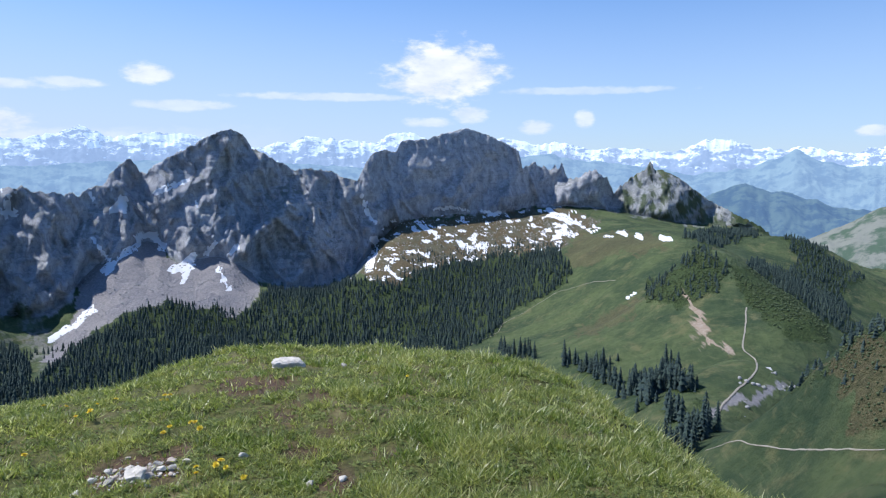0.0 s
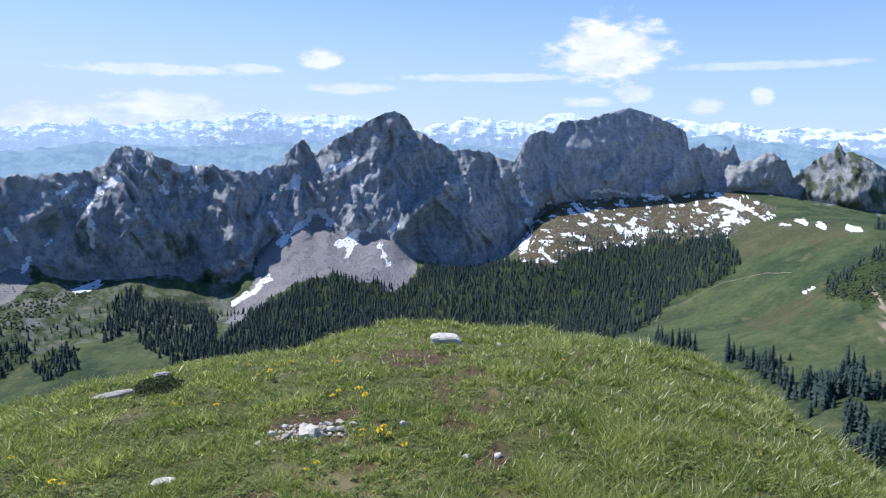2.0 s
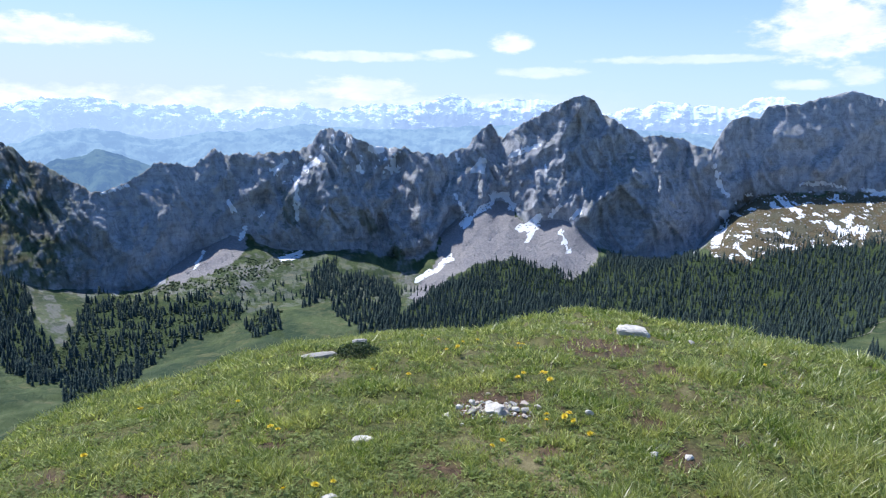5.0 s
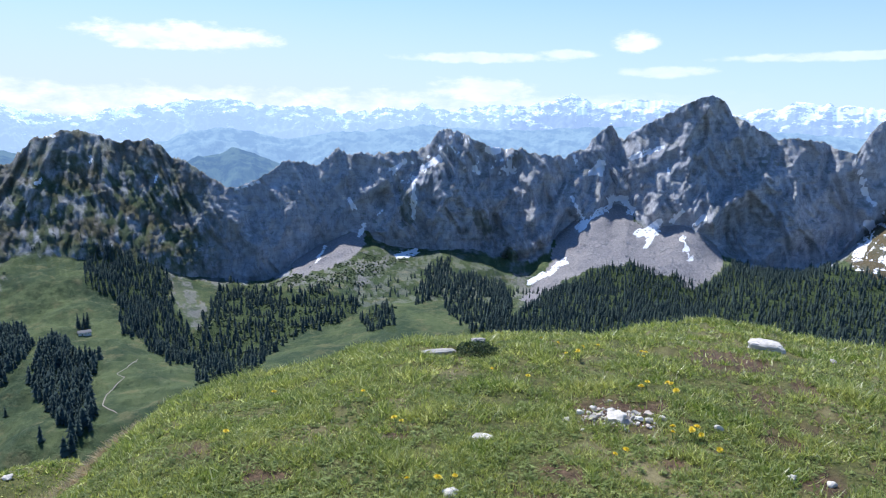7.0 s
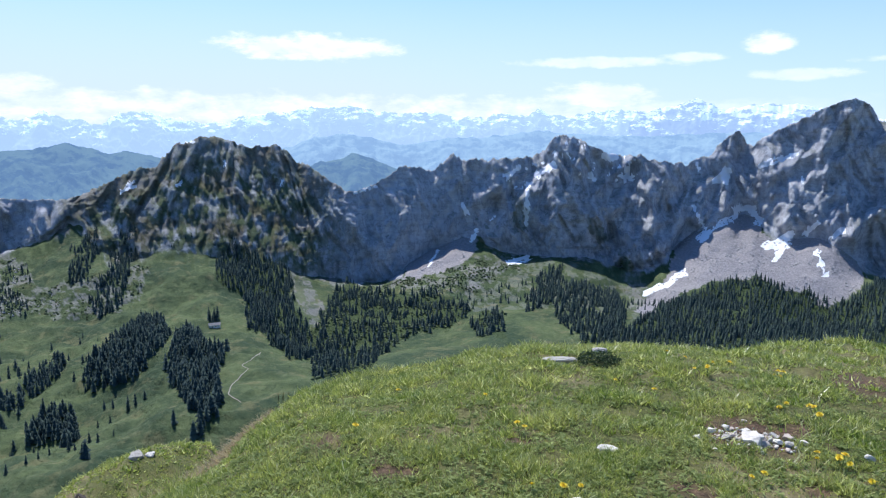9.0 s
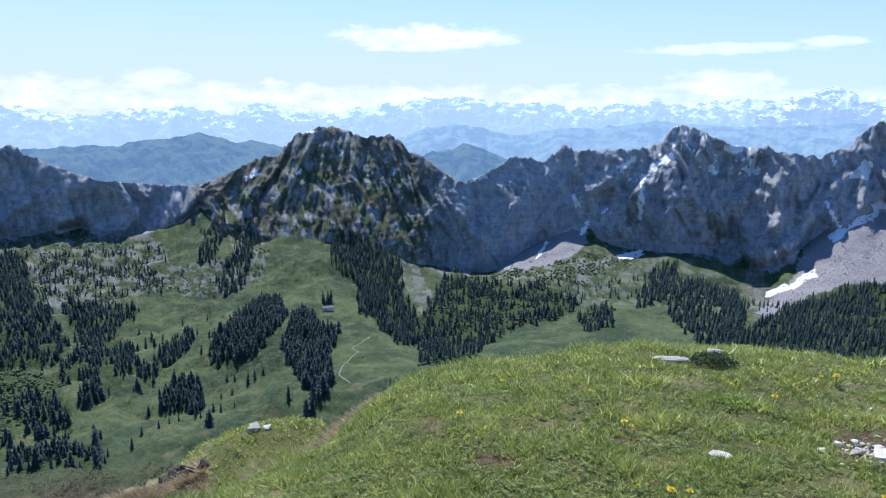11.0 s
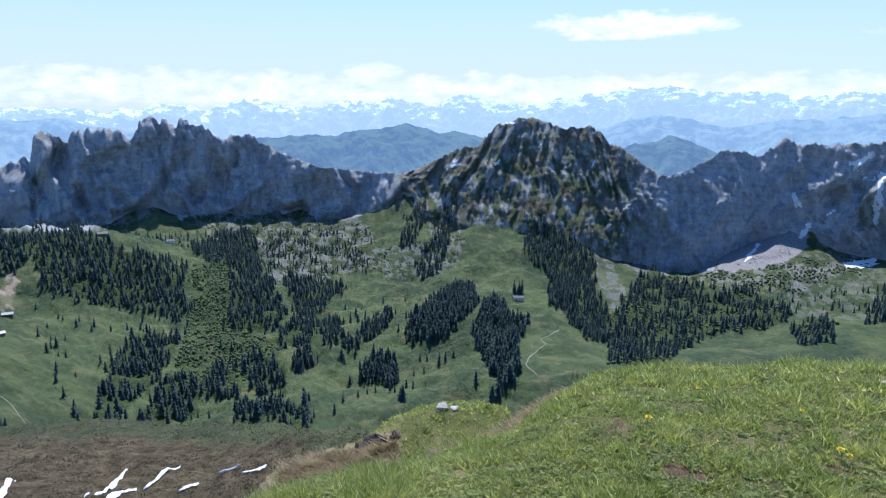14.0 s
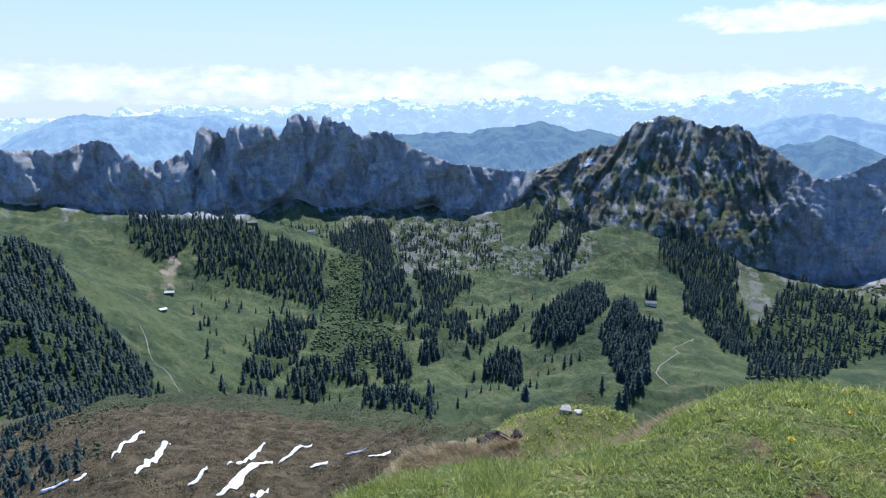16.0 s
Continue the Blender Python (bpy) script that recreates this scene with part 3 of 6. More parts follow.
TAN = [(107.3, -11.5), (106.8, -12.0), (106.6, -12.9), (107.1, -13.7), (107.3, -14.7), (107.9, -14.6), (108.0, -13.6), (107.5, -12.4)]
# outlines by bearing and slant, on the slopes under the walls
SCREE_FANS = [
    [(28.3, -7), (26.5, -7.9), (24.6, -5.1), (23.4, -5.1), (22.3, -7.6), (21.5, -8.3), (20.2, -7.5), (18.7, -7.1), (17.2, -8), (15.2, -10.2), (16.4, -12), (18.2, -12.8), (19.1, -11.6), (20.8, -11.8), (22.5, -11.1), (24.6, -11.5), (26.6, -12.1), (28, -13), (29.4, -13.8), (30.6, -15.1), (32.1, -15.8), (30.9, -13.9), (29.2, -11.6), (28.7, -9.1)],
    [(45.2, -8.6), (47.2, -9.5), (49.1, -9.8), (50.6, -10.7), (51.5, -12.8), (49.1, -12.4), (47.2, -11.8), (45.7, -11), (45, -10)],
    [(60.9, -11.6), (59.9, -11.9), (58.7, -13.7), (57, -17), (58, -16.7), (59.6, -14.5), (60.6, -13.1)],
    [(59.2, -11.3), (57.6, -11.5), (56.2, -13.1), (58, -13)],
]
SCREE_FANS += [
    [(96.6, -7), (97.3, -8.2), (99, -8.9), (101.3, -9.4), (101.5, -9.1), (99, -8.1)],
    [(85.2, -9.1), (81.4, -8.9), (81.6, -10), (84.3, -10.2)],
    [(72.5, -9.9), (71.1, -8.6), (70.8, -9.5), (72.1, -10.1)],
    [(78.5, -6.7), (76.1, -5.2), (72.8, -4.7), (75.6, -6.9), (78, -8.6)],
    [(32.4, -12.3), (30.9, -12.5), (30.4, -13.3), (30.8, -15.2), (32.2, -16.5)],
]
RUBBLE = [
    [(-13.1, -5.1), (-10.1, -3.8), (-7.3, -4.2), (-0.6, -4.7), (4.6, -5.2), (6.1, -6.9), (7, -9.7), (4.7, -10.6), (1.3, -9.1), (-5.4, -7.8), (-9.7, -7.5), (-11, -6.3)],
    [(94.3, -8.8), (93, -8.1), (90.7, -7.3), (88.9, -7.8), (86.1, -7.4), (85, -9.2), (81.4, -9.2), (80.2, -10.2), (79.5, -13.3), (83.4, -14.2), (85.4, -14.6), (88.2, -13.6), (89.5, -11.2), (93.1, -10.3)],
    [(44.8, -10.5), (40.4, -11), (42.9, -12.4), (45.3, -13.8), (47.2, -13.5), (51.9, -13.7), (54.7, -13.3), (51, -12.7), (47.2, -11.9)],
    [(80.9, -11.9), (71.7, -10.9), (72.6, -13.3), (75.6, -14.7), (80.5, -13.8)],
    [(45.3, -10.5), (40.5, -10.7), (36.6, -10.9), (32.6, -12.7), (31, -15.9), (32.5, -17.4), (39.4, -17.1), (45.3, -16.2), (46.3, -13.3)],
]
BROWN = [
    [(-11, -6.1), (-14.2, -5.8), (-19.1, -6.3), (-17, -7.3), (-13.8, -7.9), (-12, -8.6), (-10.2, -8.9)],
    [(-13.1, -12.8), (-17.1, -10.7), (-15.8, -12.6), (-14, -13.6), (-10.8, -14.7)],
    [(76.6, -5.7), (71, -2.9), (69.3, -2.4), (70, -4.7), (73.3, -5.7), (75.6, -6.6)],
    [(62.7, -2.3), (61.4, -2.3), (58.2, -4.4), (55.2, -5), (56, -5.5), (58.6, -4.9), (60.9, -3.4)],
]
GREEN_TONGUES = [
    [(32.8, -10.2), (32.3, -10.4), (31.8, -11.9), (31.4, -13.4), (32.3, -13.7), (33.1, -12.7)],
    [(45, -8.8), (44.2, -9.8), (42.9, -10.7), (44.8, -11.9), (45.8, -11.9)],
    [(33, -9.6), (32.3, -10.3), (31.2, -12.6), (31.8, -14.1), (33, -12.7), (33.4, -11.1)],
    [(35.9, -7.1), (34.7, -7.8), (33.7, -8.9), (34.7, -9.2), (35.7, -8.3)],
    [(42.2, -5.3), (41.2, -6), (41, -8.6), (41.8, -7.9)],
    [(62.3, -6.9), (61.6, -7.6), (61.2, -9.8), (61.8, -9.7)],
    [(62.6, -6.4), (61.7, -9.1), (61.4, -10.5), (61.9, -10.1), (62.4, -8.2)],
]
FOREST_HIGH = [
    [(36.3, -17.3), (33.5, -16.3), (31.7, -15.6), (30.4, -14.7), (27.8, -13.1), (24.6, -11.6), (22.5, -11.2), (19.1, -11.8), (16.4, -12.4), (15, -10.3), (12.7, -10.9), (9, -10.5), (7.1, -9.8), (4.2, -10.2), (1.3, -8.9), (-3, -8.3), (-5.7, -7.9), (-9.4, -7.4), (-10.7, -9.1), (-10.4, -10.1), (-8.4, -11.6), (-5.5, -12.9), (-4.6, -14.6), (-1.6, -16), (3.3, -16.9), (9.1, -17.6), (14.8, -19.1), (27.1, -20.2)],
]
FOREST_LOW = [
    [(59.2, -19.4), (59.5, -17.2), (57.2, -13.8), (56.2, -13), (54.7, -13.4), (52, -14.1), (49.1, -14), (47.2, -14.2), (45.3, -15.2), (47.3, -16.8), (50.2, -17.2), (52.1, -18.3), (55, -20.5), (59.1, -20.8)],
    [(45.6, -16.2), (44.1, -15.2), (42.4, -15.5), (42.4, -17.4), (44.8, -17.5)],
]
RIDGE_WOOD = [
    [(66, -10), (64.7, -9.8), (63.1, -10.5), (61.5, -11.3), (60.9, -12.7), (60.7, -14.5), (59.7, -16.3), (59.1, -19.2), (61.2, -19), (63.3, -16.8), (64.4, -16.5), (64.7, -13.7), (66.4, -12.7), (66.9, -11.3)],
]
SLOPE_TREES = [
    [(40.7, -15.7), (40.2, -12.9), (39, -11.5), (37.8, -11.2), (37.5, -12.8), (35.5, -12.8), (33.1, -13.4), (32.3, -15.3), (33.2, -17.4), (36.4, -17.1), (37.9, -15.9), (38.5, -14.3)],
    [(34.1, -14.2), (33.3, -13.5), (32.4, -14.9), (32.9, -16.8), (34.3, -17.3)],
    [(75.6, -14.7), (76.1, -13.3), (74.2, -10), (73.2, -7.6), (72.3, -8.5), (73.2, -11.4), (74.3, -14.2)],
    [(77.5, -12.4), (77.1, -10), (75.6, -7.4), (74.9, -9), (76.1, -11.4)],
]
LEDGE_TREES = [
    [(4.5, -8.5), (1, -7.6), (-4, -7.0), (-8, -6.6), (-10.5, -7.0), (-9, -8.2), (-2, -9.0), (4, -10)],
    [(72.2, -9.9), (68.9, -8.9), (65.6, -8.8), (63.2, -10.6), (65.5, -12.1), (66.5, -10.7), (69.3, -9.9)],
    [(89, -10.7), (84.3, -9.9), (80.5, -11.9), (79.5, -13.8), (85.4, -14.6), (89.1, -13.5)],
]
SPUR_TREES = [
    [(110, -8.8), (104.6, -9.1), (101.7, -9.5), (99.2, -11.1), (97.1, -11.7), (94.6, -13), (95.3, -13.8), (94.8, -16.4), (95.7, -17.2), (97.9, -16.2), (100, -15.4), (103.2, -14.6), (105.2, -13.3), (105.3, -10.6), (106.8, -12.1), (108.3, -12.3), (110.2, -10.5)],
    [(94.5, -11.4), (92.6, -10.3), (89, -9.6), (89.4, -11.6), (88.9, -13.8), (90.5, -13.5), (93.2, -12.6)],
    [(91.8, -13.4), (88.2, -13.9), (87.3, -17.3), (88.4, -18.4), (91.9, -17.7)],
    [(87.3, -14.1), (81.5, -14.8), (83, -15.9), (84.5, -17.5), (86.4, -17.2)],
]
HILL_TREES = [
    [(-16.6, -10.3), (-17, -9.6), (-19.2, -8.5), (-19.7, -7.5), (-20.8, -6.8), (-21.8, -7.3), (-23, -8.1), (-22.3, -10), (-21, -11), (-19.5, -11.7), (-18.4, -11.3), (-17.1, -11.4)],
]
RIDGE_FAR = [
    [(-26.2, -5.2), (-27.1, -5.3), (-28.7, -6.1), (-30.6, -7.6), (-32.2, -8.6), (-30.9, -8.8), (-31.2, -11.2), (-32.9, -12.8), (-31.3, -12.6), (-29, -11.5), (-26.7, -10), (-23.8, -8.3), (-24.9, -7.6), (-27.3, -8.4), (-27.8, -7.1), (-26.8, -6.1)],
    [(-19.1, -6), (-20.8, -5.6), (-24.4, -5.2), (-25, -5.6), (-23.3, -6.3), (-22.5, -6.8), (-20.8, -6.5)],
]
HILL_SCRUB = [
    [(-23, -8.1), (-25, -8.3), (-27.4, -9.9), (-29.4, -11.4), (-30.7, -13), (-27.6, -13.3), (-25.6, -12), (-24.3, -10.6)],
]
NEAR_GROVES = [
    [(77.1, -20), (77, -18.8), (75.6, -17.1), (73.8, -15.9), (72.5, -14.9), (71.1, -15.1), (70.7, -16.5), (72, -18.2), (73.8, -19.7), (75.5, -20)],
    [(71.1, -18.7), (70.4, -17), (68.9, -16.2), (67.6, -17.6), (66.1, -18), (66.4, -18.7), (67.2, -19.2), (66.7, -21.9), (67.9, -24.4), (69.6, -24.5), (68.7, -23), (70.5, -20.3)],
    [(87, -21.7), (86.7, -20.2), (85, -20.2), (85, -21.6), (85.8, -21.9)],
    [(81.1, -22.8), (80.1, -20.9), (78.3, -20.9), (77.6, -22.3), (77.9, -23.4), (79.1, -23.1), (80.6, -23.2)],
]
VALLEY_GROVES = [
    [(82.5, -20), (81, -18.5), (78.5, -16.9), (78.3, -18.1), (79.8, -19.5), (81.6, -20.4)],
    [(83.3, -21.7), (82.8, -20.7), (82.2, -21.3), (82.6, -21.8)],
    [(88.4, -19.7), (87.4, -18), (85.4, -16.7), (83, -17.5), (82.3, -19.4), (84.5, -19.9)],
    [(91.4, -21), (90.3, -19.7), (87.5, -21), (87.5, -23.3), (90, -23.2)],
    [(98.4, -22.6), (97.3, -20.8), (95.8, -20.7), (94.7, -22.7), (95.3, -24.5), (99.6, -24.5)],
    [(92.3, -25.1), (91, -23.5), (89.1, -24.2), (85.6, -23.9), (85.1, -26.6), (86.5, -27.3), (88.7, -25.8)],
]
VALLEY_GROVES += [
    [(102.9, -23.5), (101.7, -20.9), (99.9, -20.5), (99.6, -22), (101.1, -24)],
    [(101.5, -20.2), (99.3, -17.7), (95.6, -18), (97.3, -20.6), (99.7, -22.7)],
    [(95.2, -22.6), (93.2, -21), (91.6, -21.4), (91.5, -23.4), (93.8, -23.2)],
    [(77.8, -24.7), (77.4, -23.7), (77, -24.7)],
    [(104.2, -23.6), (103.9, -22.2), (103.6, -23.7)],
    [(71.2, -23.5), (70.8, -22.7), (70.2, -23.5)],
]
SHADE_WOOD = [
    [(120.5, -9.5), (116.8, -10.2), (114.8, -12), (113.6, -15.1), (111.1, -18.4), (108.5, -22.6), (112.4, -23.3), (122.2, -23.1)],
]
ALDERS = [
    [(94.6, -12.8), (91.4, -12.4), (91.6, -18), (87.4, -19.3), (88.5, -21), (91, -22.6), (95.2, -22.7), (96.4, -20.2), (94.8, -16.8)],
]
SNOW_MORE = [
    (9, (25.9, -3.8), (25.3, -3.7)),
    (5, (23.1, -2.7), (22.1, -2.3), (20.6, -1.6)),
    (4, (20.2, -3.2), (20, -3.7)),
    (5, (33, -3.3), (33, -4.1)),
    (5, (27.6, -2.6), (27.4, -3)),
    (4, (32.6, -3.8), (32.4, -4.1)),
    (7.7, (-8.9, -4.2), (-10.3, -4.7), (-10.8, -5.1)),
    (6.6, (-9.4, -5.9), (-10.6, -5.9)),
    (5.5, (-12.2, -5.9), (-12.8, -5.6)),
    (3.3, (-13.3, -6.2), (-14, -6.2)),
    (3.3, (-15.8, -6.2), (-16.2, -6)),
    (3.3, (-17.9, -6.3), (-18.6, -6.3)),
    (9, (-1.3, -6.9), (-1.7, -7.3)),
    (12, (-2.2, -7.4), (-3.4, -7.1)),
    (8, (2, -5.5), (0.8, -6.1)),
    (6, (-3.2, -4.3), (-4.7, -4.4)),
]
SNOW_MORE += [
    (6, (-0.1, -3.9), (-2, -4.2)),
    (5, (73.3, -5.1), (72.3, -4.7)),
    (3, (69.3, -4.8), (69.1, -4.5)),
    (4, (65.8, -3.3), (65.7, -2.8)),
    (3, (61.4, -4.8), (61.2, -4.3)),
    (4, (68.7, -1.2), (68, -1.4)),
    (4, (55.5, -5.5), (53.6, -4.9)),
    (5, (32.7, -2.5), (32.9, -3.7)),
    (6, (34.4, -2.2), (34, -2)),
    (5, (35.8, -3.8), (35.5, -3.1)),
    (5, (42.9, -3.9), (41.8, -3.4)),
    (6, (39.8, -3.6), (38.9, -3)),
    (5, (41, -4.3), (40.7, -6.7), (40.9, -7.9)),
    (5, (46.4, -6.2), (46, -7.2)),
    (8, (42.1, -11.1), (40.7, -10.7)),
    (4, (43.9, -7.6), (43.4, -7.3)),
]
# snow: width, then bearing, range, height along each strip
SNOW_PEAK = [
    (10.7, (26.96, 1420, -209), (26.15, 1444, -195), (24.71, 1469, -173), (24.27, 1498, -153), (23.26, 1498, -155), (22.81, 1490, -180)),
    (5.0, (27.59, 1501, -154), (26.54, 1448, -196)),
    (13.1, (21.94, 1432, -217), (21.09, 1465, -218), (20.42, 1489, -198)),
    (8.7, (20.56, 1483, -203), (21.36, 1408, -237)),
    (9.7, (18.62, 1448, -222), (18.02, 1390, -250)),
    (7.5, (19.52, 1508, -197), (18.88, 1513, -173)),
    (7.4, (17.83, 1477, -199), (16.91, 1497, -172)),
    (9.6, (30.65, 1275, -296), (29.30, 1319, -290), (27.90, 1326, -263)),
    (14.2, (26.33, 1543, -104), (25.52, 1536, -87)),
    (7.9, (23.10, 1572, -71), (22.05, 1562, -54), (21.01, 1547, -46)),
    (7.6, (33.04, 1521, -81), (32.86, 1509, -104)),
]
SNOW_MASSIF = [
    (11.2, (6.98, 1683, -89), (6.53, 1649, -128), (5.83, 1628, -148)),
    (18.0, (5.99, 1542, -178), (5.71, 1469, -201), (6.35, 1414, -219)),
    (9.3, (4.91, 1390, -223), (4.10, 1344, -232)),
    (23.3, (-8.77, 1866, -136), (-9.39, 1814, -147), (-10.33, 1750, -156)),
    (14.4, (-10.24, 1733, -159), (-9.57, 1601, -179)),
    (10.8, (-11.96, 1617, -160), (-12.24, 1548, -161)),
    (9.6, (2.25, 1645, -150), (0.81, 1600, -172)),
]
SNOW_MASSIF += [
    (11.7, (-1.35, 1566, -191), (-2.08, 1528, -203), (-3.27, 1571, -193)),
    (8.9, (-3.01, 1786, -132), (-4.44, 1782, -142)),
    (7.3, (1.05, 1747, -125), (-0.62, 1776, -124)),
    (7.4, (-14.46, 1262, -128), (-15.05, 1229, -128)),
    (7.1, (-15.94, 1214, -125), (-16.22, 1178, -129)),
    (6.6, (-17.80, 1136, -123), (-18.45, 1126, -122)),
    (3.1, (-15.24, 936, -185), (-15.95, 935, -177)),
]
SNOW_WALL = [
    (7.2, (42.64, 1441, -109), (41.70, 1466, -82)),
    (4.8, (40.74, 1439, -114), (41.06, 1410, -161), (40.86, 1399, -196)),
    (9.7, (40.04, 1458, -93), (38.86, 1446, -75)),
    (12.8, (34.77, 1533, -53), (34.10, 1538, -60)),
    (7.5, (35.86, 1495, -92), (35.47, 1494, -103)),
    (7.5, (33.30, 1509, -95), (32.45, 1506, -102)),
    (5.8, (45.02, 1401, -207), (45.51, 1371, -228)),
    (8.5, (42.39, 1279, -251), (40.69, 1322, -248)),
    (4.3, (49.09, 1295, -264), (48.36, 1370, -250)),
    (4.7, (46.29, 1421, -157), (45.73, 1422, -179)),
    (5.9, (73.29, 1408, -126), (72.54, 1442, -112)),
    (4.5, (69.43, 1350, -112), (69.10, 1355, -105)),
]
SNOW_SPUR = [
    (0.5, (113.01, 70, -33), (110.31, 87, -39)),
    (0.7, (111.45, 61, -30), (108.45, 76, -36)),
    (0.7, (105.19, 51, -29), (100.23, 66, -34)),
    (0.4, (104.08, 59, -31), (100.63, 74, -37)),
    (0.4, (99.73, 67, -35), (96.70, 74, -37)),
    (0.5, (97.03, 62, -33), (95.35, 64, -34)),
    (0.7, (91.76, 61, -33), (89.68, 63, -33)),
    (0.3, (107.42, 55, -29), (105.72, 59, -31)),
    (0.4, (102.34, 50, -29), (100.73, 55, -31)),
    (0.3, (115.87, 65, -32), (114.84, 67, -33)),
    (0.3, (112.08, 75, -35), (110.76, 83, -38)),
    (0.3, (93.70, 70, -37), (91.89, 69, -36)),
    (0.3, (118.15, 66, -33), (116.14, 66, -32)),
]
# tongues of scree below the walls: width, then bearing, range, height
TONGUES = [
    (15.8, (61.4, 1187, -243), (60.0, 1140, -274), (58.7, 997, -284)),
    (17.3, (52.0, 1296, -277), (50.1, 1157, -282)),
    (14.0, (88.9, 1335, -253), (87.8, 1092, -273)),
    (11.0, (85.5, 1293, -251), (84.5, 1160, -283)),
    (14.0, (82.6, 1416, -223), (81.9, 1350, -240)),
    (10.0, (62.6, 1201, -219), (60.9, 1163, -261), (58.9, 989, -286)),
    (18.5, (58.5, 1234, -261), (56.6, 1239, -287)),
]
TONGUES += [
    (17.0, (116.6, 1772, -148), (118.0, 1621, -225)),
    (10.0, (112.0, 1711, -187), (114.5, 1539, -233)),
    (8.5, (108.7, 1671, -174), (111.5, 1524, -230)),
    (12.0, (92.6, 1574, -187), (98.3, 1578, -238)),
    (16.7, (70.6, 1253, -182), (72.6, 1236, -206)),
    (21.3, (32.3, 1420, -264), (31.1, 1054, -265)),
    (11.9, (32.5, 1432, -246), (31.2, 1270, -294)),
    (17.4, (42.9, 1303, -245), (45.3, 1151, -271)),
]


def inside(b, r, outline, rag=0.0):
    """Whether points lie inside an outline of bearings and ranges; rag frays its edge, in metres."""
    if np.ndim(b) == 2:
        bs, rs = [p[0] for p in outline], [p[1] for p in outline]
        pad = 6 * rag + 5
        near = (b > min(bs) - np.degrees(pad / min(rs))) & (b < max(bs) + np.degrees(pad / min(rs))) & (r > min(rs) - pad) & (r < max(rs) + pad)
        full = np.zeros(np.shape(b), bool)
        full[near] = inside(b[near], r[near], outline, rag)
        return full
    if rag:
        a = np.radians(b)
        x, y = -r * np.sin(a), r * np.cos(a)
        b = b + np.degrees(2.2 * rag * fbm(x / 55, y / 55, 4, 61, 0.65) / np.maximum(r, 1))
        r = r + 3.2 * rag * fbm(x / 55, y / 55, 4, 67, 0.65)
    return _crossings(b, r, outline)


def _crossings(b, r, outline):
    hit = np.zeros(np.shape(b), bool)
    for (b0, r0), (b1, r1) in zip(outline, outline[1:] + outline[:1]):
        if b0 == b1:
            continue
        cross = ((b0 > b) != (b1 > b)) & (r < (r1 - r0) * (b - b0) / (b1 - b0) + r0)
        hit ^= cross
    return hit


def seen_inside(b, el, outline, rag=0.3):
    """Whether points lie inside an outline of bearings and slants; rag frays its edge, in degrees."""
    bs, ss = [p[0] for p in outline], [p[1] for p in outline]
    near = (b > min(bs) - 3 * rag) & (b < max(bs) + 3 * rag) & (el > min(ss) - 3 * rag) & (el < max(ss) + 3 * rag)
    full = np.zeros(np.shape(b), bool)
    bp, ep = b[near], el[near]
    fray = [rag * 1.5 * fbm(bp / 1.1, ep / 0.8, 5, seed, 0.65) for seed in (61, 67)]
    full[near] = _crossings(bp + fray[0], ep + fray[1], outline)
    return full


def near_line(b, r, points, squeeze):
    """Distance in metres to a line of (bearing, range); depth counts less than breadth."""
    best = np.full(np.shape(b), 1e9)
    for p, q in zip(points, points[1:]):
        px, qx = np.radians(p[0] - b) * r, np.radians(q[0] - b) * r
        py, qy = (p[1] - r) * squeeze, (q[1] - r) * squeeze
        dx, dy = qx - px, qy - py
        t = np.clip(-(px * dx + py * dy) / (dx * dx + dy * dy + 1e-9), 0, 1)
        best = np.minimum(best, np.sqrt((px + t * dx) ** 2 + (py + t * dy) ** 2))
    return best


def slant_points(points):
    """Turns (bearing, range, height) into (bearing, slant)."""
    return [p if len(p) == 2 else (p[0], math.degrees(math.atan2(p[2], p[1]))) for p in points]


def strips(mask, b, r, z, lines, width=None, squeeze=0.35, rag=0.5):
    """Adds strips along lines to a mask; each works only on the part of the net near it. With a width they lie in plan, else on the slope."""
    el = slant_of(r, z)
    for line in lines:
        w, pts = (line[0], slant_points(line[1:])) if width is None else (width, line)
        bs, rs = [p[0] for p in pts], [p[1] for p in pts]
        if width is None:
            pad = math.degrees(3 * w / 1400)
            pick = (b > min(bs) - pad) & (b < max(bs) + pad) & (el > min(rs) - pad) & (el < max(rs) + pad) & (r > 600)
            bp, rp = b[pick], r[pick]
            d = _slant_distance(bp, el[pick], rp, pts)
        else:
            pad = np.degrees(3 * w / min(rs))
            pick = (b > min(bs) - pad) & (b < max(bs) + pad) & (r > min(rs) - 12 * w) & (r < max(rs) + 12 * w)
            bp, rp = b[pick], r[pick]
            d = near_line(bp, rp, pts, squeeze)
        fray = 1 + rag * 2 * fbm(np.radians(bp) * rp / (1.6 * w), z[pick] / (1.6 * w), 4, 71, 0.6)
        mask[pick] = np.maximum(mask[pick], 1 - smooth(0.40, 0.64, d / (w * np.maximum(fray, 0.2))))


def _slant_distance(b, el, r, points):
    """Distance in metres, across the line of sight, to a line of (bearing, slant)."""
    best = np.full(np.shape(b), 1e9)
    for p, q in zip(points, points[1:]):
        px, qx = np.radians(p[0] - b) * r, np.radians(q[0] - b) * r
        py, qy = np.radians(p[1] - el) * r, np.radians(q[1] - el) * r
        dx, dy = qx - px, qy - py
        t = np.clip(-(px * dx + py * dy) / (dx * dx + dy * dy + 1e-9), 0, 1)
        best = np.minimum(best, np.sqrt((px + t * dx) ** 2 + (py + t * dy) ** 2))
    return best


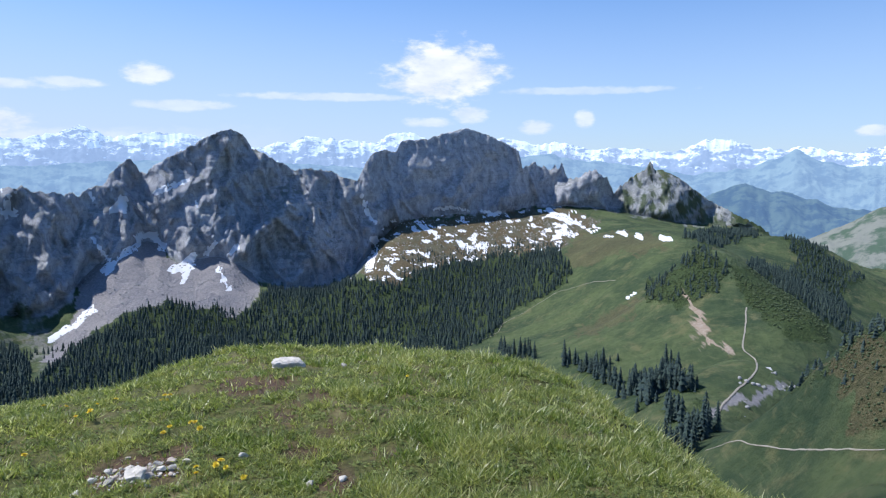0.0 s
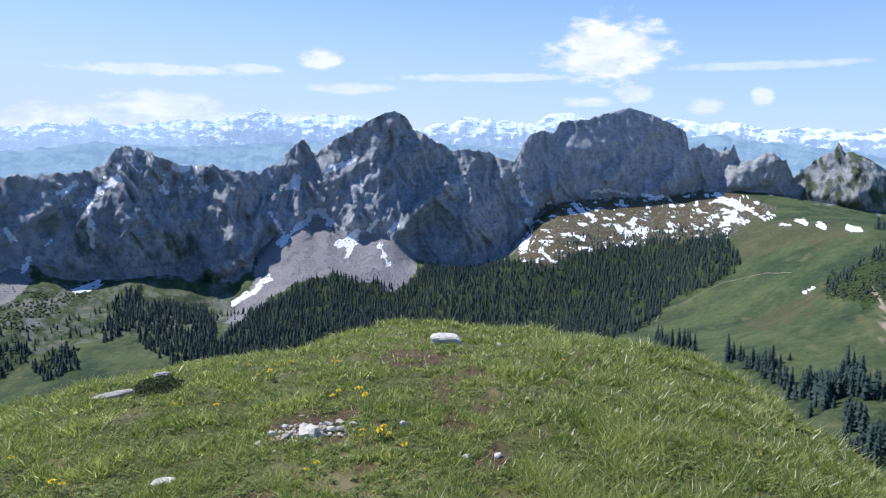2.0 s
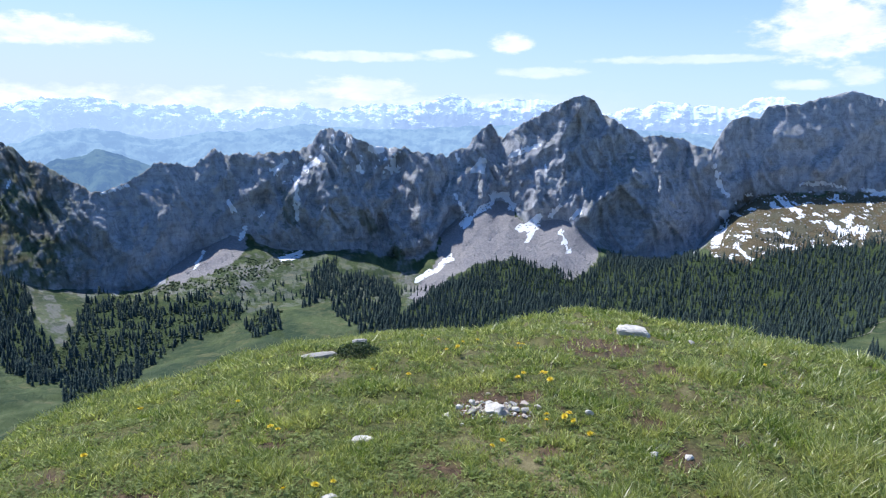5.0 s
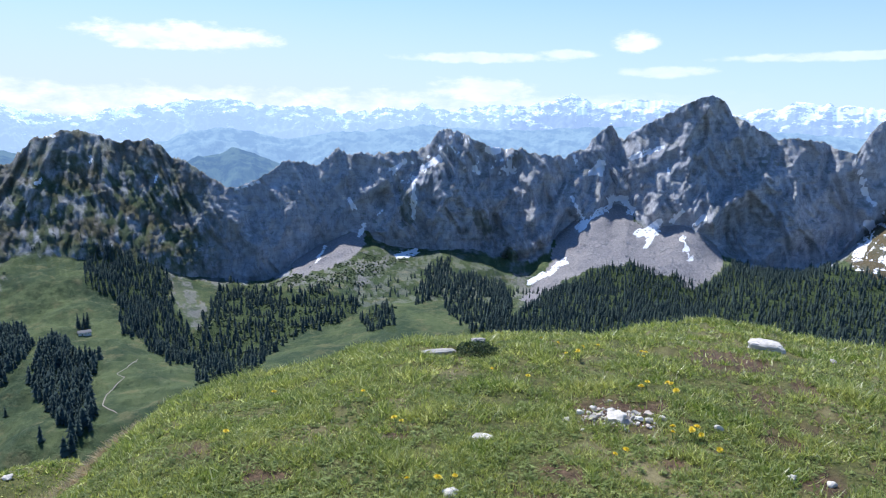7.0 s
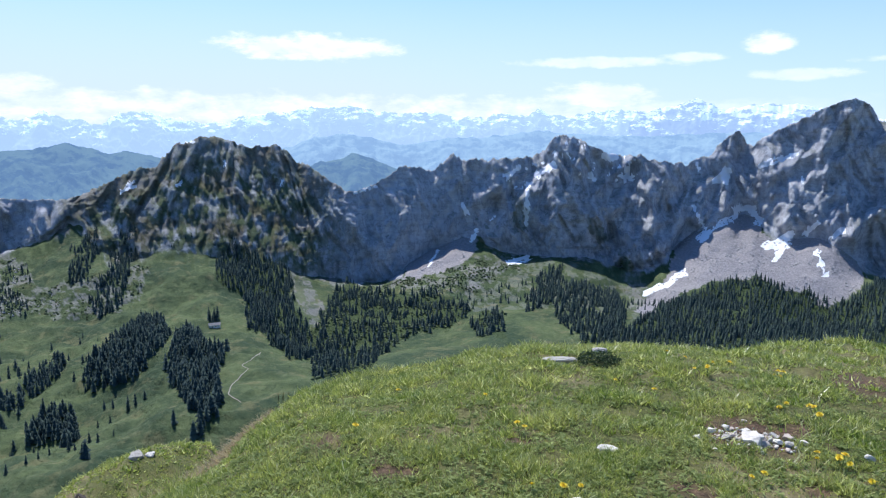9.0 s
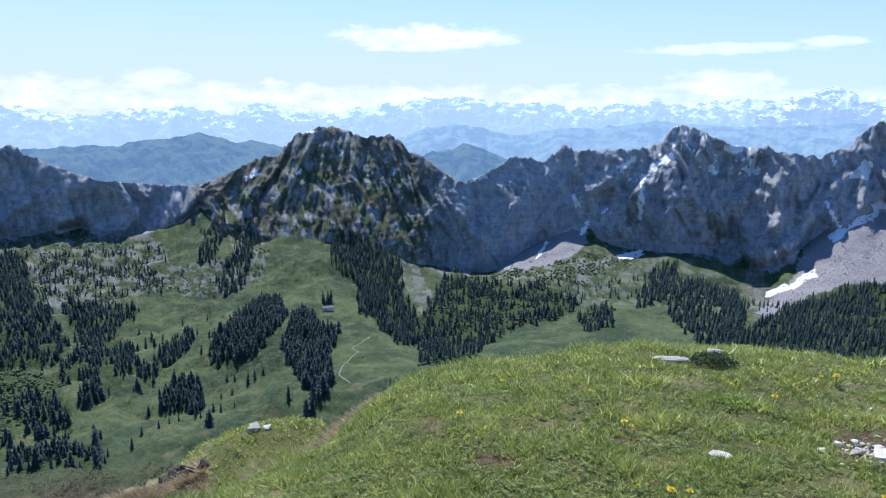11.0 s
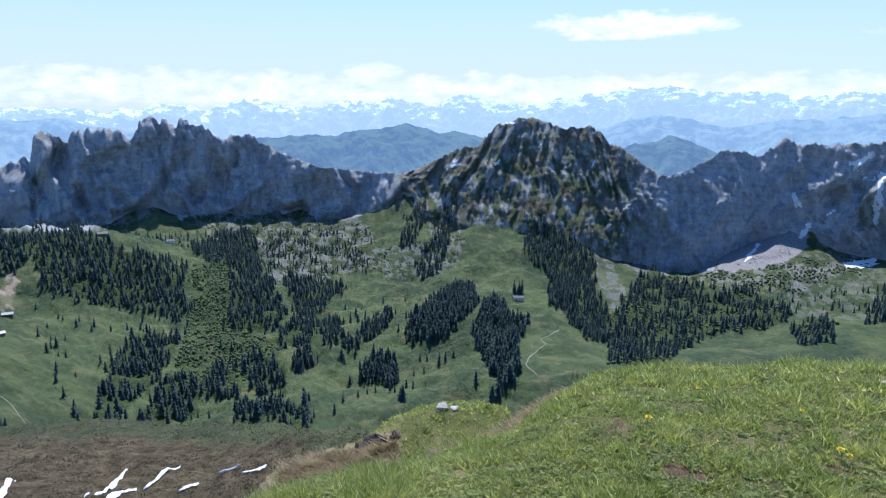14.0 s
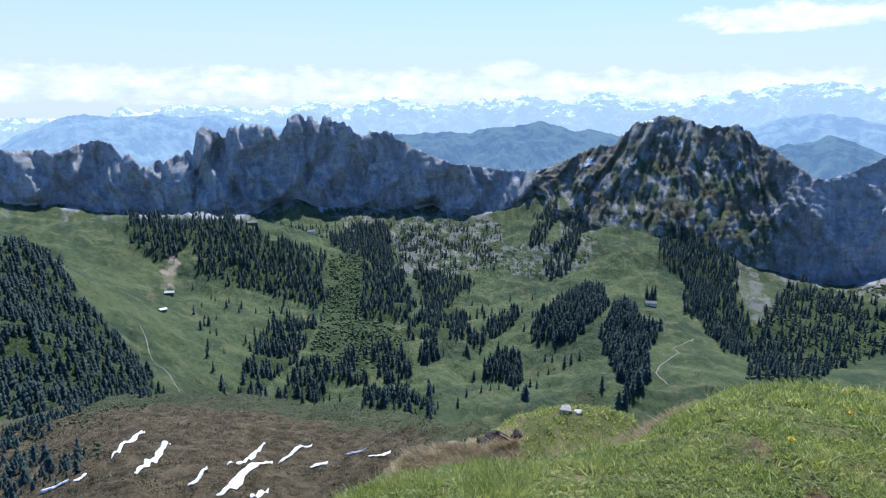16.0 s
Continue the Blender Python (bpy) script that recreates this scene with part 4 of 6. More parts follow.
BRUSH = [KNOLL_BRUSH]
GROVES = [GULLY_A, GULLY_B, GULLY_C, GULLY_D]
SEEN_WOODS = NEAR_GROVES + VALLEY_GROVES + SHADE_WOOD + ALDERS + HILL_SCRUB + FOREST_HIGH + FOREST_LOW + RIDGE_WOOD + SPUR_TREES + RIDGE_FAR + HILL_TREES
# bare ground on the summit: bearing, range, half-width across, half-depth
BARE = [(16.2, 5.35, 0.42, 0.44), (14.2, 5.0, 0.13, 0.16), (25.4, 3.76, 0.31, 0.25), (22.5, 3.95, 0.13, 0.10), (14.0, 4.28, 0.11, 0.14), (10.4, 3.96, 0.09, 0.10), (28.0, 4.35, 0.15, 0.07), (36.5, 4.9, 0.10, 0.07), (9.5, 3.3, 0.14, 0.11), (57.0, 3.1, 0.16, 0.07), (34.0, 2.75, 0.13, 0.06), (11.5, 4.6, 0.16, 0.14), (9.0, 4.2, 0.12, 0.10), (12.5, 3.7, 0.14, 0.12), (20.0, 3.2, 0.12, 0.08), (30.5, 3.0, 0.14, 0.07), (45.0, 3.4, 0.12, 0.06), (5.0, 3.6, 0.10, 0.08), (62.0, 3.6, 0.10, 0.06)]


def land_cover(b, r, z):
    """Masks of rock, scree, snow and so on over the net."""
    a = np.radians(b)
    x, y = -r * np.sin(a), r * np.cos(a)
    rc, zc, rb, zb, rf, zf = range_lines(b)
    edge = fbm(x / 60, y / 60, 3, 41)
    fine = fbm(a * 1500 / 9, z / 14, 3, 43)
    streak = fbm(a * 1500 / 22, r / 160, 4, 157, 0.6)
    wild = (b > -38) & (b < 124)
    el = slant_of(r, z)
    foot = np.interp(b, _rockfoot[:, 0], _rockfoot[:, 1])
    crest = np.interp(b, _crest[:, 0], _crest[:, 1])
    up = (el - foot) / np.maximum(crest - foot, 0.5)
    far = (r > 1000) & wild
    rock = smooth(-0.12, 0.12, el - foot + 0.35 * edge + 0.45 * streak + 0.15 * fine) * far * smooth(-24, -22.5, b)
    slant = pyramid(b)
    ledges = smooth(-0.32 * slant - 0.02, 0.12 + 0.06 * slant, fbm(a * 1500 / 20, el * 28 / 40, 5, 163, 0.65) + 0.16 * (0.5 - up))
    some = 0.92 * slant * (1 - 0.5 * smooth(0.6, 0.95, up)) + 0.30 * smooth(31, 35, b) * (1 - smooth(48, 52, b)) * (1 - smooth(0.3, 0.7, up)) + 0.85 * (1 - smooth(-15, -13, b)) + 0.35 * smooth(7, 10, b) * (1 - smooth(15, 17, b)) * smooth(0.55, 0.8, up)
    shoulder = 1 - smooth(-15, -13, b)
    rock = rock * (1 - some * ledges) * (1 - 0.22 * slant - 0.25 * shoulder)
    for outline in GREEN_TONGUES:
        rock = rock * (1 - (0.9 if outline in GREEN_TONGUES[:2] else 0.4) * (seen_inside(b, el, outline, 0.25) & far))
    scree, brush = np.zeros_like(r), np.zeros_like(r)
    stony = smooth(-0.06, 0.10, fbm(a * 1500 / 24, el * 28 / 18, 5, 171, 0.65))
    for outline in SCREE_FANS:
        share = 1.0 if outline in SCREE_FANS[:2] else 0.08 + 0.42 * stony
        scree = np.maximum(scree, (seen_inside(b, el, outline, 0.22) & far) * share)
    rock = rock * (1 - scree)
    for outline in RUBBLE:
        here = seen_inside(b, el, outline, 0.4) & far
        whole = outline is RUBBLE[0]
        scree, brush = np.maximum(scree, here * ((0.18 + 0.34 * stony) if whole else (0.25 if outline is RUBBLE[4] else 0.45) * stony)), np.maximum(brush, here * (0.95 if whole else 0.5 * (1 - stony)))
    brush = np.maximum(brush, (smooth(-1.9, -0.4, el - foot + 0.9 * edge) * smooth(-0.05, 0.2, streak + fine) * 0.75) * far * (1 - rock) * (1 - scree) * smooth(-14, -9, b))
    for outline in SEEN_WOODS:
        brush = np.maximum(brush, (seen_inside(b, el, outline, 0.3) & (r > 380)) * (0.5 if outline in ALDERS else 0.92))
    turf = np.clip((0.22 + 0.62 * ledges) * (slant + 0.95 * shoulder), 0, 1) * far * smooth(-0.2, 0.05, up)
    for outline in GREEN_TONGUES:
        turf = np.maximum(turf, (seen_inside(b, el, outline, 0.25) & far) * (1.0 if outline in GREEN_TONGUES[:2] else 0.5))
    shrubby = smooth(-0.05, 0.15, fbm(a * 1500 / 14, el * 28 / 26, 4, 177, 0.65))
    brush = np.maximum(brush, slant * far * smooth(0.0, 0.1, up) * (0.10 + 0.35 * shrubby))
    wooded = shoulder * far * smooth(-27, -24, b) * smooth(-0.05, 0.1, up)
    brush = np.maximum(brush, wooded * (0.20 + 0.3 * ledges))
    brush = brush * (1 - 0.9 * scree) * (1 - rock)
    for outline in BRUSH + GROVES:
        brush = np.maximum(brush, inside(b, r, outline, 14) * (0.5 if outline in BRUSH else 0.95))
    heath = inside(b, r, KNOLL_HEATH, 8) * 0.55
    brush = np.maximum(brush, inside(b, r, KNOLL_HEATH, 8) * 0.6)
    for outline in BROWN:
        heath = np.maximum(heath, (seen_inside(b, el, outline, 0.5) & (r > 600)) * 0.45)
    # rubble under the massif: its brown tone, with the slope's shade put into the colour
    heath = np.maximum(heath, (seen_inside(b, el, RUBBLE[0], 0.4) & far) * (0.9 - 0.4 * stony))
    heath = np.maximum(heath, slant * far * smooth(0.0, 0.25, fbm(a * 1500 / 60, el * 28 / 50, 4, 173)) * 0.5 * smooth(-0.1, 0.2, up))
    spur = (b > 76) & (r > 28) & (r < 260)
    heath = np.maximum(heath, spur * 0.95)
    reach = np.interp(b, _spur[:, 0], _spur[:, 1])
    heath = heath * (1 - 0.75 * spur * smooth(0.80, 0.96, r / reach + 0.12 * fbm(x / 11, y / 11, 3, 57)))
    knob = smooth(78, 80, b) * (1 - smooth(90, 93, b)) * smooth(6, 9, r) * (1 - smooth(18, 24, r))
    rim = np.exp(-((r - 2.133 / -tan_deg(np.interp(b, _brow[:, 0], _brow[:, 1])) * 1.12) / 0.5) ** 2) * smooth(62, 68, b) * (1 - smooth(84, 90, b))
    heath = np.maximum(heath, np.clip(1.6 * knob + rim, 0, 1) * smooth(-0.3, 0.1, fbm(x / 1.2, y / 1.2, 3, 59)))
    dry = smooth(0.12, 0.4, fbm(x / 1.1, y / 1.1, 4, 83)) * (r < 26) * 0.55
    heath = np.maximum(heath, dry)
    earth = np.zeros_like(r)
    strips(earth, b, r, z, [SCAR], 9, 0.6, 1.5)
    strips(earth, b, r, z, [SCAR2], 5, 0.6, 1.8)
    earth = np.maximum(earth, (seen_inside(b, el, TAN, 0.25) & (r > 600)) * (0.25 + 0.55 * stony))
    for bb, rr, across, deep in BARE:
        cx, cy, _ = at(bb, rr)
        ca, sa = math.cos(radians(bb)), math.sin(radians(bb))
        u, v = ((x - cx) * ca + (y - cy) * sa) / across, (-(x - cx) * sa + (y - cy) * ca) / deep
        q = np.sqrt(u * u + v * v) + 0.9 * fbm(x / 0.16, y / 0.16, 3, 73)
        earth = np.maximum(earth, (1 - smooth(0.75, 1.15, q)) * (r < 8))
    strips(scree, b, r, z, [ROCKS, ROCKS2], 4.5, 1.0, 1.0)
    chutes = np.zeros_like(r)
    strips(chutes, b, r, z, TONGUES, None, 0.4, 1.0)
    scree = np.maximum(scree, chutes * (0.15 + 0.4 * stony))
    snow = np.zeros_like(r)
    strips(snow, b, r, z, [(0.8 * q[0], *q[1:]) for q in SNOW_MASSIF] + [(1.1 * q[0], *q[1:]) for q in SNOW_PEAK + SNOW_WALL + SNOW_MORE], None, 0.35, 1.0)
    patches = fbm(a * 1500 / 26, el * 28 / 15, 5, 79, 0.62)
    field = (seen_inside(b, el, RUBBLE[0], 0.3) & far) * 1.0
    snow = np.maximum(snow, field * smooth(0.27, 0.34, patches + 0.10 * smooth(-4, -9, b)))
    crest_snow = smooth(30, 33, b) * (1 - smooth(41, 44, b)) * smooth(0.55, 0.8, up) * far
    snow = np.maximum(snow, crest_snow * smooth(0.36, 0.42, fbm(a * 1500 / 12, z / 22, 3, 89)))
    return {"rock": rock, "turf": turf, "scree": scree, "brush": np.clip(brush, 0, 1), "heath": heath, "earth": earth, "snow": snow}

# ---- the ground sheet and the mountains, one net of bearings and ranges ----
FINE = np.arange(-40.0, 125.0, 0.11)
COARSE = np.arange(126.5, 319.0, 1.5)
BEARINGS = np.concatenate([FINE, COARSE])
STEPS = 400


def net():
    """Ranges at each bearing, closest together where the slopes are steep to the eye."""
    some = BEARINGS[::4]
    r = np.geomspace(0.02, 4950.0, 1300)
    bb, rr = np.meshgrid(some, r, indexing="ij")
    z = land(bb, rr, detail=False) - EYE
    el = np.arctan2(z, rr)
    step = np.abs(np.diff(el, axis=1))
    seen = (el >= np.maximum.accumulate(el, axis=1) - 0.004)[:, 1:]
    low = np.degrees(el[:, 1:])
    weight = step * np.where(rr[:, 1:] < 26, np.where(some[:, None] > 62, 0.25, 0.06), 1.0) * (0.03 + 0.97 * smooth(-42, -32, low)) * np.where(seen, 1.0, 0.06) + np.where(rr[:, 1:] > 26, 0.00035, 0.00004)
    for _ in range(3):
        weight[1:-1] = (weight[:-2] + weight[1:-1] + weight[2:]) / 3
    cum = np.concatenate([np.zeros((len(some), 1)), np.cumsum(weight, axis=1)], axis=1)
    cum /= cum[:, -1:]
    u = np.linspace(0, 1, STEPS)
    rows = np.stack([np.interp(u, c, np.log(r)) for c in cum])
    full = np.stack([np.interp(BEARINGS, some, rows[:, k]) for k in range(STEPS)], axis=1)
    return np.exp(full)


RANGES = net()
BB = np.repeat(BEARINGS[:, None], STEPS, axis=1)
HEIGHTS = land(BB, RANGES)
PLAN, RAISED = settle(BB, RANGES, HEIGHTS)
XX, YY = -PLAN * np.sin(np.radians(BB)), PLAN * np.cos(np.radians(BB))
COLS = len(BEARINGS)
VERTS = np.stack([XX, YY, RAISED], axis=-1).reshape(-1, 3)
_i = np.arange(COLS)[:, None] * STEPS + np.arange(STEPS - 1)[None, :]
_j = ((np.arange(COLS)[:, None] + 1) % COLS) * STEPS + np.arange(STEPS - 1)[None, :]
QUADS = np.stack([_i, _i + 1, _j + 1, _j], axis=-1).reshape(-1, 4)
QB = np.repeat(BEARINGS, STEPS - 1)
QR = ((RANGES[:, :-1] + RANGES[:, 1:]) / 2).ravel()
MASKS = land_cover(BB, RANGES, HEIGHTS)


def sheet(name, pick, material):
    """A mesh of the picked quads of the net."""
    q = QUADS[pick]
    used, flat = np.unique(q, return_inverse=True)
    me = bpy.data.meshes.new(name)
    me.vertices.add(len(used))
    me.vertices.foreach_set("co", VERTS[used].astype(np.float32).ravel())
    me.loops.add(q.size)
    me.loops.foreach_set("vertex_index", flat.ravel().astype(np.int32))
    me.polygons.add(len(q))
    me.polygons.foreach_set("loop_start", np.arange(0, q.size, 4, dtype=np.int32))
    me.polygons.foreach_set("use_smooth", np.ones(len(q), bool))
    me.update(calc_edges=True)
    for key, mask in MASKS.items():
        at_points = me.attributes.new(key, "FLOAT", "POINT")
        at_points.data.foreach_set("value", mask.ravel()[used].astype(np.float32))
    me.materials.append(material)
    return new(name, me)


_foot = np.interp(QB, _tab[:, 0], _tab[:, 4]) - 20
_mount = (QR > _foot) & (QB > -30) & (QB < 125)
_top = QR < 26.0
tagged(sheet("summit_meadow", _top, turf_mat), "short alpine turf on a rounded summit with bare patches", "meadow", kind="structure")
tagged(sheet("ground", ~_mount & ~_top, land_mat), "green alpine meadows and valley floor reaching the horizon", "ground", kind="structure")
EDGES = {"shoulder": (-30, -13.9), "massif": (-13.9, 7.2), "main_peak": (7.2, 26.6), "jagged_wall": (26.6, 55.5), "pyramid": (55.5, 79.0), "crags": (79.0, 105.2), "far_crags": (105.2, 125)}
LABELS = {
    "shoulder": "small pointed rocky mountain with scree and grassy foot",
    "massif": "broad grey limestone massif with needles and snow at its foot",
    "main_peak": "grey limestone peak with scree fans and snow gullies",
    "jagged_wall": "jagged dark limestone wall with snow streaks above green slopes",
    "pyramid": "pyramid-shaped mountain with grassy ledges and trees climbing its gullies",
    "crags": "row of blue-grey limestone towers above a wooded spur",
    "far_crags": "lower line of limestone crags with pale scree chutes",
}
for key, (b0, b1) in EDGES.items():
    ob = sheet("mountain", _mount & (QB >= b0) & (QB < b1), land_mat)
    tagged(ob, LABELS[key], "mountain", group="limestone mountains round the valley", kind="structure")

# ---- hills and snow mountains behind the range: bearing and slant of their skylines ----
HILLS_NEAR = [(-40, -4.5), (-36, -4.0), (-30, -3.5), (-27.7, -2.7), (-25.8, -2.3), (-23.8, -1.7), (-21, -2.9), (-17, -5), (45, -6), (50, -4.6), (51.7, -3.7), (53.9, -2.8), (55.6, -2.2), (56.9, -2.8), (58.6, -3.2), (61, -5), (66, -4), (70, -2.6), (73, -2.2), (76.7, -1.7), (79.4, -1.9), (83.2, -2.6), (88.8, -2.7), (92, -3.5), (100, -5), (125, -6)]
HILLS_FAR = [(-40, 0.2), (-34, -0.2), (-30.5, -0.6), (-28.3, 0.2), (-27.1, 0.8), (-26.1, 0.2), (-24.2, -0.6), (-20, -1.2), (-18, -0.8), (-13, -0.3), (-9, 0.4), (-5, 0.3), (5, -1.0), (12, -0.4), (20, -0.2), (28, -0.3), (30.7, -0.6), (34.9, -0.7), (37.7, -0.5), (40.1, -0.3), (41.5, -0.5), (44.3, -0.8), (47.1, -1.0), (48.9, -1.1), (51.6, -1.6), (53.8, -1.0), (56.8, -0.8), (58.5, -1.0), (60.6, -1.9), (70, -3.0), (90, -2.8), (98.9, -2.0), (102.3, -1.3), (106.5, -1.1), (110.4, -1.4), (113, -1.1), (115.6, -2.1), (117.7, -3.0), (125, -3.0)]
SNOW_SOUTH = [(-40, 0.7), (-32.7, 0.9), (-30.4, 0.4), (-28.6, 0.7), (-26.8, 0.9), (-24.9, 0.7), (-22.9, 1.2), (-22, 1.7), (-20.8, 1.4), (-19.4, 0.9), (-18.4, 0.4), (-16.6, 0.7), (-14.4, 0.9), (-12.2, 0.7), (-9.9, 1.3), (-7.6, 1.1), (-5.3, 1.7), (-1, 1.2), (1.3, 1.6), (3.4, 2.3), (6.5, 1.3), (8.8, 1.5), (10.6, 1.9), (13.3, 1.3), (16, 0.8), (20.2, 1.7), (21.9, 2.0), (23.9, 1.8), (25.8, 1.5), (28, 2.3), (29.5, 1.8), (32, 1.3)]
SNOW_EAST = [(33, 1.4), (35, 1.4), (37.7, 0.9), (39.2, 0.9), (40.1, 1.5), (41.2, 0.9), (43.3, 1.0), (46.1, 0.7), (48.9, 1.1), (50.7, 0.9), (53.7, 1.1), (55.9, 1.5), (58.8, 1.3), (61.6, 0.9), (64, 0.6), (67, -0.1), (69.1, 0.3), (72.2, 0.9), (74.9, -0.1), (78.1, 0.7), (79.5, 0.0), (81.8, 0.3), (84.1, -0.4), (86.9, -0.2), (89.7, 0.4), (92.5, -0.4), (96.1, -0.2), (100.1, -0.7), (103.1, -0.5), (106.4, -0.5), (108.5, -1.1), (109.8, -0.6), (110.8, -1.5), (113, -1.4), (125, -1.6)]


def far_range(name, crest, reach, depth, jag, mat, label, span=(-40, 125), wide=170, rough=0.55):
    """A distant range: a relief of spurs and gullies below its skyline."""
    c = np.array(crest, float)
    b = np.arange(span[0], span[1] + 0.01, 0.085)
    u = np.linspace(0.25, 1.12, 64)
    bb, uu = np.meshgrid(b, u, indexing="ij")
    arc = np.radians(bb) * reach
    top = reach * tan_deg(np.interp(bb, c[:, 0], c[:, 1])) + EYE + jag * (ridged(arc / wide, 0 * arc + 2, 6, int(reach) % 97, rough) - 0.25)
    low = -420.0
    rr = reach - depth * (1 - uu)
    zz = np.where(uu < 1, low + (top - low) * np.clip(uu, 0, 1) ** 0.9, top - (uu - 1) * depth * 0.5)
    swell = np.sin(np.pi * np.clip(uu, 0, 1)) ** 0.8
    zz = zz + swell * jag * 2.2 * (ridged((arc + 60 * fbm(arc / 200, 3 * uu, 2, 5)) / (wide * 1.1), 2.6 * uu, 6, int(reach) % 89 + 5, 0.58) - 0.3)
    x, y = -rr * np.sin(np.radians(bb)), rr * np.cos(np.radians(bb))
    n, k = bb.shape
    i = (np.arange(n - 1)[:, None] * k + np.arange(k - 1)[None, :]).ravel()
    me = bpy.data.meshes.new(name)
    me.from_pydata(np.stack([x, y, zz], -1).reshape(-1, 3).tolist(), [], np.stack([i, i + 1, i + k + 1, i + k], 1).tolist())
    me.polygons.foreach_set("use_smooth", np.ones(len(me.polygons), bool))
    rise = me.attributes.new("rise", "FLOAT", "POINT")
    rise.data.foreach_set("value", np.clip(uu, 0, 1).ravel().astype(np.float32))
    me.materials.append(mat)
    return tagged(new(name, me), label, "mountains", kind="structure")


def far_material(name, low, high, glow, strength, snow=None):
    """Distance seen through air: the pale bluish haze is put in as soft emission."""
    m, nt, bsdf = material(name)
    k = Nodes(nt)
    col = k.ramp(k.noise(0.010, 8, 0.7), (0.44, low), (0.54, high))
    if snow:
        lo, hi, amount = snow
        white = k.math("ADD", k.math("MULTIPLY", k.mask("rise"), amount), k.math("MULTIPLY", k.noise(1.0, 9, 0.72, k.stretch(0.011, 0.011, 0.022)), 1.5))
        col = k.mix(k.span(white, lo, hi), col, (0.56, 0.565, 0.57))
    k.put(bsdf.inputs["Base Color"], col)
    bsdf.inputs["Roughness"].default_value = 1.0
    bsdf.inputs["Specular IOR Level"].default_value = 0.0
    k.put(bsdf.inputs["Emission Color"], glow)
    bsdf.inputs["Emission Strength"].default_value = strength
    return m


SLOPE_RIGHT = [(-45, 1.0), (-38, -0.8), (-34, -2.7), (-31, -4.3), (-28.5, -5.8), (-26, -8), (-20, -10), (125, -10)]
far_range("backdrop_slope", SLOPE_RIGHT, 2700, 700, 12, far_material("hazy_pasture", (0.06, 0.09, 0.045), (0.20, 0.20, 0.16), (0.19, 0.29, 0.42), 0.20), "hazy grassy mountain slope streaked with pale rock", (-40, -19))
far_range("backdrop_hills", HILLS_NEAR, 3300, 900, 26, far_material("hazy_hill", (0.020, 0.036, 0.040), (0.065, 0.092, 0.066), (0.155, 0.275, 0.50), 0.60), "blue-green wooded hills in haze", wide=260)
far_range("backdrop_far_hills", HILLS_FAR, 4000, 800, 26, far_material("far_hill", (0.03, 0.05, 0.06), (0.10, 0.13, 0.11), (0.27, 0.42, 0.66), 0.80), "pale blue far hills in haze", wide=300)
far_range("backdrop_snow_mountains", SNOW_SOUTH + SNOW_EAST[:1], 4750, 500, 34, far_material("hazy_snow_rock", (0.05, 0.07, 0.10), (0.09, 0.11, 0.14), (0.36, 0.50, 0.75), 0.84, (1.24, 1.34, 0.62)), "far snow-covered mountain chain in haze", (-40, 33), 190, 0.6)
far_range("backdrop_snow_mountains", SNOW_SOUTH[-1:] + SNOW_EAST, 4750, 500, 34, far_material("hazy_pale_rock", (0.05, 0.07, 0.10), (0.09, 0.11, 0.14), (0.40, 0.55, 0.80), 0.90, (1.26, 1.38, 0.58)), "pale far mountain chain with snow in bright haze", (32.9, 125), 190, 0.6)

# ---- woods ----
def bulk_mesh(name, verts, faces, mat):
    """A mesh from arrays of points and of triangles."""
    me = bpy.data.meshes.new(name)
    me.vertices.add(len(verts))
    me.vertices.foreach_set("co", np.asarray(verts, np.float32).ravel())
    me.loops.add(faces.size)
    me.loops.foreach_set("vertex_index", np.asarray(faces, np.int32).ravel())
    me.polygons.add(len(faces))
    me.polygons.foreach_set("loop_start", np.arange(0, faces.size, 3, dtype=np.int32))
    me.update(calc_edges=True)
    me.materials.append(mat)
    return me


def spruce_shape(rng, tiers, spikes, trunk=True):
    """A spruce one metre high: drooping ragged skirts of branches, a thin tip, a stub of trunk."""
    v, f = [], []
    for k in range(tiers):
        s = k / tiers
        low, peak = 0.06 + 0.90 * s ** 0.95, min(1.0, 0.06 + 0.90 * s + 1.75 / tiers * (0.9 - 0.3 * s))
        if k == tiers - 1:
            peak = 1.0
        rad = 0.19 * (1 - s) ** 0.8 + 0.018
        apex = len(v)
        v.append((rng.normal(0, 0.008), rng.normal(0, 0.008), peak))
        turn = rng.uniform(0, 6.28)
        for i in range(2 * spikes):
            a = turn + i * math.pi / spikes
            q = rad * (rng.uniform(0.85, 1.25) if i % 2 == 0 else rng.uniform(0.42, 0.62))
            v.append((q * math.cos(a), q * math.sin(a), low + (0.0 if i % 2 == 0 else 0.035) + rng.normal(0, 0.008)))
        for i in range(2 * spikes):
            f.append((apex, apex + 1 + i, apex + 1 + (i + 1) % (2 * spikes)))
    if trunk:
        b = len(v)
        for z, q in ((-0.06, 0.018), (0.16, 0.013)):
            v += [(q * math.cos(a), q * math.sin(a), z) for a in (0, 2.1, 4.2)]
        for i in range(3):
            j = (i + 1) % 3
            f += [(b + i, b + j, b + 3 + j), (b + i, b + 3 + j, b + 3 + i)]
    return np.array(v), np.array(f)


def clump_shape(rng):
    """A leafy shrub one metre across: a dented many-sided lump."""
    bm = bmesh.new()
    bmesh.ops.create_icosphere(bm, subdivisions=1, radius=0.5)
    v = np.array([p.co[:] for p in bm.verts]) * rng.uniform(0.7, 1.25, (len(bm.verts), 1))
    f = np.array([[p.index for p in q.verts] for q in bm.faces])
    bm.free()
    v[:, 2] = v[:, 2] * 0.8 + 0.25
    return v, f


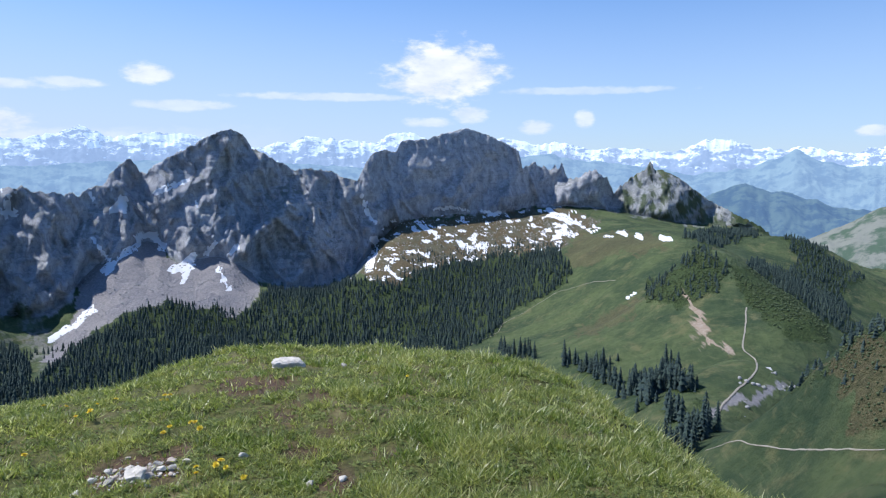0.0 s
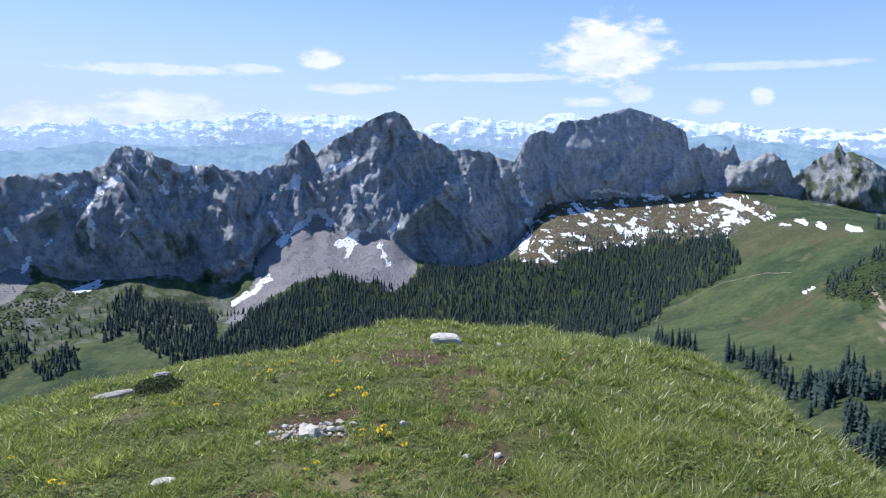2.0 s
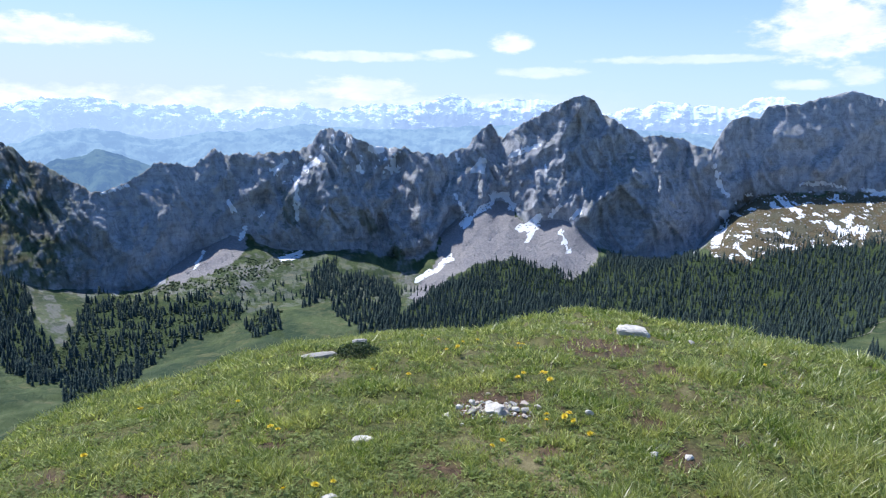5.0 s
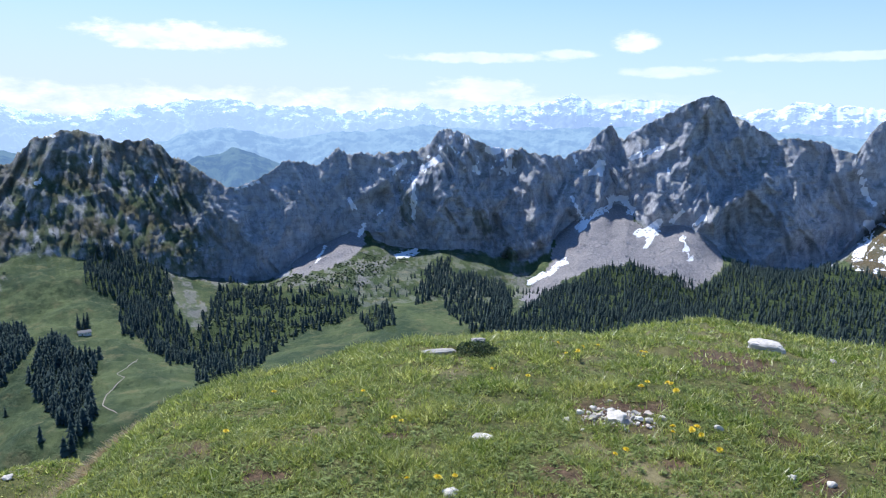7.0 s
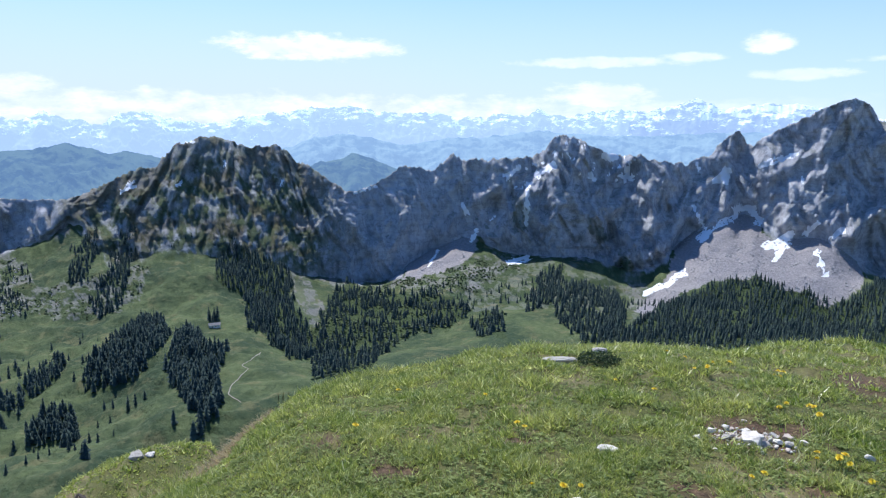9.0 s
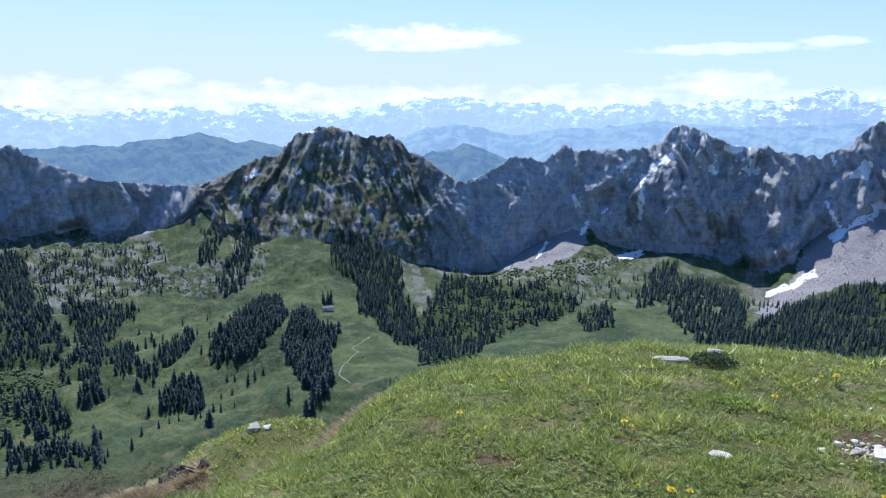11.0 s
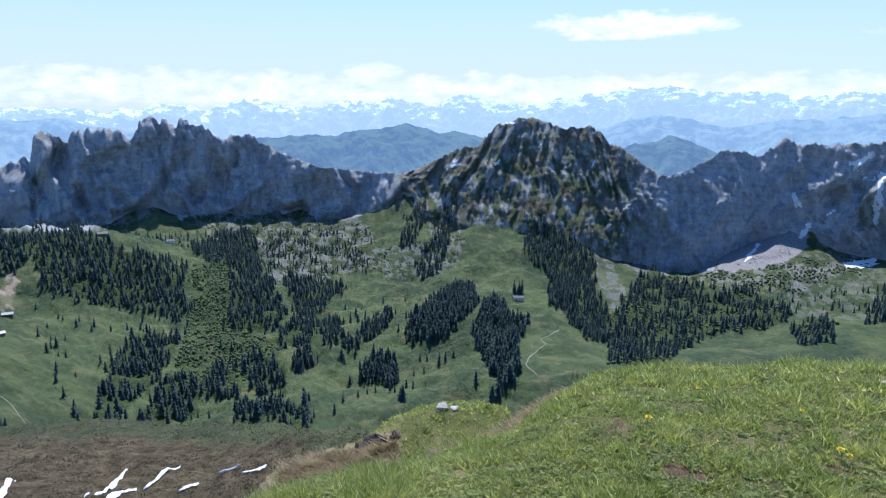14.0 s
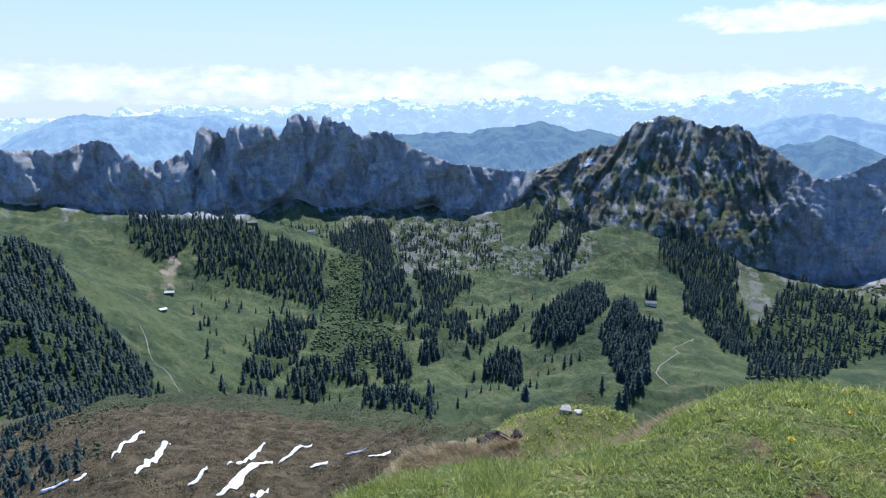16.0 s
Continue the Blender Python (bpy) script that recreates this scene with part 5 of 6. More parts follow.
def scatter(shapes, x, y, z, size, rng, wide=(0.85, 1.2)):
    """Turned and scaled copies of the shapes at the places, as arrays."""
    pick = rng.integers(0, len(shapes), len(x))
    vs, fs, start = [], [], 0
    for k, (v, f) in enumerate(shapes):
        m = np.flatnonzero(pick == k)
        if not len(m):
            continue
        a, s, w = rng.uniform(0, 6.28, len(m)), size[m], rng.uniform(*wide, len(m))
        c, sn = np.cos(a) * s * w, np.sin(a) * s * w
        px = v[None, :, 0] * c[:, None] - v[None, :, 1] * sn[:, None] + x[m][:, None]
        py = v[None, :, 0] * sn[:, None] + v[None, :, 1] * c[:, None] + y[m][:, None]
        pz = v[None, :, 2] * s[:, None] + z[m][:, None]
        vs.append(np.stack([px, py, pz], -1).reshape(-1, 3))
        fs.append((f[None] + start + np.arange(len(m))[:, None, None] * len(v)).reshape(-1, 3))
        start += len(m) * len(v)
    return np.concatenate(vs), np.concatenate(fs)


def places(outline, gap, rng, rag=12.0, thin=None):
    """Uneven places inside an outline, about gap metres apart, with their heights."""
    o = np.array(outline, float)
    ox, oy = -o[:, 1] * np.sin(np.radians(o[:, 0])), o[:, 1] * np.cos(np.radians(o[:, 0]))
    gx, gy = np.meshgrid(np.arange(ox.min() - 15, ox.max() + 15, gap), np.arange(oy.min() - 15, oy.max() + 15, gap))
    x, y = (g.ravel() + rng.uniform(-0.5, 0.5, g.size) * gap for g in (gx, gy))
    b, r = np.degrees(np.arctan2(-x, y)), np.hypot(x, y)
    keep = inside(b, r, outline, rag)
    if thin is not None:
        keep &= fbm(x / 40, y / 40, 3, 101) + rng.uniform(-0.2, 0.2, len(x)) > thin
    x, y, b, r = x[keep], y[keep], b[keep], r[keep]
    return x, y, land(b, r), b, r


def seen_places(outline, gap, rng, near, far, thin=None, rag=0.3):
    """Uneven places on the slopes inside an outline of bearings and slants, between two ranges."""
    bs = [p[0] for p in outline]
    mid = (near + far) / 2
    tan = np.arange(min(bs) - 1, max(bs) + 1, np.degrees(gap / mid))
    b, r = (g.ravel() for g in np.meshgrid(tan, np.arange(near, far, gap)))
    keep = rng.uniform(0, 1, len(b)) < r / far
    b, r = b[keep], r[keep]
    b, r = b + rng.uniform(-0.5, 0.5, len(b)) * np.degrees(gap / mid), r + rng.uniform(-0.5, 0.5, len(b)) * gap
    z = land(b, r)
    keep = seen_inside(b, slant_of(r, z), outline, rag)
    x, y = -r * np.sin(np.radians(b)), r * np.cos(np.radians(b))
    if thin is not None:
        keep &= fbm(x / 40, y / 40, 3, 101) + rng.uniform(-0.2, 0.2, len(x)) > thin
    b, r, z = b[keep], r[keep], z[keep]
    r, z = settle(b, r, z)
    return -r * np.sin(np.radians(b)), r * np.cos(np.radians(b)), z, b, r


def needle_material():
    m, nt, bsdf = material("spruce_needles")
    k = Nodes(nt)
    each = nt.nodes.new("ShaderNodeNewGeometry").outputs["Random Per Island"]
    col = k.ramp(each, (0.0, (0.024, 0.040, 0.044)), (0.5, (0.038, 0.058, 0.056)), (1.0, (0.062, 0.088, 0.070)))
    col = k.mix(k.span(k.noise(0.8, 3, 0.6), 0.45, 0.7), col, (0.058, 0.084, 0.066))
    k.put(bsdf.inputs["Base Color"], col)
    bsdf.inputs["Roughness"].default_value = 0.85
    bsdf.inputs["Specular IOR Level"].default_value = 0.08
    return m


def leaf_material(name, dark, light, through_leaf=0.0):
    m, nt, bsdf = material(name)
    k = Nodes(nt)
    each = nt.nodes.new("ShaderNodeNewGeometry").outputs["Random Per Island"]
    col = k.mix(0.4, k.ramp(each, (0.0, dark), (1.0, light)), k.ramp(k.noise(1.2, 4, 0.7), (0.35, dark), (0.65, light)))
    k.put(bsdf.inputs["Base Color"], col)
    bsdf.inputs["Roughness"].default_value = 0.8
    if through_leaf:
        thin, both = nt.nodes.new("ShaderNodeBsdfTranslucent"), nt.nodes.new("ShaderNodeMixShader")
        k.put(thin.inputs["Color"], col)
        both.inputs[0].default_value = through_leaf
        nt.links.new(bsdf.outputs[0], both.inputs[1]), nt.links.new(thin.outputs[0], both.inputs[2])
        nt.links.new(both.outputs[0], nt.nodes["Material Output"].inputs["Surface"])
    return m


needle_mat = needle_material()
shrub_mat = leaf_material("shrub_leaves", (0.075, 0.108, 0.050), (0.165, 0.210, 0.100), 0.45)
rng = np.random.default_rng(7)
FAR_SPRUCE = [spruce_shape(rng, 4, 3) for _ in range(8)]
CLUMPS = [clump_shape(rng) for _ in range(8)]


def wood(name, outlines, gap, low, high, label, thin=None, wide=(0.9, 1.3), reach=None):
    """A wood of joined spruces; outlines by bearing and range, or by bearing and slant between the two ranges of reach."""
    parts = [seen_places(o, gap, rng, *reach, thin) if reach else places(o, gap, rng, 12, thin) for o in outlines]
    x, y, z, b, r = (np.concatenate(q) for q in zip(*parts))
    size = rng.uniform(low, high, len(x)) * rng.choice([0.7, 1.0, 1.0, 1.12], len(x))
    v, f = scatter(FAR_SPRUCE, x, y, z - 0.3, size, rng, wide)
    tagged(new(name, bulk_mesh(name, v, f, needle_mat)), label, "forest", kind="stuff")


wood("spruce_forest", FOREST_HIGH, 5.6, 7, 15, "dense dark spruce forest below the scree", -0.36, (0.9, 1.3), (700, 1560))
wood("spruce_forest", RIDGE_WOOD, 5.6, 8, 16, "dark spruce wood climbing a ridge below the pyramid", -0.40, (1.0, 1.4), (600, 1350))
wood("spruce_forest", FOREST_LOW, 7.0, 7, 16, "open spruce wood with alder scrub between", -0.12, (1.0, 1.4), (600, 1330))
wood("spruce_forest", SHADE_WOOD, 4.2, 6, 11, "dense spruce forest on a shaded slope", None, (1.25, 1.75), (330, 1150))
wood("spruce_forest", SPUR_TREES, 6.2, 8, 15, "dark spruce wood along a rounded spur", -0.42, (1.1, 1.6), (750, 1420))
wood("spruce_forest", RIDGE_FAR, 6.5, 7, 13, "spruce wood on a falling ridge beyond the saddle", -0.5, (1.1, 1.6), (950, 1960))
wood("spruce_forest", HILL_TREES, 6.0, 4, 10, "spruces and scrub on the crest of the saddle hill", -0.1, (1.0, 1.5), (700, 1200))
wood("spruce_forest", SLOPE_TREES, 6.5, 8, 16, "groups of spruces on the steep grass below the walls", -0.3, (1.0, 1.4), (700, 1420))
wood("spruce_forest", LEDGE_TREES, 8.5, 5, 11, "thin spruces on rock ledges and rubble", -0.05, (0.9, 1.3), (1000, 1700))

# single spruces strewn over the meadows, along the foot of the walls and on the ledges
STREWN = [[(28, 1200), (57, 1150), (57, 1000), (28, 1060)], [(80, 1400), (105, 1400), (105, 1200), (80, 1180)], [(72, 1000), (106, 960), (106, 540), (72, 560)]]
parts = [places(o, g, rng, 10, t) for o, g, t in zip(STREWN, (12.0, 12.0, 16.0), (0.05, 0.05, 0.14))]
x, y, z, b, r = (np.concatenate(q) for q in zip(*parts))
v, f = scatter(FAR_SPRUCE, x, y, z - 0.3, rng.uniform(5, 14, len(x)), rng)
tagged(new("scattered_spruces", bulk_mesh("scattered_spruces", v, f, needle_mat)), "scattered dark spruces on meadow edges and rock ledges", "trees", kind="stuff")


alder_mat = leaf_material("alder_leaves", (0.105, 0.150, 0.066), (0.200, 0.255, 0.120), 0.5)


def shrubs(name, outlines, gap, low, high, label, thin=None, mat=shrub_mat, reach=None):
    parts = [seen_places(o, gap, rng, *reach, thin) if reach else places(o, gap, rng, 12, thin) for o in outlines]
    x, y, z, b, r = (np.concatenate(q) for q in zip(*parts))
    v, f = scatter(CLUMPS, x, y, z, rng.uniform(low, high, len(x)), rng)
    tagged(new(name, bulk_mesh(name, v, f, mat)), label, "shrubs", kind="stuff")


shrubs("green_alder_shrubs", ALDERS, 3.4, 1.6, 4.6, "light green alder thicket on the valley side", -0.2, alder_mat, (480, 1150))
shrubs("green_alder_shrubs", FOREST_LOW + RUBBLE[2:3], 5.0, 2.0, 5.0, "alder scrub between the spruces", -0.05, shrub_mat, (600, 1330))
shrubs("green_alder_shrubs", HILL_SCRUB + HILL_TREES, 2.7, 1.0, 2.8, "dense low alder scrub on the saddle hill", -0.2, shrub_mat, (600, 1150))
shrubs("green_alder_shrubs", RUBBLE[1:2] + RUBBLE[3:4], 6.5, 1.5, 4.2, "scrub between pale boulders under the crags", 0.0, shrub_mat, (1000, 1600))
shrubs("green_alder_shrubs", [KNOLL_BRUSH, KNOLL_HEATH], 1.7, 0.5, 1.5, "dark heath and dwarf pine scrub on a knoll", -0.12)
shrubs("green_alder_shrubs", [[(103, 95), (108, 118), (120, 140), (122, 100), (114, 66)]], 1.3, 0.2, 0.6, "low heather and dwarf shrubs on the brown spur", 0.05)

wood("knoll_spruces", [KNOLL_BRUSH], 3.4, 2.5, 6.5, "small dark spruces along the crest of the knoll", -0.1, (1.2, 1.7))
wood("dwarf_pines", [[(112, 128), (122, 150), (122, 62), (117, 60), (115, 90)]], 1.25, 0.7, 2.2, "low dark conifers crowding the shaded side of the spur", -0.2, (1.3, 1.9))

# boulders below the massif and on the scree
boulder_mat = plain_material("boulder_limestone", (0.34, 0.33, 0.32), 0.95, 0.3, 0.6)
parts = [seen_places(o, g, rng, 1100, 1900, t) for o, g, t in zip(RUBBLE[:2] + SCREE_FANS[:2], (8.0, 9.0, 6.5, 8.0), (0.0, 0.05, 0.0, 0.05))]
parts += [places(o, 3.5, rng, 10, -0.2) for o in ([(-25.0, 455), (-27.4, 520), (-26.8, 525), (-24.8, 462)], [(-21.7, 415), (-24.2, 462), (-24.6, 468), (-22.1, 425)])]
x, y, z, b, r = (np.concatenate(q) for q in zip(*parts))
v, f = scatter(CLUMPS, x, y, z - 0.6, rng.uniform(1.2, 3.2, len(x)) ** 1.25, rng)
tagged(new("boulders", bulk_mesh("boulders", v, f, boulder_mat)), "grey limestone boulders strewn over scree", "boulders", kind="stuff")

# groves whose trees can be told apart: trees of their own
bark_mat = plain_material("spruce_bark", (0.09, 0.07, 0.055), 0.9, 0.3, 4.0)


def spruce(shape_rng):
    """A spruce twenty metres high with its trunk."""
    v, f = spruce_shape(shape_rng, 9, 6, trunk=False)
    root = new("spruce", None)
    crown = new("crown", bulk_mesh("crown", v * 20, f, needle_mat))
    crown.parent = root
    bm = bmesh.new()
    bmesh.ops.create_cone(bm, cap_ends=True, segments=7, radius1=0.34, radius2=0.08, depth=13.0, matrix=Matrix.Translation((0, 0, 5.5)))
    me = bpy.data.meshes.new("trunk")
    bm.to_mesh(me), bm.free()
    me.materials.append(bark_mat)
    trunk = new("trunk", me)
    trunk.parent = root
    return tagged(root, "tall dark green spruce in a meadow grove", "tree", "spruces of the valley groves")


spots = [places(o, g, rng, 7) for o, g in ((GULLY_A, 9.0), (GULLY_B, 8.5), (GULLY_C, 9), (GULLY_D, 6.5))]
spots += [seen_places(o, g, rng, 480, 1050, None, 0.15) for o, g in zip(NEAR_GROVES, (13.0, 12.0, 9.0, 10.0))]
spots.append(places([(66.6, 912), (67.7, 912), (67.7, 930), (66.6, 930)], 6.0, rng, 0))
x, y, z, b, r = (np.concatenate(q) for q in zip(*spots))
models = [spruce(np.random.default_rng(40 + k)) for k in range(6)]
order = rng.permutation(len(x))[:290]
for n, i in enumerate(order):
    s = rng.uniform(0.65, 1.1) if b[i] < 0 else rng.uniform(0.5, 0.95)
    m = pose(x[i], y[i], z[i] - 0.2, 0, 0, rng.uniform(0, 360))
    if n < 6:
        models[n].matrix_basis = m
        models[n].scale = (s, s, s)
    else:
        src = models[n % 6]
        made = copy_thing(src, m)
        made.scale = (s * rng.uniform(0.9, 1.15), s * rng.uniform(0.9, 1.15), s)
wood("grove_spruces", NEAR_GROVES, 5.0, 9, 17, "close-standing spruces filling the meadow groves", -0.6, (1.1, 1.6), (430, 1050))
wood("grove_spruces", VALLEY_GROVES, 5.4, 7, 16, "uneven groups of spruces on the lower pasture", -0.12, (1.1, 1.6), (430, 1050))
wood("grove_spruces", [GULLY_A, GULLY_B, GULLY_D], 5.6, 8, 17, "close-standing spruces filling the gully", -0.35, (1.0, 1.5))

# ---- the summit meadow: grass, flowers, stones ----
def ground_z(x, y):
    x, y = np.atleast_1d(np.asarray(x, float)), np.atleast_1d(np.asarray(y, float))
    return land(np.degrees(np.arctan2(-x, y)), np.hypot(x, y))


def bareness(x, y):
    """How bare the summit's ground is: 1 in the middle of an earth patch."""
    out = np.zeros_like(x)
    for bb, rr, across, deep in BARE:
        cx, cy, _ = at(bb, rr)
        ca, sa = math.cos(radians(bb)), math.sin(radians(bb))
        u, v = ((x - cx) * ca + (y - cy) * sa) / across, (-(x - cx) * sa + (y - cy) * ca) / deep
        out = np.maximum(out, 1 - smooth(0.6, 1.1, np.sqrt(u * u + v * v) + 0.9 * fbm(x / 0.16, y / 0.16, 3, 73)))
    return out


def grass_material():
    m, nt, bsdf = material("grass_blade")
    k = Nodes(nt)
    each = nt.nodes.new("ShaderNodeNewGeometry").outputs["Random Per Island"]
    col = k.ramp(each, (0.0, (0.050, 0.088, 0.014)), (0.42, (0.245, 0.300, 0.058)), (0.82, (0.52, 0.525, 0.170)), (1.0, (0.92, 0.86, 0.58)))
    patch = k.ramp(k.noise(2.2, 6, 0.7), (0.38, (0.070, 0.120, 0.020)), (0.60, (0.42, 0.375, 0.165)))
    col = k.mix(0.42, col, patch)
    k.put(bsdf.inputs["Base Color"], col)
    glow, both = nt.nodes.new("ShaderNodeBsdfTranslucent"), nt.nodes.new("ShaderNodeMixShader")
    k.put(glow.inputs["Color"], k.mix(1.0, col, (1.35, 1.45, 1.0), "MULTIPLY"))
    both.inputs[0].default_value = 0.52
    nt.links.new(bsdf.outputs[0], both.inputs[1])
    nt.links.new(glow.outputs[0], both.inputs[2])
    nt.links.new(both.outputs[0], nt.nodes["Material Output"].inputs["Surface"])
    bsdf.inputs["Roughness"].default_value = 0.34
    bsdf.inputs["Specular IOR Level"].default_value = 0.5
    return m


def grass(count, seed):
    """Short blades, thicker and longer in tufts, thin on bare ground."""
    g = np.random.default_rng(seed)
    b = g.uniform(-38, 120, count)
    brow = 2.133 / -tan_deg(np.interp(b, _brow[:, 0], _brow[:, 1]))
    r = 2.1 * (1.35 * brow / 2.1) ** g.uniform(0, 1, count)
    below = (b > 62) & (b < 80 + g.uniform(-2, 3, count)) & (g.uniform(0, 1, count) < 0.3)
    r = np.where(below, g.uniform(8.0, 14.5, count), r)
    a = np.radians(b)
    x, y = -r * np.sin(a), r * np.cos(a)
    tuft = fbm(x / 0.30, y / 0.30, 2, 111) + 0.6 * fbm(x / 0.07, y / 0.07, 2, 113)
    keep = (g.uniform(0, 1, count) > bareness(x, y) * 0.88) & (g.uniform(-0.42, 0.34, count) < tuft)
    x, y, r, tuft, b, brow = (q[keep] for q in (x, y, r, tuft, b, brow))
    n = len(x)
    z = ground_z(x, y)
    rough = (smooth(0.72, 1.1, r / brow) + 0.9 * smooth(14, 4, b)) * smooth(-0.15, 0.3, fbm(x / 0.7, y / 0.7, 2, 117)) + 0.7 * smooth(0.1, 0.35, fbm(x / 0.5, y / 0.5, 2, 119))
    tall = (0.010 + 0.022 * np.clip(tuft + 0.4, 0, 1.2) + 0.030 * rough) * g.uniform(0.5, 1.5, n)
    wide = np.maximum(0.003, 0.0012 * r) * g.uniform(0.5, 1.6, n)
    turn, lean, way = g.uniform(0, np.pi, n), g.uniform(0.2, 1.7, n) * tall, g.uniform(0, 2 * np.pi, n)
    sx, sy = np.cos(turn) * wide, np.sin(turn) * wide
    p = np.empty((n, 3, 3))
    p[:, 0] = np.stack([x - sx, y - sy, z - 0.004], 1)
    p[:, 1] = np.stack([x + sx, y + sy, z - 0.004], 1)
    p[:, 2] = np.stack([x + np.cos(way) * lean, y + np.sin(way) * lean, z + tall], 1)
    return bulk_mesh("grass", p.reshape(-1, 3), np.arange(3 * n).reshape(-1, 3), grass_mat)


def dry_tufts(count, seed):
    """Long straw-coloured blades along the steep edge and on the mound below it."""
    g = np.random.default_rng(seed)
    bank = g.uniform(0, 1, count) < 0.55
    b = np.where(bank, g.uniform(79, 89, count), g.uniform(65, 78, count))
    brow = 2.133 / -tan_deg(np.interp(b, _brow[:, 0], _brow[:, 1]))
    r = np.where(bank, g.uniform(7.6, 11.8, count), brow * g.uniform(1.0, 1.3, count))
    a = np.radians(b)
    x, y = -r * np.sin(a), r * np.cos(a)
    keep = fbm(x / 0.8, y / 0.8, 3, 121) + g.uniform(-0.25, 0.25, count) + 0.3 * smooth(78, 83, b) > -0.12
    x, y, r = x[keep], y[keep], r[keep]
    n = len(x)
    z = ground_z(x, y)
    tall = g.uniform(0.02, 0.06, n) * np.where(r > 7, 3.2, 1.0)
    wide = np.maximum(0.003, 0.0012 * r) * g.uniform(0.6, 1.6, n)
    turn, lean, way = g.uniform(0, np.pi, n), g.uniform(0.5, 2.0, n) * tall, g.normal(-0.4, 1.1, n)
    p = np.empty((n, 3, 3))
    p[:, 0] = np.stack([x - np.cos(turn) * wide, y - np.sin(turn) * wide, z - 0.01], 1)
    p[:, 1] = np.stack([x + np.cos(turn) * wide, y + np.sin(turn) * wide, z - 0.01], 1)
    p[:, 2] = np.stack([x + np.cos(way) * lean, y + np.sin(way) * lean, z + tall], 1)
    return bulk_mesh("dry_grass", p.reshape(-1, 3), np.arange(3 * n).reshape(-1, 3), straw_mat)


def spur_tufts(count, seed):
    """Coarse brown grass and heather on the spur."""
    g = np.random.default_rng(seed)
    b, r = g.uniform(80, 123, count), 42 * 3.4 ** g.uniform(0, 1, count)
    x, y = -r * np.sin(np.radians(b)), r * np.cos(np.radians(b))
    keep = fbm(x / 5, y / 5, 4, 141) + g.uniform(-0.2, 0.2, count) > 0.02
    x, y, r = x[keep], y[keep], r[keep]
    n = len(x)
    z = ground_z(x, y)
    tall, wide = g.uniform(0.05, 0.22, n), g.uniform(0.04, 0.13, n)
    turn, lean, way = g.uniform(0, np.pi, n), g.uniform(0.2, 1.2, n) * tall, g.uniform(0, 6.283, n)
    p = np.empty((n, 3, 3))
    p[:, 0] = np.stack([x - np.cos(turn) * wide, y - np.sin(turn) * wide, z - 0.08], 1)
    p[:, 1] = np.stack([x + np.cos(turn) * wide, y + np.sin(turn) * wide, z - 0.08], 1)
    p[:, 2] = np.stack([x + np.cos(way) * lean, y + np.sin(way) * lean, z + tall], 1)
    return bulk_mesh("heather", p.reshape(-1, 3), np.arange(3 * n).reshape(-1, 3), heather_mat)


heather_mat = leaf_material("heather", (0.050, 0.046, 0.022), (0.19, 0.145, 0.082), 0.3)
tagged(new("heather", spur_tufts(45000, 8)), "coarse brown grass and heather on the spur", "grass", kind="stuff")
grass_mat = grass_material()
straw_mat = leaf_material("straw", (0.20, 0.15, 0.07), (0.62, 0.51, 0.32), 0.35)
tagged(new("dry_grass", dry_tufts(110000, 4)), "straw-coloured tufts along the steep edge", "grass", kind="stuff")
tagged(new("grass", grass(800000, 3)), "short alpine grass with longer tufts", "grass", kind="stuff")



def weeds(count, seed):
    """Low rosettes of small dark leaves between the grass."""
    g = np.random.default_rng(seed)
    b = g.uniform(-38, 110, count)
    brow = 2.133 / -tan_deg(np.interp(b, _brow[:, 0], _brow[:, 1]))
    r = 2.2 * (1.1 * brow / 2.2) ** g.uniform(0, 1, count)
    cx, cy = -r * np.sin(np.radians(b)), r * np.cos(np.radians(b))
    good = bareness(cx, cy) < 0.3
    cx, cy = cx[good], cy[good]
    each = 44
    n = len(cx) * each
    wide = np.repeat(g.uniform(0.02, 0.075, len(cx)), each)
    a, q = g.uniform(0, 6.283, n), np.sqrt(g.uniform(0, 1, n))
    x, y = np.repeat(cx, each) + np.cos(a) * q * wide, np.repeat(cy, each) + np.sin(a) * q * wide
    z = ground_z(x, y) + 0.006 + 0.035 * (1 - q) * g.uniform(0.2, 1, n)
    size = g.uniform(0.006, 0.013, n)
    d = g.normal(size=(n, 2, 3)) * np.array((1, 1, 0.45))
    p = np.stack([x, y, z], 1)[:, None] + np.stack([0 * d[:, 0], d[:, 0], d[:, 1]], 1) * size[:, None, None]
    return bulk_mesh("meadow_herbs", p.reshape(-1, 3), np.arange(3 * n).reshape(-1, 3), herb_mat)


herb_mat = leaf_material("herb_leaves", (0.085, 0.125, 0.028), (0.38, 0.43, 0.13), 0.4)
tagged(new("meadow_herbs", weeds(6000, 6)), "small leafy herbs and moss among the grass", "plants", kind="stuff")
white_stone_mat = plain_material("pale_limestone", (0.58, 0.53, 0.455), 0.88, 0.3, 22.0, 0.008)
grey_stone_mat = plain_material("weathered_limestone", (0.37, 0.34, 0.295), 0.9, 0.35, 18.0, 0.006)
# near-black colour stands in for the shade of a hollow
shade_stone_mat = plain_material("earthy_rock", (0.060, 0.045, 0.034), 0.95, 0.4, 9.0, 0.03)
warm_stone_mat = plain_material("ochre_limestone", (0.46, 0.38, 0.31), 0.9, 0.3, 30.0, 0.004)


def reach_of(bearing, slant, near, far):
    """The first range between two at which the ground comes up to a slant."""
    r = np.linspace(near, far, 300)
    el = slant_of(r, land(np.full(300, float(bearing)), r))
    return float(r[np.argmax(el >= slant)]) if (el >= slant).any() else far


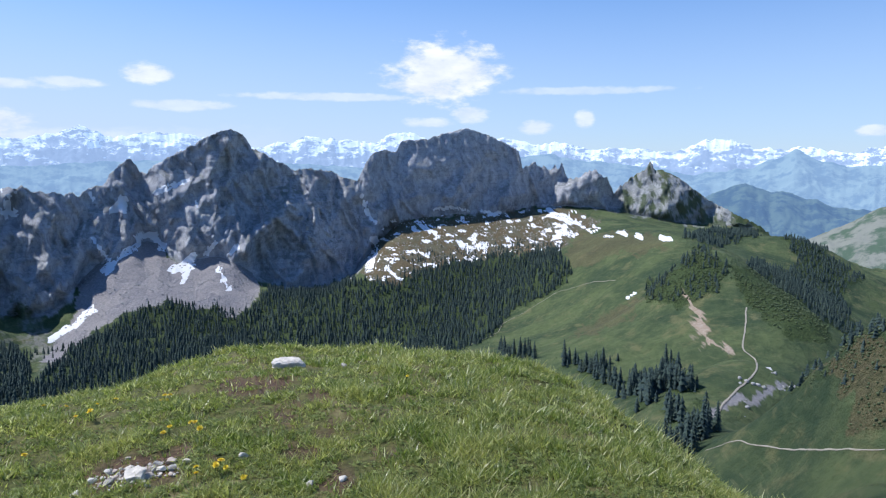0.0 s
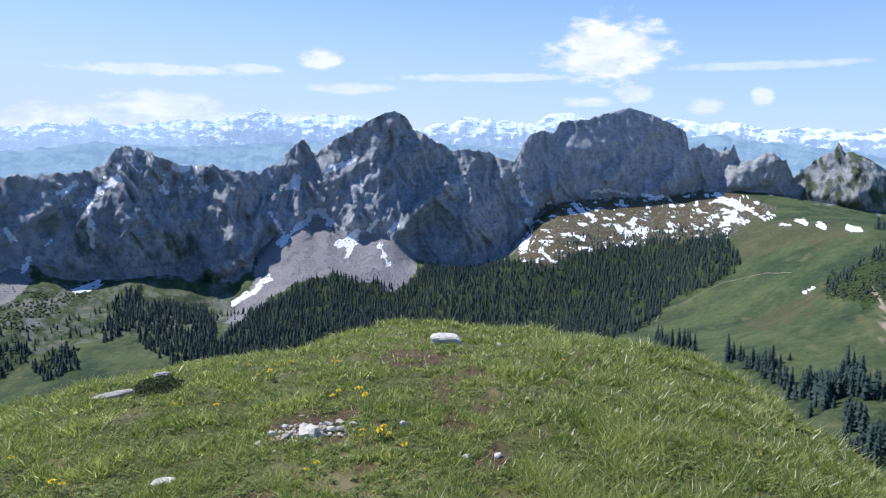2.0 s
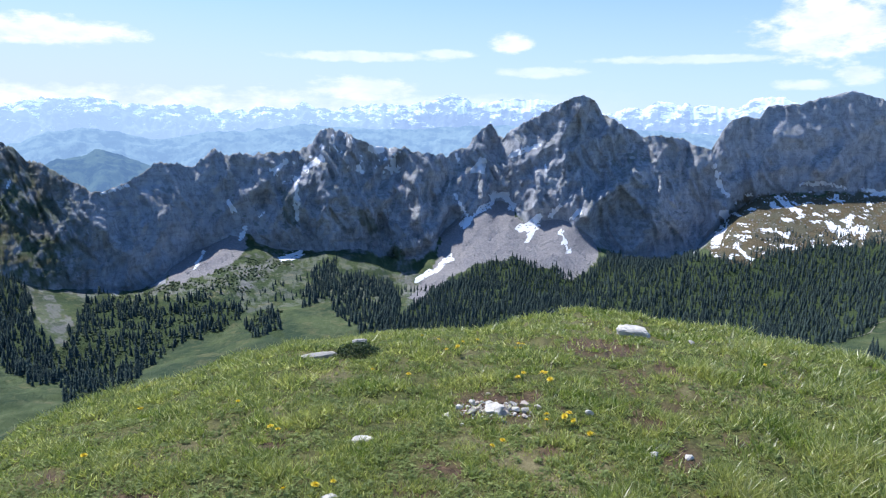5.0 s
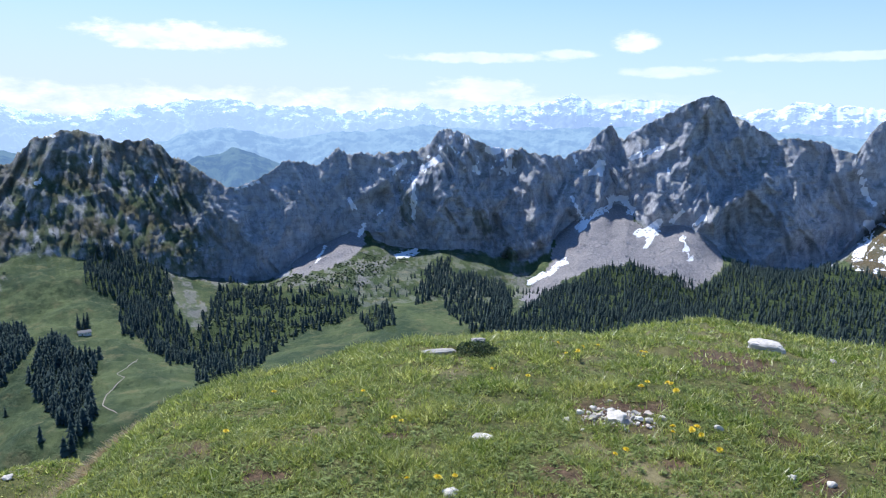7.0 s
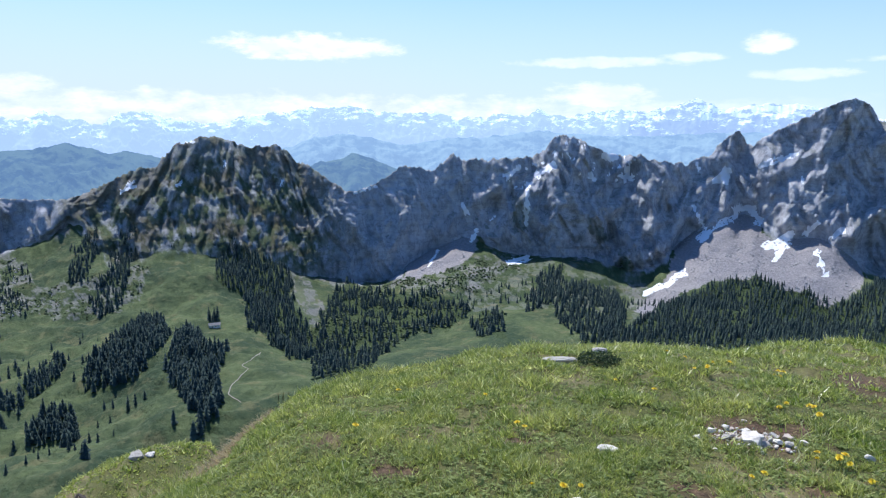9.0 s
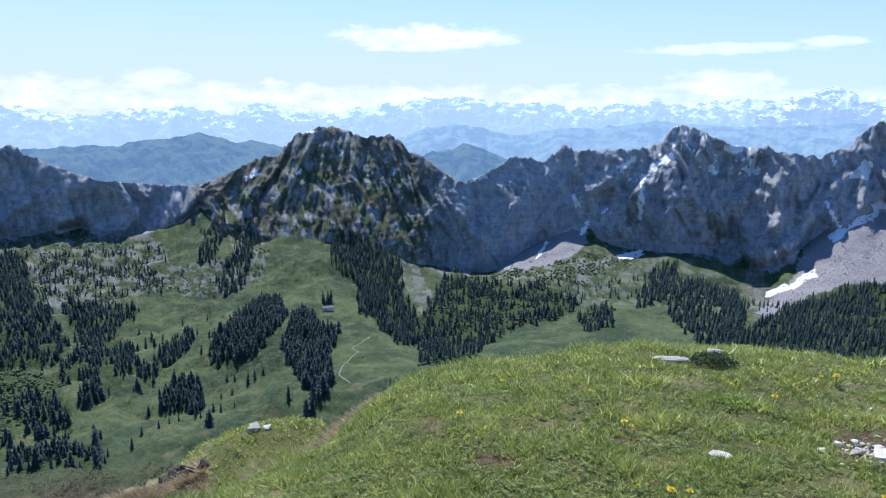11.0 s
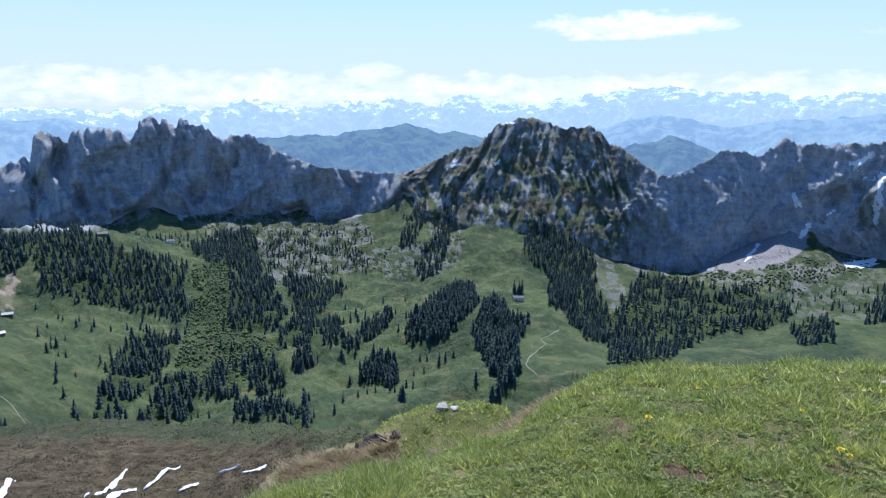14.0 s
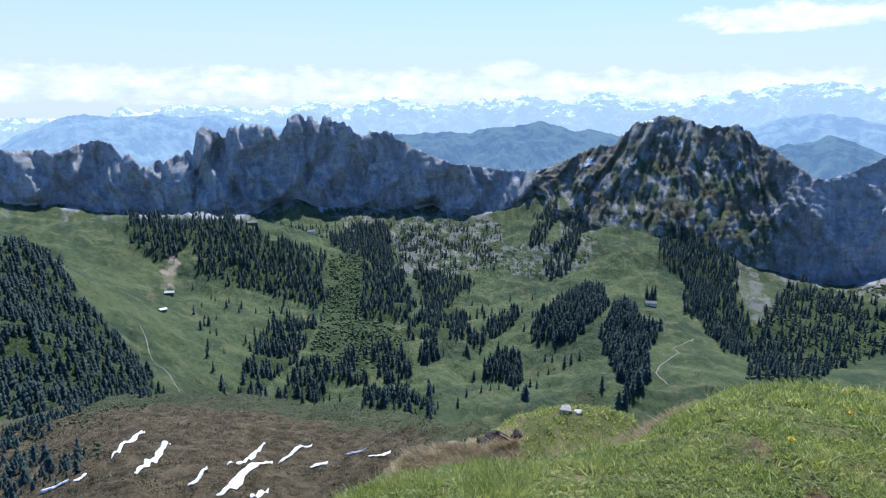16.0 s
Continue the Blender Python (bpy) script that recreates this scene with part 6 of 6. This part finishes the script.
def track(name, line, wide, label, near, far):
    """A trodden path laid over the slope along bearings and slants, between two ranges."""
    q = np.array(line, float)
    u = np.linspace(0, len(q) - 1, 6 * len(q))
    p = [(np.interp(v, range(len(q)), q[:, 0]), np.interp(v, range(len(q)), q[:, 1])) for v in u]
    p = np.array([(b, reach_of(b, el, near, far)) for b, el in p])
    x, y = -p[:, 1] * np.sin(np.radians(p[:, 0])), p[:, 1] * np.cos(np.radians(p[:, 0]))
    s = np.concatenate([[0], np.cumsum(np.hypot(np.diff(x), np.diff(y)))])
    u = np.arange(0, s[-1], 2.0)
    x, y = np.interp(u, s, x), np.interp(u, s, y)
    for _ in range(6):
        x[1:-1], y[1:-1] = (x[:-2] + 2 * x[1:-1] + x[2:]) / 4, (y[:-2] + 2 * y[1:-1] + y[2:]) / 4
    x, y = x + wide * 0.7 * fbm(u / 25, 0 * u, 3, 5), y + wide * 0.7 * fbm(u / 25, 0 * u + 9, 3, 6)
    dx, dy = np.gradient(x), np.gradient(y)
    n = np.hypot(dx, dy)
    half = wide * (0.5 + 0.35 * fbm(u / 9, 0 * u + 3, 3, 8))
    v = []
    for k in (-1, 0, 1):
        px, py = x - dy / n * half * k, y + dx / n * half * k
        v.append(np.stack([px, py, ground_z(px, py) + (0.7 if k == 0 else 0.45) * min(1.0, p[:, 1].mean() / 500)], 1))
    v = np.concatenate(v)
    m = len(u)
    i = np.arange(m - 1)
    f = np.concatenate([np.stack([a + i, b + i, b + i + 1], 1) for a, b in ((0, m), (m, 2 * m))] + [np.stack([a + i, b + i + 1, a + i + 1], 1) for a, b in ((0, m), (m, 2 * m))])
    return tagged(new(name, bulk_mesh(name, v, f, track_mat)), label, "path", kind="structure")


track_mat = plain_material("trodden_gravel", (0.31, 0.28, 0.225), 0.95, 0.2, 0.4)
track("path", PATH_A, 1.3, "pale gravel path climbing over the saddle", 380, 900)
track("path", PATH_B, 0.4, "narrow pale path crossing the slope", 200, 420)
track("path", PATH_C, 0.9, "faint path along the edge of the forest", 700, 1300)
track("path", PATH_D, 0.9, "pale winding path on the pasture", 450, 900)
track("path", PATH_E, 0.7, "faint winding path down the pasture", 450, 900)


def snow_strip(wide, start, end, seed):
    """A thin melting strip of old snow lying on the slope."""
    g = np.random.default_rng(seed)
    p0, p1 = (np.array(at(q[0], q[1])[:2]) for q in (start, end))
    along = p1 - p0
    length = np.hypot(*along)
    side = np.array((-along[1], along[0])) / length
    m = 28
    u = np.linspace(0, 1, m)
    half = wide * (np.sin(np.pi * u) ** 0.55 * (0.75 + 0.5 * fbm(u * 5, 0 * u + seed, 3, seed)) + 0.02)
    drift = wide * 0.5 * fbm(u * 3, 0 * u + 5, 3, seed + 50)
    v = []
    for k, lift in ((-1.0, 0.02), (-0.6, 0.16), (0.0, 0.2), (0.6, 0.16), (1.0, 0.02)):
        q = p0[None] + along[None] * u[:, None] + side[None] * (drift + k * half * (1 + 0.10 * g.normal(0, 1, m)))[:, None]
        v.append(np.stack([q[:, 0], q[:, 1], ground_z(q[:, 0], q[:, 1]) + 0.12 + lift], 1))
    v = np.concatenate(v)
    i = np.arange(m - 1)
    f = np.concatenate([np.concatenate([np.stack([a + i, b + i, b + i + 1], 1), np.stack([a + i, b + i + 1, a + i + 1], 1)]) for a, b in ((0, m), (m, 2 * m), (2 * m, 3 * m), (3 * m, 4 * m))])
    me = bulk_mesh("snow_patch", v, f, snow_mat)
    me.polygons.foreach_set("use_smooth", np.ones(len(me.polygons), bool))
    return tagged(new("snow_patch", me), "thin strip of old snow on a brown slope", "snow patch", "snow strips on the brown spur")


snow_mat = plain_material("old_snow", (0.84, 0.85, 0.87), 0.7, 0.06, 3.0, 0.02)
for k, strip in enumerate(SNOW_SPUR):
    snow_strip(0.72 * strip[0], strip[1], strip[2], 200 + k)


def stone_mesh(seed, flat=0.6, cuts=2, rough=0.22):
    """A stone one unit across with broken faces and worn edges."""
    g = np.random.default_rng(seed)
    bm = bmesh.new()
    bmesh.ops.create_icosphere(bm, subdivisions=cuts, radius=0.5)
    normals = g.normal(size=(9, 3))
    normals /= np.linalg.norm(normals, axis=1)[:, None]
    depth = g.uniform(0.20, 0.42, 9)
    off = Vector(g.uniform(-50, 50, 3))
    for p in bm.verts:
        for nrm, dd in zip(normals, depth):
            over = p.co.dot(Vector(nrm)) - dd
            if over > 0:
                p.co -= Vector(nrm) * over
        p.co *= 1 + rough * noise.noise(p.co * 5 + off)
        p.co.z *= flat
    me = bpy.data.meshes.new("stone")
    bm.to_mesh(me), bm.free()
    return me


def slab_mesh(seed, thick):
    """A worn flat stone one unit long with rounded corners."""
    g = np.random.default_rng(seed)
    off = Vector(g.uniform(-50, 50, 3))
    bm = bmesh.new()
    bmesh.ops.create_icosphere(bm, subdivisions=4, radius=1.0)
    for p in bm.verts:
        q = Vector([math.copysign(abs(c) ** 0.62, c) for c in p.co])
        q *= 0.42 * (1 + 0.20 * noise.noise(p.co * 1.3 + off) + 0.10 * noise.noise(p.co * 3.4 + off) + 0.05 * noise.noise(p.co * 9 + off))
        layer = 0.018 * noise.noise(Vector((0.6, 0.6, q.z * 22)) + off)
        p.co = Vector((q.x * (1 + layer * 3), q.y * (1 + layer * 3), q.z * thick))
    me = bpy.data.meshes.new("stone")
    bm.to_mesh(me), bm.free()
    return me


def stone(bearing, reach, size, seed, mat, label, flat=0.6, stretch=(1.0, 1.0), turn=None, cuts=2, group="", sink=0.25, shift=(0, 0)):
    g = np.random.default_rng(seed)
    me = slab_mesh(seed, flat) if cuts == 4 else stone_mesh(seed, flat, cuts)
    me.materials.append(mat)
    x, y, _ = at(bearing, reach)
    x, y = x + shift[0], y + shift[1]
    ob = tagged(new("stone", me), label, "stone", group)
    z = ground_z(x, y)[0] + size * flat * (0.5 - sink)
    ob.matrix_basis = pose(x, y, z, g.uniform(-6, 6), g.uniform(-6, 6), g.uniform(0, 360) if turn is None else turn) @ Matrix.Diagonal((size * stretch[0], size * stretch[1], size, 1))
    return ob


MOVED = (-0.15, -0.11)
stone(13.35, 6.08, 0.295, 61, white_stone_mat, "flat white limestone slab lying on the brow of the meadow", 0.36, (1.1, 0.7), 12, 4, sink=0.02)
stone(38.6, 5.12, 0.27, 2, grey_stone_mat, "long narrow pale stone lying in the grass", 0.26, (1.15, 0.45), 46, 4, sink=0.05, shift=MOVED)
stone(35.1, 5.5, 0.13, 3, grey_stone_mat, "small flat pale stone behind a dwarf shrub", 0.45, (1.1, 0.7), 30, 4, sink=-0.1, shift=MOVED)
stone(34.56, 3.34, 0.105, 4, white_stone_mat, "small flat white stone half sunk in grass", 0.30, (1.15, 0.65), 30, 4, sink=0.1, shift=MOVED)
stone(17.25, 3.70, 0.065, 5, white_stone_mat, "small white stone in the grass", 0.8)
stone(11.84, 3.29, 0.06, 6, white_stone_mat, "small white stone beside bare earth", 0.7)
stone(8.7, 5.98, 0.08, 7, grey_stone_mat, "small grey stone on the brow of the meadow", 0.6)
stone(8.9, 3.33, 0.07, 8, white_stone_mat, "small white stone on bare earth", 0.6)
stone(37.4, 3.36, 0.10, 9, white_stone_mat, "small flat white stone in the grass", 0.4)
stone(41.3, 2.76, 0.10, 10, white_stone_mat, "small flat white stone in the grass", 0.4)
stone(52.5, 6.2, 0.10, 12, white_stone_mat, "small pale stone on the grassy edge", 0.5, shift=MOVED)
stone(74.6, reach_of(74.6, -24.9, 8, 14), 0.30, 14, grey_stone_mat, "grey rock sticking out of the grassy mound", 0.6, cuts=3)
stone(73.6, reach_of(73.6, -25.0, 8, 14), 0.20, 16, white_stone_mat, "pale rock on the crest of the grassy mound", 0.5, cuts=3)
# dark-coloured rocks put in for the shaded hollow of the bank
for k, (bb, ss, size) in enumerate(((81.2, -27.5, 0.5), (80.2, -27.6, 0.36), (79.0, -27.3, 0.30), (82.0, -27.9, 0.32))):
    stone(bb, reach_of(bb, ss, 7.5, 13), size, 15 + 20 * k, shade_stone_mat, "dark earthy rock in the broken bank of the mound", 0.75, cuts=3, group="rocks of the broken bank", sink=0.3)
stone(25.7, 3.66, 0.15, 11, white_stone_mat, "largest white stone in a patch of rubble", 0.55, cuts=3, group="rubble in the bare patch")
g_pile = np.random.default_rng(21)
for k in range(200):
    b = g_pile.normal(25.5, 1.5)
    q = 3.72 - 0.012 * (b - 25.5) + g_pile.normal(0, 0.085)
    size = 0.014 + 0.055 * g_pile.uniform(0, 1) ** 3
    mat = (white_stone_mat, grey_stone_mat, warm_stone_mat)[int(g_pile.choice(3, p=(0.36, 0.32, 0.32)))]
    stone(b, q, size, 100 + k, mat, "small broken pale stone in a patch of rubble", 0.7, cuts=1 if size < 0.05 else 2, group="rubble in the bare patch", sink=0.3)

# small yellow flowers, singly and in bunches
petal_mat = plain_material("yellow_petals", (0.80, 0.60, 0.03), 0.6, 0.15, 60.0)
stem_mat = plain_material("flower_stem", (0.10, 0.16, 0.04), 0.7, 0.2, 60.0)


def flower():
    root = new("yellow_flower", None)
    bm = bmesh.new()
    bmesh.ops.create_cone(bm, segments=5, radius1=0.0016, radius2=0.0012, depth=0.06, matrix=Matrix.Translation((0, 0, 0.03)))
    me = bpy.data.meshes.new("stem")
    bm.to_mesh(me), bm.free()
    me.materials.append(stem_mat)
    new("stem", me).parent = root
    g = np.random.default_rng(5)
    bm = bmesh.new()
    for ring, (count, reach, rise) in enumerate(((12, 0.019, 0.002), (10, 0.014, 0.006), (7, 0.008, 0.009))):
        for i in range(count):
            a = 6.283 * (i + 0.3 * ring) / count + g.normal(0, 0.08)
            c, s = math.cos(a), math.sin(a)
            w = 0.0032
            ps = [(0, 0, 0.060), (reach * 0.6 * c - w * s, reach * 0.6 * s + w * c, 0.060 + rise), (reach * c, reach * s, 0.061 + rise), (reach * 0.6 * c + w * s, reach * 0.6 * s - w * c, 0.060 + rise)]
            bm.faces.new([bm.verts.new(p) for p in ps])
    me = bpy.data.meshes.new("petals")
    bm.to_mesh(me), bm.free()
    me.materials.append(petal_mat)
    new("petals", me).parent = root
    return tagged(root, "yellow hawkbit flower in the grass", "flower", "yellow flowers of the summit meadow")


FLOWERS = [(23.3, 5.08, 4), (23.1, 4.21, 4), (18.74, 3.54, 5), (21.2, 3.43, 2), (17.2, 3.31, 2), (20.7, 4.23, 3), (44.3, 2.83, 1), (40.3, 2.83, 1), (25.8, 3.16, 2), (44.9, 3.47, 2), (42.6, 2.83, 1), (29.0, 4.9, 3), (27.0, 5.2, 2), (33.5, 4.3, 1), (48.0, 4.0, 1), (55.5, 4.4, 2), (60.0, 3.6, 1), (31.0, 5.3, 2), (36.8, 4.5, 1), (3.0, 5.2, 1)]
first = flower()
g_fl = np.random.default_rng(9)
done = 0
for b, q, count in FLOWERS:
    cx, cy, _ = at(b, q)
    for i in range(count):
        x, y = cx + g_fl.normal(0, 0.035), cy + g_fl.normal(0, 0.035)
        m = pose(x, y, ground_z(x, y)[0] - 0.005, g_fl.normal(0, 14), g_fl.normal(0, 14), g_fl.uniform(0, 360))
        s = g_fl.uniform(0.8, 1.25)
        if done == 0:
            first.matrix_basis = m
        else:
            copy_thing(first, m).scale = (s, s, s)
        done += 1


def dwarf_shrub(bearing, reach, wide, high, seed):
    """A low evergreen shrub of small leaves on short twigs."""
    g = np.random.default_rng(seed)
    cx, cy, _ = at(bearing, reach)
    root = new("dwarf_shrub", None)
    root.location = (cx, cy, ground_z(cx, cy)[0])
    n = 1500
    a, q = g.uniform(0, 6.283, n), np.sqrt(g.uniform(0, 1, n))
    lump = 0.75 + 0.5 * g.uniform(0, 1, n)
    x, y = np.cos(a) * q * wide * 0.5, np.sin(a) * q * wide * 0.42
    z = high * np.sqrt(np.clip(1.02 - q ** 2, 0, 1)) * lump * g.uniform(0.35, 1, n)
    size = g.uniform(0.006, 0.012, n)
    d = g.normal(size=(n, 2, 3))
    p = np.stack([x, y, z], 1)[:, None] + np.stack([0 * d[:, 0], d[:, 0], d[:, 1]], 1) * size[:, None, None]
    leaves = new("leaves", bulk_mesh("leaves", p.reshape(-1, 3), np.arange(3 * n).reshape(-1, 3), juniper_mat))
    leaves.parent = root
    bm = bmesh.new()
    for i in range(26):
        t = 6.283 * i / 26 + g.normal(0, 0.1)
        tip = Vector((math.cos(t) * wide * 0.4 * g.uniform(0.4, 1), math.sin(t) * wide * 0.36 * g.uniform(0.4, 1), high * g.uniform(0.4, 0.8)))
        turn = tip.to_track_quat("Z", "Y").to_matrix().to_4x4()
        bmesh.ops.create_cone(bm, segments=4, radius1=0.003, radius2=0.001, depth=tip.length, matrix=turn @ Matrix.Translation((0, 0, tip.length / 2)))
    me = bpy.data.meshes.new("twigs")
    bm.to_mesh(me), bm.free()
    me.materials.append(bark_mat)
    new("twigs", me).parent = root
    return tagged(root, "low dark green dwarf shrub among the grass", "shrub")


juniper_mat = leaf_material("juniper_leaves", (0.020, 0.040, 0.010), (0.075, 0.115, 0.030))
dwarf_shrub(37.1, 5.05, 0.37, 0.085, 31)

# ---- alpine huts in the valley ----
plaster_mat = plain_material("pale_hut_wall", (0.68, 0.66, 0.62), 0.9, 0.12, 0.8)
timber_mat = plain_material("weathered_timber", (0.16, 0.12, 0.09), 0.85, 0.3, 1.5)
shingle_mat = plain_material("grey_shingle_roof", (0.20, 0.19, 0.185), 0.8, 0.2, 1.2)
tin_mat = plain_material("pale_metal_roof", (0.62, 0.60, 0.58), 0.5, 0.1, 0.8)


def mesh_part(name, bm, mat, parent, label=""):
    me = bpy.data.meshes.new(name)
    bm.to_mesh(me), bm.free()
    me.materials.append(mat)
    ob = new(name, me)
    ob.parent = parent
    return tagged(ob, label) if label else ob


def box(bm, sx, sy, sz, x, y, z):
    bmesh.ops.create_cube(bm, size=1, matrix=Matrix.Translation((x, y, z)) @ Matrix.Diagonal((sx, sy, sz, 1)))


def hut(bearing, reach, long, deep, wall_high, turn, wall_mat, roof_mat, label):
    x, y, _ = at(bearing, reach)
    root = new("alpine_hut", None)
    root.matrix_basis = pose(x, y, ground_z(x, y)[0] + 0.5, 0, 0, bearing + turn)
    rise = deep * 0.32
    bm = bmesh.new()
    for dx in (-long / 2, long / 2):
        ps = [(dx, -deep / 2, -1.5), (dx, deep / 2, -1.5), (dx, deep / 2, wall_high), (dx, 0, wall_high + rise), (dx, -deep / 2, wall_high)]
        bm.faces.new([bm.verts.new(p) for p in ps])
    bm.verts.ensure_lookup_table()
    for i in range(5):
        j = (i + 1) % 5
        bm.faces.new([bm.verts[i], bm.verts[j], bm.verts[5 + j], bm.verts[5 + i]])
    bmesh.ops.recalc_face_normals(bm, faces=bm.faces)
    mesh_part("wall", bm, wall_mat, root)
    slope = math.degrees(math.atan2(rise, deep / 2))
    half = math.hypot(rise, deep / 2) + 0.7
    for side in (-1, 1):
        bm = bmesh.new()
        m = pose(0, 0, wall_high + rise + 0.12, side * slope, 0, 0) @ Matrix.Translation((0, -side * half / 2, 0)) @ Matrix.Diagonal((long + 1.2, half, 0.2, 1))
        bmesh.ops.create_cube(bm, size=1, matrix=m)
        mesh_part("roof", bm, roof_mat, root)
    bm = bmesh.new()
    box(bm, 1.1, 0.12, 2.0, -long * 0.2, -deep / 2 - 0.03, 0.95)
    mesh_part("door", bm, timber_mat, root)
    for dx in (0.08, 0.30):
        bm = bmesh.new()
        box(bm, 0.9, 0.1, 0.9, long * dx, -deep / 2 - 0.03, 1.5)
        mesh_part("window", bm, timber_mat, root, "small dark window")
    return tagged(root, label, "hut", "alpine huts in the valley")


hut(67.1, 902, 14, 6.5, 3.4, 8, plaster_mat, shingle_mat, "long white-walled alpine hut with a shingle roof")
hut(107.5, 911, 11, 5.5, 2.0, -10, timber_mat, tin_mat, "timber alpine hut with a pale metal roof")
hut(108.1, 775, 7, 4.5, 1.8, 20, timber_mat, tin_mat, "small timber hut with a pale metal roof on the pasture")
hut(96.0, 1165, 11, 7, 2.4, 0, plaster_mat, shingle_mat, "small pale hut at the edge of a clearing")
hut(100.8, 1135, 16, 8, 2.5, 5, timber_mat, shingle_mat, "brown timber hut on the crest of the spur")
hut(-25.9, 600, 10, 6, 2.0, 30, plaster_mat, tin_mat, "low pale shelter beside the track")
